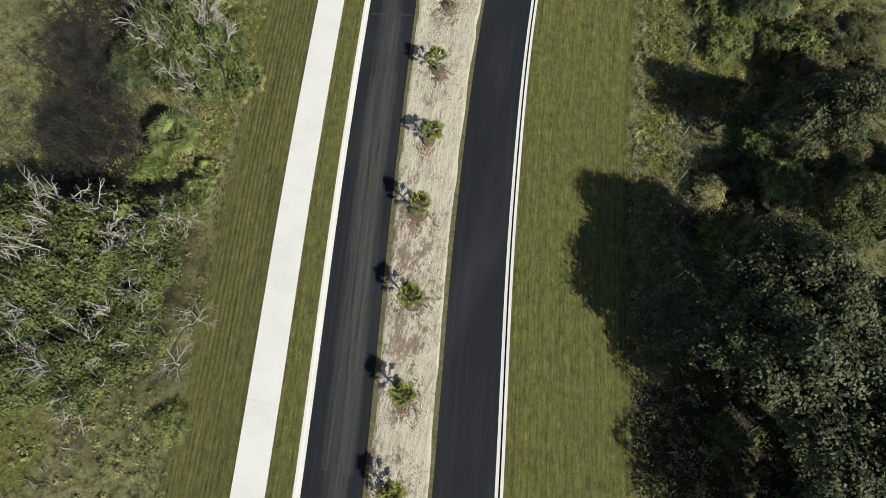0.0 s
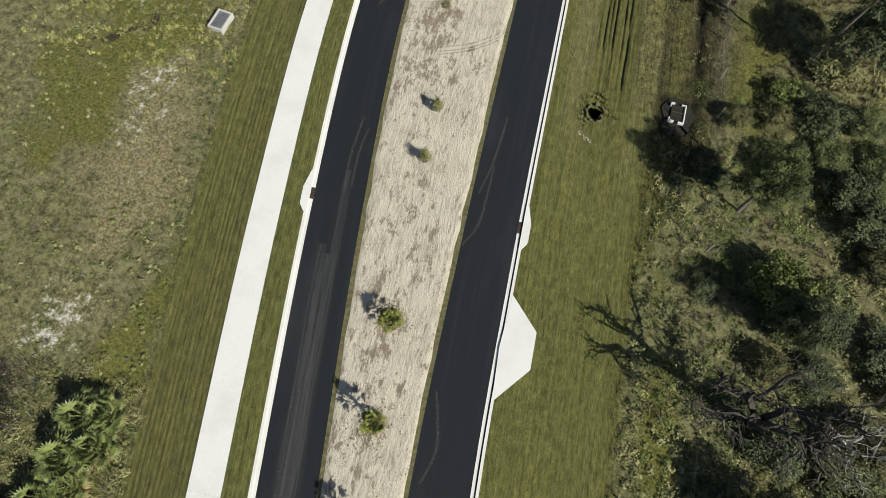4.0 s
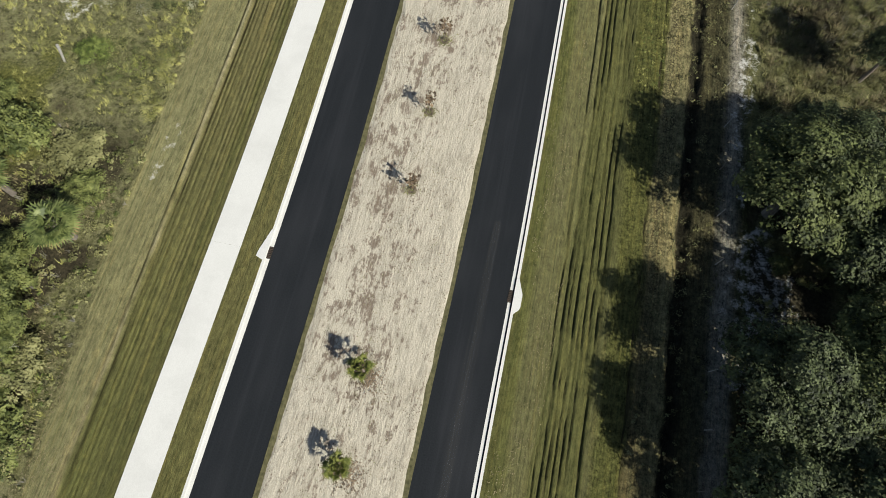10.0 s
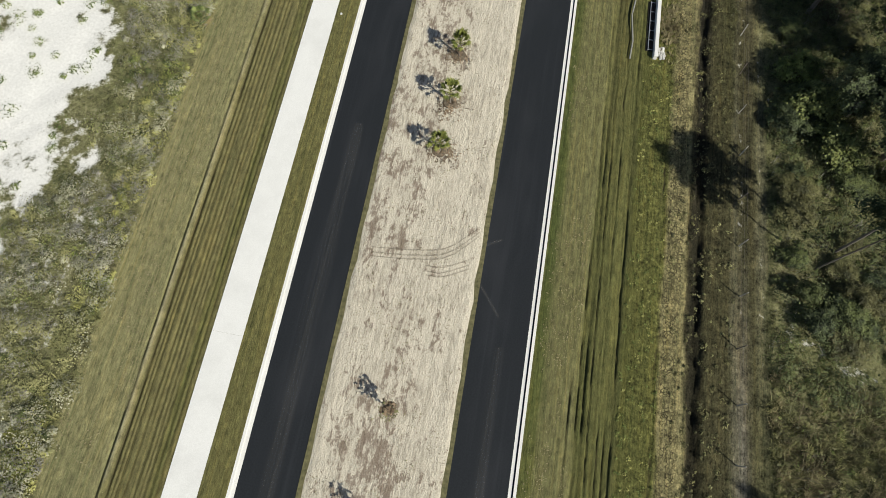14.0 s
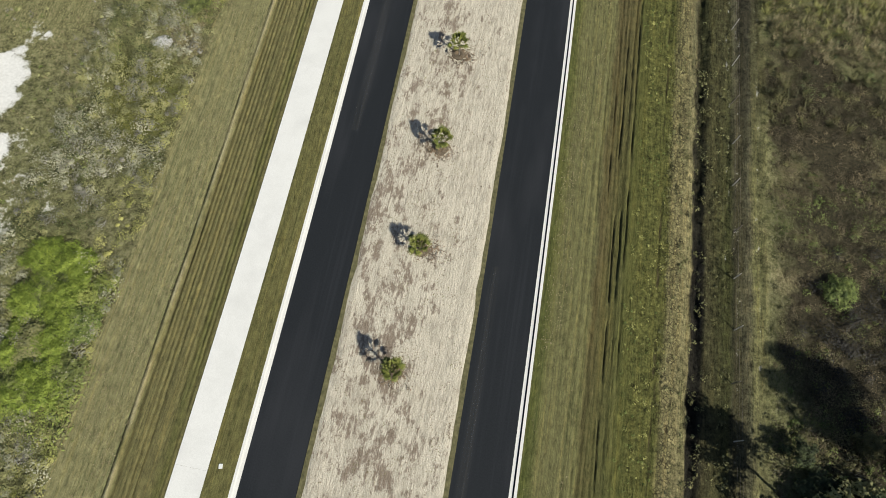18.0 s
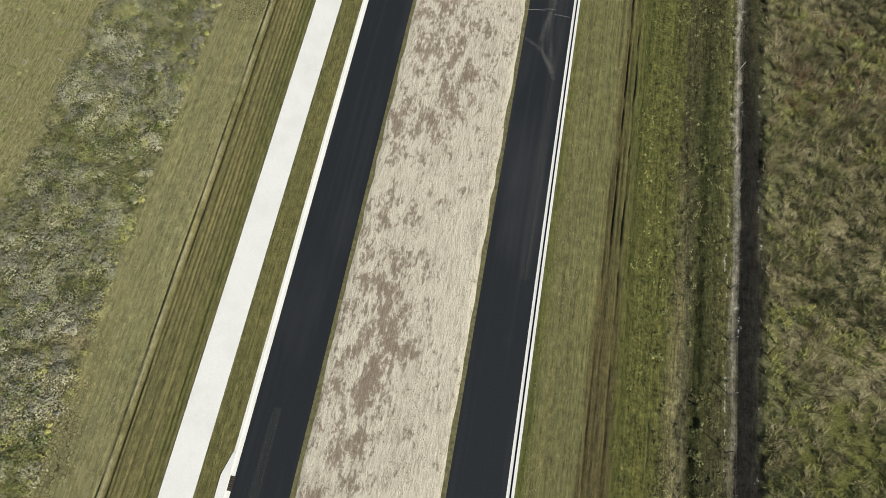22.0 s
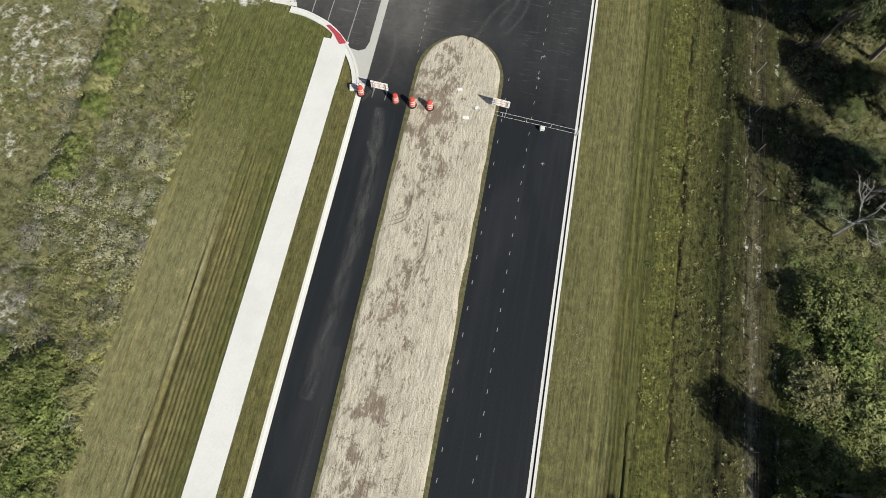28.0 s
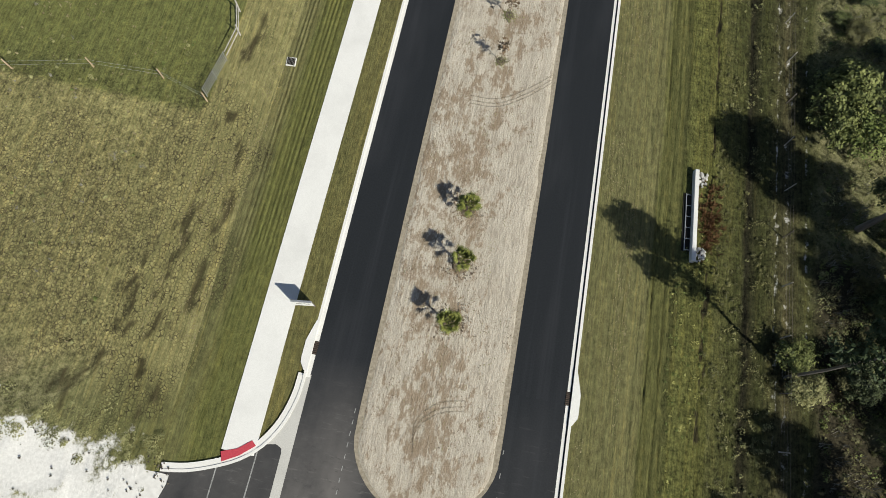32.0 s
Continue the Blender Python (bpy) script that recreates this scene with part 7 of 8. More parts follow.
drain_box(-24.4, 55.9, -8, 1.45, 2.1, 0.6, False, "precast concrete drain box with a steel mesh grate in rough grass")
drain_box(16.8, 56.4, -3, 1.35, 1.95, 0.35, True, "open drain box with white rim pieces in dark wet soil")
rag = lambda a: 1 + 0.16 * math.sin(5 * a + 1) + 0.10 * math.sin(11 * a)
tagged(slab("wet_soil", [(16.85 + 1.30 * rag(a) * math.copysign(abs(math.cos(a)) ** 0.6, math.cos(a)), 56.1 + 1.75 * rag(a + 2) * math.copysign(abs(math.sin(a)) ** 0.6, math.sin(a))) for a in np.linspace(0, 6.2, 48)], 0.03, VOID), "dark wet soil round the open drain box", "soil", kind="structure")
manhole = base("manhole", "ragged open drain hole in churned grass", "manhole")
g = np.random.default_rng(611)
bm = bmesh.new()
hole = [bm.verts.new((9.95 + 0.8 * q * math.cos(a), 54.8 + 0.8 * q * math.sin(a), 0.06)) for a, q in ((0.3, 0.66), (0.9, 0.58), (1.7, 0.52), (2.4, 0.80), (3.3, 0.62), (4.2, 0.60), (4.75, 0.95), (5.3, 0.62))]
bm.faces.new(hole)
bmesh.ops.solidify(bm, geom=bm.faces[:], thickness=0.2)
part("opening", bm, STALEWATER, manhole)
for k in range(9):
    a = k * 0.7 + g.uniform(0, 0.4)
    bm = bmesh.new()
    box(bm, (g.uniform(0.3, 0.55), g.uniform(0.14, 0.24), g.uniform(0.12, 0.22)), pose(9.95 + 0.78 * math.cos(a), 54.8 + 0.84 * math.sin(a), 0.0, g.uniform(-15, 15), g.uniform(-15, 15), math.degrees(a) + 90 + g.uniform(-25, 25)), 0.05)
    part("turf_sod", bm, SOD, manhole)
a, q = g.uniform(0, 6.283, 420), 0.75 + 1.2 * g.random(420)
x, y = 9.95 + q * np.cos(a), 55.0 + 1.35 * q * np.sin(a)
keep = fbm(np.hypot(x - 9.95, (y - 55) / 1.35) * 2.6, a * 0.4, 93) > 0.47
tufts("churned_grass", "churned dark green grass round the open drain", OLIVEBLADE, x[keep], y[keep], g.uniform(0.08, 0.2, int(keep.sum())), 9, 0.9, 0.03, 94)
x = g.uniform(8.8, 10.0, 50)
litter("pale_clods", "pale clods of sand in the grass", CLODLEAF, x, 52.5 - 0.45 * (x - 8.9) + 0.12 * g.normal(size=50), np.full(50, 0.03), 0.045, 95)
field_lid = base("field_drain", "small dark square drain grate in mown grass", "drain")
bm = bmesh.new()
box(bm, (0.85, 0.85, 0.1), pose(-29.4, 437.6, -0.06, 0, 0, 6), 0.02)
part("frame", bm, KERB, field_lid)
for k in range(6):
    bm = bmesh.new()
    box(bm, (0.09, 0.7, 0.03), pose(-29.7 + 0.12 * k, 437.6, 0.035, 0, 0, 6))
    part("grate_bar", bm, VOID, field_lid)


def headwall(xa, ya, xb, yb, trough):
    """A culvert headwall with a barred trough on the road side and rubble at its ends."""
    thing = base("culvert_headwall", "white concrete culvert headwall with a barred opening and rubble ends", "headwall", "headwalls")
    a, b = Vector((xa, ya, 0)), Vector((xb, yb, 0))
    d = b - a
    l, turn = d.length, math.degrees(math.atan2(d.y, d.x)) - 90
    m = Matrix.Translation((a + b) / 2 - Vector((0, 0, 0.4))) @ pose(0, 0, 0, 0, 0, turn)
    bm = bmesh.new()
    box(bm, (0.36, l, 0.85), m, 0.03)
    part("wall", bm, WALK, thing)
    s = -1 if (m.to_3x3() @ Vector((1, 0, 0))).x > 0 else 1
    t0 = l * 0.08
    bm = bmesh.new()
    box(bm, (0.66, trough, 0.40), m @ pose(s * 0.52, t0, 0))
    part("opening", bm, VOID, thing)
    bm = bmesh.new()
    box(bm, (0.07, trough, 0.08), m @ pose(s * 0.66, t0, 0.44), 0.01)
    part("rail", bm, STEEL, thing)
    for k in range(6):
        bm = bmesh.new()
        box(bm, (0.48, 0.05, 0.05), m @ pose(s * 0.42, t0 - trough / 2 + 0.1 + k * (trough - 0.2) / 5, 0.45))
        part("cross_bar", bm, STEEL, thing)
    g = np.random.default_rng(int(ya))
    for e in (-1, 1):
        for k in range(26):
            bm = bmesh.new()
            r = float(g.uniform(0.07, 0.17))
            bmesh.ops.create_icosphere(bm, subdivisions=1, radius=r, matrix=m @ pose(-s * float(g.uniform(0.2, 1.0)), e * (l / 2 - float(g.uniform(0.1, 1.4))), 0.42 + r * 0.3, float(g.uniform(0, 90)), 20, 0))
            for v in bm.verts:
                v.co += Vector(g.normal(size=3) * r * 0.2)
            part("rubble_stone", bm, RUBBLE, thing)
    return thing


headwall(11.6, 199.9, 11.7, 191.3, 5.6)
headwall(6.2, 435.0, 6.55, 427.0, 5.0)
g = np.random.default_rng(88)
for cx, cy in ((12.9, 195.4), (7.7, 430.8)):
    x, y = cx + g.normal(size=170) * 0.55, cy + g.normal(size=170) * 1.7
    tufts("dead_weeds", "russet and straw dead weeds behind the headwall", RUSSET if cx < 10 else TUSSOCK, x, y, g.uniform(0.15, 0.45, 170), 12, 0.8, 0.03, 5)
bm = bmesh.new()
tube(bm, [(10.1, 200.2, 0), (9.55, 198.0, 0.05), (9.3, 195.8, 0.05), (9.6, 192.8, 0.05), (9.5, 190.9, 0)], [0.075] * 5, 7)
tagged(part("erosion_sock", bm, SCRUBSOCK), "grey filter sock curved round the culvert", "erosion sock")


# ---------- wire fence along the trees ----------
def fence_x(y):
    return np.interp(y, [-80, 0, 27, 60, 100, 170, 197, 290, 316, 361, 379, 423, 500], [27, 21.3, 20.5, 20.3, 20.2, 19.7, 19.5, 16.5, 16.2, 15.3, 15.0, 14.0, 12.2])


fence = base("wire_fence", "old wire fence with thin leaning posts along the tree line", "fence")
g = np.random.default_rng(77)
for k, y in enumerate(np.arange(-48, 480, 4.2)):
    x = float(fence_x(y)) + float(g.normal()) * 0.08
    bm = bmesh.new()
    tube(bm, [(x, y, -0.2), (x + float(g.normal()) * 0.05, y + float(g.normal()) * 0.05, 1.35)], [0.05, 0.04], 5)
    part("post", bm, DEADWOOD if k % 3 else BARK, fence)
for z in (0.45, 0.85, 1.25):
    bm = bmesh.new()
    tube(bm, [(float(fence_x(y)), y, z + 0.03 * math.sin(y)) for y in np.arange(-48, 478, 4.2)], [0.005] * len(np.arange(-48, 478, 4.2)), 3, False)
    part("wire", bm, BARK, fence)


# ---------- barriers at the road end ----------
def ring_profile(bm, prof, x, y, sides=14):
    rings = [[bm.verts.new((x + r * math.cos(6.2832 * k / sides), y + r * math.sin(6.2832 * k / sides), z)) for k in range(sides)] for r, z in prof]
    for a, b in zip(rings, rings[1:]):
        for k in range(sides):
            bm.faces.new((a[k], a[(k + 1) % sides], b[(k + 1) % sides], b[k]))
    bm.faces.new(rings[-1])


def barrel(x, y, z):
    thing = base("traffic_barrel", "orange traffic barrel with white bands on a black base", "traffic barrel", "traffic barrels")
    bm = bmesh.new()
    ring_profile(bm, [(0.40, z), (0.40, z + 0.06), (0.33, z + 0.09)], x, y)
    part("rubber_base", bm, RUBBER, thing)
    bm = bmesh.new()
    ring_profile(bm, [(0.29, z + 0.05), (0.285, z + 0.28), (0.265, z + 0.29), (0.26, z + 0.56), (0.245, z + 0.57), (0.24, z + 0.82), (0.215, z + 0.83), (0.205, z + 1.0), (0.12, z + 1.04)], x, y)
    part("drum", bm, ORANGE, thing)
    for r, za, zb in ((0.289, 0.14, 0.26), (0.268, 0.40, 0.52), (0.248, 0.66, 0.78)):
        bm = bmesh.new()
        ring_profile(bm, [(r, z + za), (r - 0.006, z + zb)], x, y)
        part("white_band", bm, WHITE, thing)
    bm = bmesh.new()
    tube(bm, [(x - 0.09, y, z + 1.03), (x - 0.05, y, z + 1.1), (x + 0.05, y, z + 1.1), (x + 0.09, y, z + 1.03)], [0.015] * 4, 5)
    part("handle", bm, ORANGE, thing)
    return thing


for bx, by, bz in ((-20.1, 378.5, 0.12), (-16.95, 378.45, 0.0), (-15.4, 378.35, 0.08), (-13.85, 378.4, 0.1)):
    barrel(bx, by, bz)


def barricade(x, y, z, turn, w=1.55):
    thing = base("road_barricade", "white and orange striped three-board road barricade", "barricade", "barricades")
    m = pose(x, y, z, 0, 0, turn)
    for sx in (-w * 0.38, w * 0.38):
        bm = bmesh.new()
        tube(bm, [m @ Vector((sx, 0, 0.05)), m @ Vector((sx, 0, 1.45))], [0.03, 0.03], 4)
        part("upright", bm, STEEL, thing)
        bm = bmesh.new()
        box(bm, (0.06, 1.3, 0.06), m @ pose(sx, 0, 0))
        part("foot", bm, STEEL, thing)
    for zz in (0.62, 0.98, 1.34):
        bm = bmesh.new()
        box(bm, (w, 0.045, 0.21), m @ pose(0, 0, zz, -16), 0.008)
        board = part("board", bm, WHITE, thing)
        for k in range(3):
            bm = bmesh.new()
            q = [(-0.13, -0.024, 0.01), (0.02, -0.024, 0.01), (0.13, -0.024, 0.20), (-0.02, -0.024, 0.20)]
            off = -w * 0.3 + k * w * 0.3
            vs = [bm.verts.new(m @ pose(0, 0, zz, -16) @ Vector((px + off, py, pz))) for px, py, pz in q]
            bm.faces.new(vs)
            part("stripe", bm, FADEDORANGE, board)
    return thing


barricade(-18.5, 379.0, 0.0, -2)
barricade(-7.75, 379.6, 0.0, -4)

gate = base("swing_gate", "long white pipe gate lowered across the closed carriageway", "gate")
for z0 in (0.35, 0.95):
    bm = bmesh.new()
    tube(bm, [(-0.9, 378.5, z0), (-6.5, 378.75, z0), (-11.8, 378.95, z0)], [0.014] * 3, 6)
    part("rail", bm, WHITEMETAL, gate)
for k in range(6):
    bm = bmesh.new()
    f = k / 5
    tube(bm, [(-0.95 - 10.8 * f, 378.5 + 0.44 * f, 0.35), (-0.95 - 10.8 * f, 378.5 + 0.44 * f, 0.95)], [0.022] * 2, 5)
    part("upright", bm, WHITEMETAL, gate)
bm = bmesh.new()
tube(bm, [(-0.75, 378.5, 0), (-0.75, 378.5, 1.25)], [0.07, 0.07], 8)
part("hinge_post", bm, WHITEMETAL, gate)
bm = bmesh.new()
box(bm, (0.42, 0.34, 0.42), pose(-3.8, 378.45, 0.0, 0, 0, 12), 0.04)
part("counterweight", bm, WALK, gate)
for bx, by, tn, w in ((-11.6, 380.8, 20, 0.45), (-10.55, 378.1, 5, 0.55), (-9.75, 379.3, 30, 0.4)):
    bm = bmesh.new()
    box(bm, (w, 0.3, 0.06), pose(bx, by, 0.13, 4, 3, tn), 0.01)
    tagged(part("white_board", bm, WHITE), "small white board lying on the sand", "board", "white boards")
bm = bmesh.new()
box(bm, (0.7, 0.6, 0.35), pose(-20.9, 378.9, -0.02, 0, 0, 15), 0.05)
tagged(part("concrete_block", bm, KERB), "broken pale concrete block by the kerb", "concrete block")

# ---------- sign board on the verge ----------
sign = base("sign_board", "white roadside sign board on two posts, seen edge on", "sign")
sm = pose(-22.25, 417.1, 0.0, 0, 0, 8)
for sx in (-0.68, 0.68):
    bm = bmesh.new()
    box(bm, (0.09, 0.09, 2.0), sm @ pose(sx, 0, 0))
    part("post", bm, BARK, sign)
bm = bmesh.new()
box(bm, (1.5, 0.04, 1.35), sm @ pose(0, -0.07, 0.6), 0.01)
panel = part("panel", bm, WHITE, sign)
bm = bmesh.new()
box(bm, (1.0, 0.006, 0.1), sm @ pose(0, -0.094, 1.2))
part("text_bar", bm, RUBBER, panel)
bm = bmesh.new()
box(bm, (1.54, 0.16, 0.05), sm @ pose(0, -0.06, 1.96), 0.01)
part("cap", bm, STEEL, sign)

# ---------- field fence and farm gate ----------
ff = base("field_fence", "low post fence across the brown field", "fence")
for x, y in ((-52.2, 431.6), (-45.6, 433.3), (-39.5, 433.6), (-58.5, 430.6), (-35.2, 432.3)):
    bm = bmesh.new()
    tube(bm, [(x, y, -0.2), (x, y, 1.3)], [0.07, 0.06], 7)
    part("post", bm, TIMBER, ff)
for z in (0.5, 1.0):
    bm = bmesh.new()
    tube(bm, [(-58.5, 430.6, z), (-52.2, 431.6, z), (-45.6, 433.3, z), (-39.5, 433.6, z), (-35.2, 432.3, z)], [0.008] * 5, 3, False)
    part("wire", bm, STEEL, ff)
fg = base("farm_gate", "grey tubular steel farm gate standing open", "gate")
for z in (0.25, 0.5, 0.75, 1.0, 1.25):
    bm = bmesh.new()
    tube(bm, [(-35.3, 432.7, z), (-34.75, 436.4, z)], [0.025, 0.025], 6)
    part("rail", bm, STEEL, fg)
for x, y in ((-35.3, 432.7), (-35.03, 434.5), (-34.75, 436.4)):
    bm = bmesh.new()
    tube(bm, [(x, y, 0.0), (x, y, 1.3)], [0.035, 0.035], 6)
    part("upright", bm, STEEL, fg)
fg2 = base("fence_panel", "leaning grey timber fence rails by the farm gate", "fence")
for (xa, ya), (xb, yb) in (((-34.75, 436.6), (-34.5, 439.2)), ((-34.5, 439.2), (-35.3, 441.6))):
    for z in (0.5, 1.05):
        bm = bmesh.new()
        tube(bm, [(xa, ya, z), (xb, yb, z)], [0.045, 0.045], 5)
        part("rail", bm, DEADWOOD, fg2)
    bm = bmesh.new()
    tube(bm, [(xb, yb, -0.2), (xb, yb, 1.35)], [0.07, 0.07], 6)
    part("post", bm, DEADWOOD, fg2)

# ---------- loose things ----------
for k in range(4):
    bm = bmesh.new()
    box(bm, (1.0, 0.16, 0.05), pose(-42.6, 406.0 + 0.24 * k, 0.02, 0, 2, 4 * k - 6), 0.01)
    tagged(part("white_plank", bm, WHITE), "white plank lying on dry grass", "plank", "white planks")
bm = bmesh.new()
tube(bm, [(-37.3, 126.9, 0.18), (-36.6, 126.2, 0.22), (-35.9, 125.4, 0.15)], [0.14, 0.12, 0.09], 7)
tagged(part("fallen_log", bm, DEADWOOD), "pale weathered fallen log in green scrub", "log")
for x, y, s in ((-14.75, 81.6, 0.3), (-14.69, 80.5, 0.34), (-16.96, 203.5, 0.28), (-17.0, 190.3, 0.18), (-20.58, 326.3, 0.3)):
    bm = bmesh.new()
    box(bm, (s, s * 1.2, 0.06), pose(x, y, 0.075, 0, 0, 12), 0.02)
    tagged(part("utility_lid", bm, WALK), "small pale utility box lid in the grass strip", "utility lid", "utility lids")
bm = bmesh.new()
bmesh.ops.create_icosphere(bm, subdivisions=3, radius=1.0, matrix=Matrix.Translation((-34.0, 237.4, -0.25)) @ Matrix.Diagonal((0.95, 0.95, 0.6, 1)))
for v in bm.verts:
    v.co += Vector((v.co.x + 34.0, v.co.y - 237.4, 0)) * 0.35 * (noise.noise(v.co * 1.7) - 0.1) + Vector((0, 0, 0.12 * noise.noise(v.co * 3.1)))
tagged(part("rubble_mound", bm, RUBBLE), "small pale rubble mound in grey scrub", "mound")

# ---------- set-out marks on the asphalt ----------
marks = base("setting_out_marks", "faded white setting-out dashes along the turning lane", "road marking", kind="structure")
dash = mesh_of("dash", [(-0.028, -0.17, 0), (0.028, -0.17, 0), (0.028, 0.17, 0), (-0.028, 0.17, 0)], [(0, 1, 2, 3)], CHALK)
for xs_, y0, y1, st in ((lambda y: float(med_r(y)) + 0.42, 327.0, 384.0, 2.15), (lambda y: float(med_r(y)) + 3.0, 333.0, 410.0, 1.6), (lambda y: -16.2 - 0.02 * (float(y) - 386.5), 384.0, 411.0, 0.8)):
    for k, y in enumerate(np.arange(y0, y1, st)):
        o = add_mesh("dash", dash, marks)
        xx = xs_(y) if xs_(380) < -10 or y < 386 else -5.0 - 0.026 * (float(y) - 387.0)
        o.matrix_basis = pose(xx, float(y), 0.006, 0, 0, -2)
for x, y in ((-4.3, 345.4), (-4.9, 383.6), (-4.75, 386.0), (-16.5, 388.6), (-3.2, 375.2)):
    for tn in (0, 90):
        o = add_mesh("cross_mark", dash, marks)
        o.matrix_basis = pose(x, y, 0.007 + tn * 1e-5, 0, 0, tn)


# ---------- dust and tyre scuffs on the asphalt ----------
def scuff_mat(name, tone, strength, scale, grain=(0.8, 0.35, 1)):
    m, nt, b = mat(name, 0.95, 0.1)
    sep = nt.nodes.new("ShaderNodeSeparateXYZ")
    nt.links.new(coords(nt, "UV"), sep.inputs[0])
    n = noise_tex(nt, coords(nt, "UV", grain), scale, 6, 0.75)
    rim = ramp(nt, calc(nt, "ABSOLUTE", sep.outputs[0]), [(0.3, (1, 1, 1)), (1.0, (0, 0, 0))])
    a = calc(nt, "MULTIPLY", calc(nt, "MULTIPLY", rim, strength), ramp(nt, n, [(0.40, (0, 0, 0)), (0.62, (1, 1, 1))]))
    b.inputs["Base Color"].default_value = (*tone, 1)
    nt.links.new(a, b.inputs["Alpha"])
    return m


SCUFF = scuff_mat("pale_tyre_dust", (0.19, 0.182, 0.17), 0.26, 3.0)
FILM = scuff_mat("thin_road_dust", (0.15, 0.146, 0.14), 0.28, 2.0, (1.6, 0.05, 1))
BROAD = scuff_mat("broad_pale_dust", (0.16, 0.156, 0.15), 0.34, 2.0, (0.5, 0.15, 1))
HAZE = scuff_mat("faint_road_dust", (0.13, 0.128, 0.122), 0.20, 2.0, (1.2, 0.04, 1))


def scuff(name, label, pts, width, material, z):
    line = smooth_line(pts, 8)
    verts, uv, run = [], [], 0.0
    for i, p in enumerate(line):
        d = (line[min(i + 1, len(line) - 1)] - line[max(i - 1, 0)]).normalized()
        s = Vector((-d.y, d.x, 0))
        run += (p - line[i - 1]).length if i else 0
        fade = math.sin(math.pi * min(1, max(0.02, i / (len(line) - 1)))) ** 0.4 * 0.4 + 0.6
        for k in (-1, 0, 1):
            q = p + s * k * width * 0.5 * fade
            verts.append((q.x, q.y, z))
            uv.append((k, run))
    faces = [(3 * i + k, 3 * i + k + 1, 3 * i + k + 4, 3 * i + k + 3) for i in range(len(line) - 1) for k in (0, 1)]
    return tagged(add_mesh(name, mesh_of(name, verts, faces, material, uv)), label, "tyre mark", kind="structure")


RUTLINE = scuff_mat("pressed_sand", (0.20, 0.165, 0.115), 0.75, 2.5, (0.5, 0.9, 1))
ARCS = [[(-0.9, 171.3), (-3.1, 169.1), (-5.6, 168.4), (-9.0, 168.0)], [(-1.3, 168.4), (-3.2, 167.4), (-4.5, 167.3)], [(-1.9, 201.4), (-3.4, 200.9), (-5.0, 200.6)], [(-1.5, 199.7), (-3.5, 199.3), (-5.1, 199.2)],
        [(-13.4, 370.2), (-13.5, 367.8), (-14.8, 366.8)], [(-11.5, 367.3), (-11.4, 364.6), (-12.3, 363.1)], [(-9.0, 341.1), (-11.0, 338.6), (-12.9, 338.2)], [(-12.9, 314.1), (-10.2, 311.8), (-7.3, 312.0), (-5.2, 313.7)],
        [(-6.9, 440.5), (-8.9, 438.6), (-11.1, 437.2), (-13.5, 437.0)], [(-11.9, 408.2), (-12.1, 409.9), (-10.8, 411.4), (-8.9, 412.0)], [(-4.6, 57.3), (-1.8, 58.5), (0.4, 60.2)]]
for k, pts in enumerate(ARCS):
    for d in (0.0, 0.32, 0.75):
        scuff("wheel_track", "curved wheel track pressed into the sand", [(x - 0.15 * d, y + d) for x, y in pts], 0.17, RUTLINE, 0.168 + 0.0004 * k)
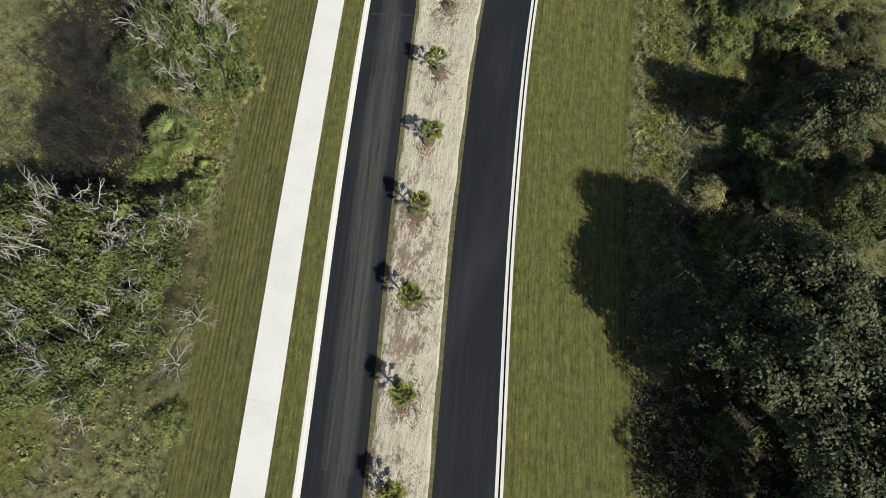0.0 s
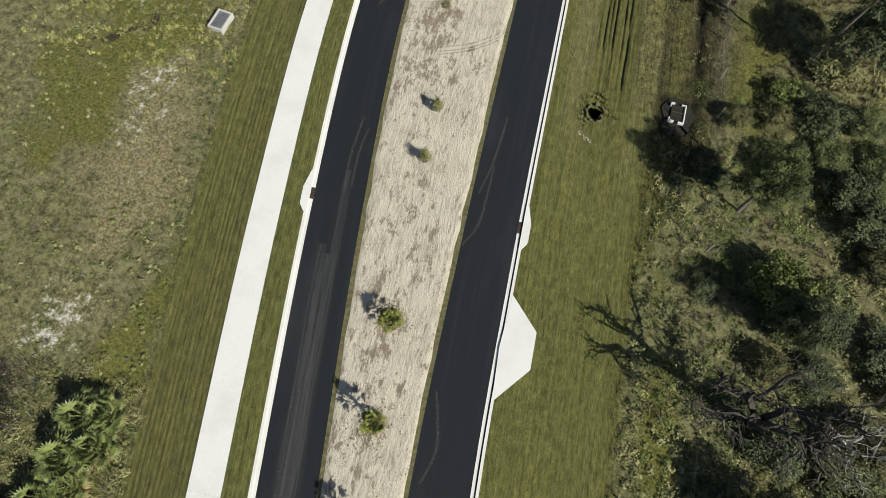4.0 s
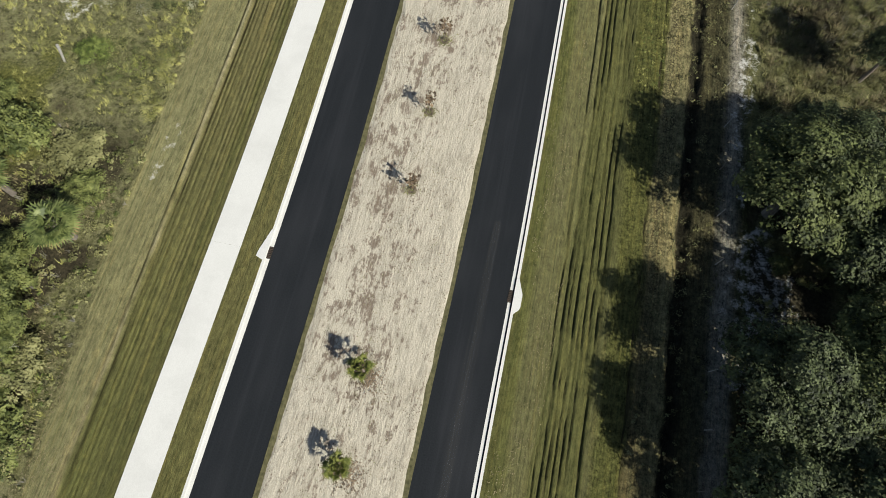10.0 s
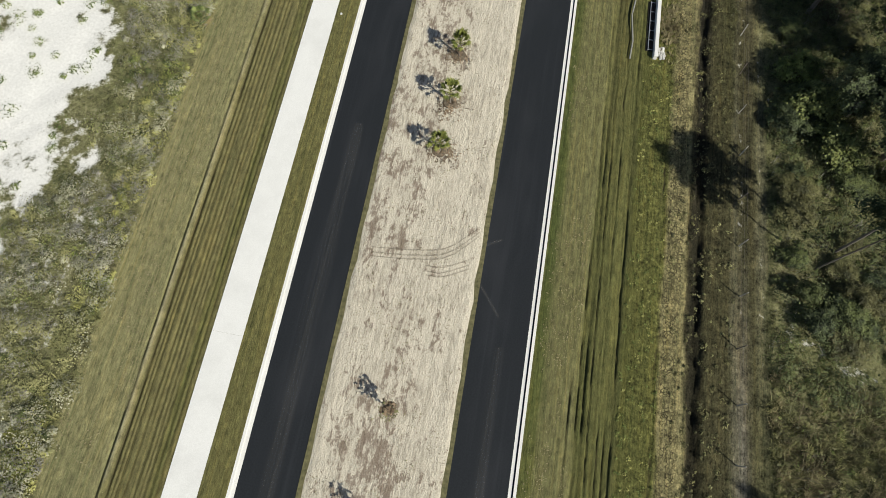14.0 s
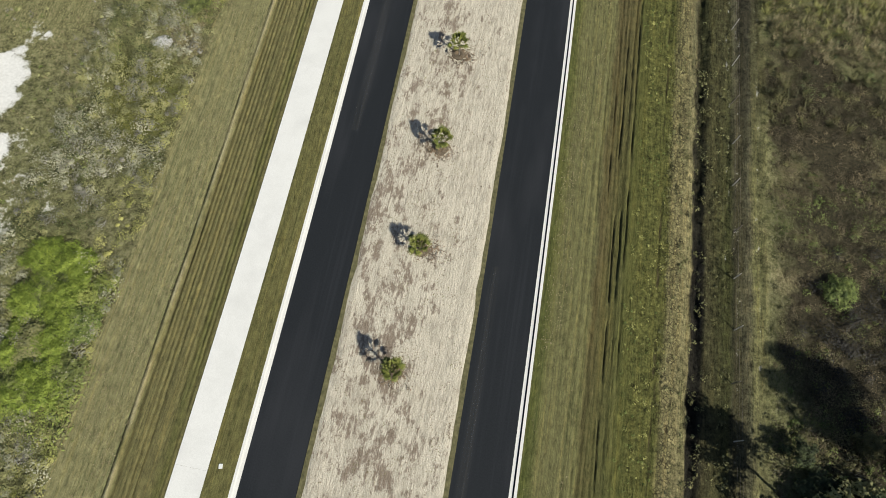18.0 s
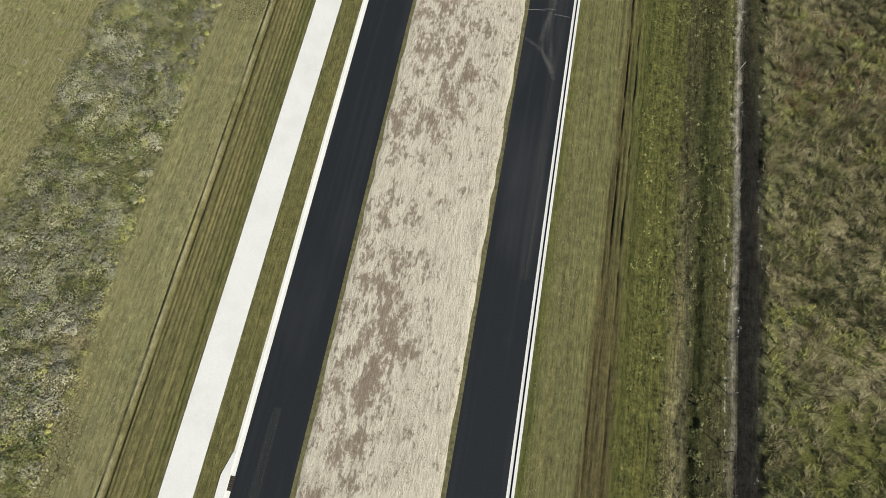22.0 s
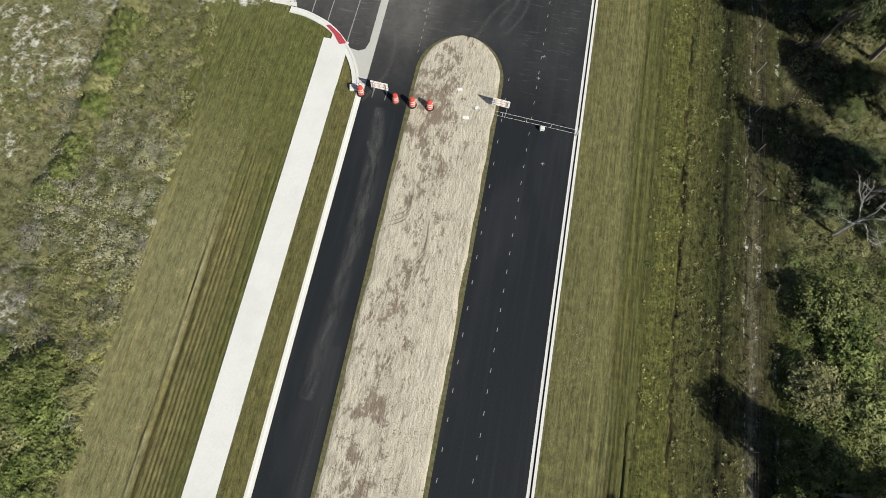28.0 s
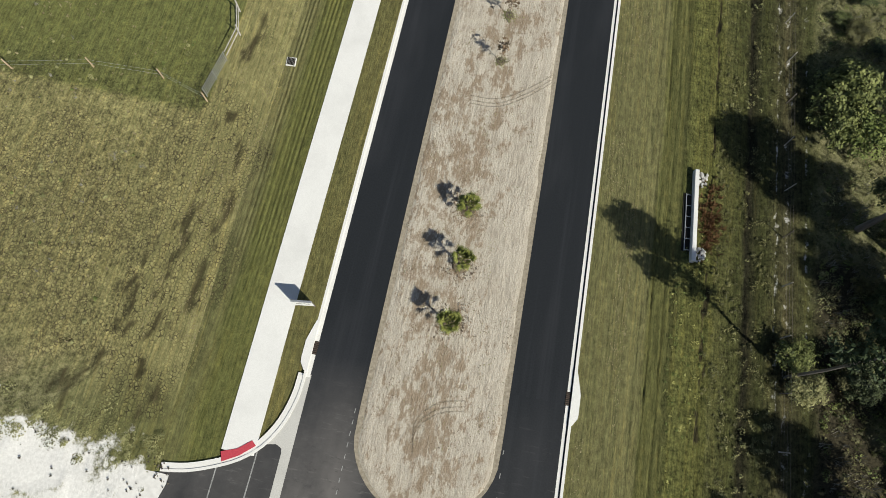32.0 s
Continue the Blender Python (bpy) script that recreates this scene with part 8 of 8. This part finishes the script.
TYRE = [[(-7.6, 16.4), (-5.6, 16.9), (-3.9, 17.2)], [(-11.3, 69), (-10.1, 68.1), (-9, 67.5)], [(-12.4, 63.3), (-11.5, 65.2), (-9.1, 67.5)], [(-11.3, 61.4), (-10.5, 63.5), (-8.8, 66.2)],
        [(1.8, 45), (2.4, 48.2), (2.7, 52.6)], [(-8.9, 42.5), (-9.3, 46.1), (-9.2, 49.7)], [(-8.4, 43), (-8.7, 46.3), (-8.5, 48.7)],
        [(-2.8, 317.7), (-0.7, 311.6), (-1.2, 304.3), (-1.7, 299.7), (-0.3, 296.8)], [(-3.2, 299.9), (-1.5, 298.7), (0.1, 295.9)],
        [(1.4, 40.2), (2.4, 42.6), (2.5, 47.8)], [(2.5, 22.5), (3.1, 25.1), (2.2, 28.8)], [(-19.9, 377.8), (-18.3, 381.8), (-18.6, 385.5)],
        [(-17.2, 365.3), (-17.3, 371.5), (-18.4, 374.1)], [(-11.3, 386.7), (-10.2, 389.7), (-8.5, 392.9), (-9.5, 395.1)], [(-18.7, 386.2), (-14.9, 386.9)], [(-8.6, 387.6), (-7.2, 391.0), (-7.6, 395.0), (-9.6, 397.6), (-12.0, 397.4)], [(-9.4, 388.4), (-8.2, 391.4), (-8.6, 394.6), (-10.2, 396.6)],
        [(-0.3, 167.5), (1.6, 165.1)], [(-1.4, 170), (0.9, 171.4)]]
for k, pts in enumerate(TYRE):
    scuff("tyre_mark", "faint pale curved tyre mark on black asphalt", pts, 0.5 if pts[0][1] > 290 else 0.28, SCUFF, 0.0050 + 0.0002 * k)
scuff("dust_streak", "broad pale dust streak on the turning lane", [(-1.1, 310.3), (-2.5, 319.3), (-3.1, 325), (-3.1, 334.6), (-2.7, 339.6)], 1.9, BROAD, 0.009)
scuff("dust_streak", "broad pale dust streak by the barrier", [(-17.6, 352.0), (-17.3, 362.0), (-17.4, 371.0), (-18.2, 377.5)], 1.8, BROAD, 0.0092)
scuff("dust_streak", "pale dust fan at the median edge", [(-2.9, 318.0), (-1.2, 309.0), (-1.3, 301.0), (-0.2, 296.5)], 1.2, BROAD, 0.0094)
g = np.random.default_rng(611)
for k in range(9):
    y0, l, u = float(g.uniform(-50, 12)), float(g.uniform(24, 48)), float(g.uniform(0.8, 3.0))
    pts = [(float(line_l(y0 + l * f)) + u + float(g.normal()) * 0.04, y0 + l * f) for f in (0, 0.3, 0.65, 1)]
    scuff("dust_streak", "long pale dust streak along the lane", pts, float(g.uniform(0.9, 1.8)), FILM, 0.0095 + 0.0002 * k)
for k in range(7):
    y0, l = float(g.uniform(60, 350)), float(g.uniform(15, 45))
    a, u = (line_l, float(g.uniform(0.7, 3.5))) if k % 2 else (line_r, -float(g.uniform(0.7, 3.5)))
    pts = [(float(a(y0 + l * f)) + u, y0 + l * f) for f in (0, 0.35, 0.7, 1)]
    scuff("dust_streak", "faint pale dust streak along the lane", pts, float(g.uniform(0.8, 1.6)), HAZE, 0.013 + 0.0002 * k)
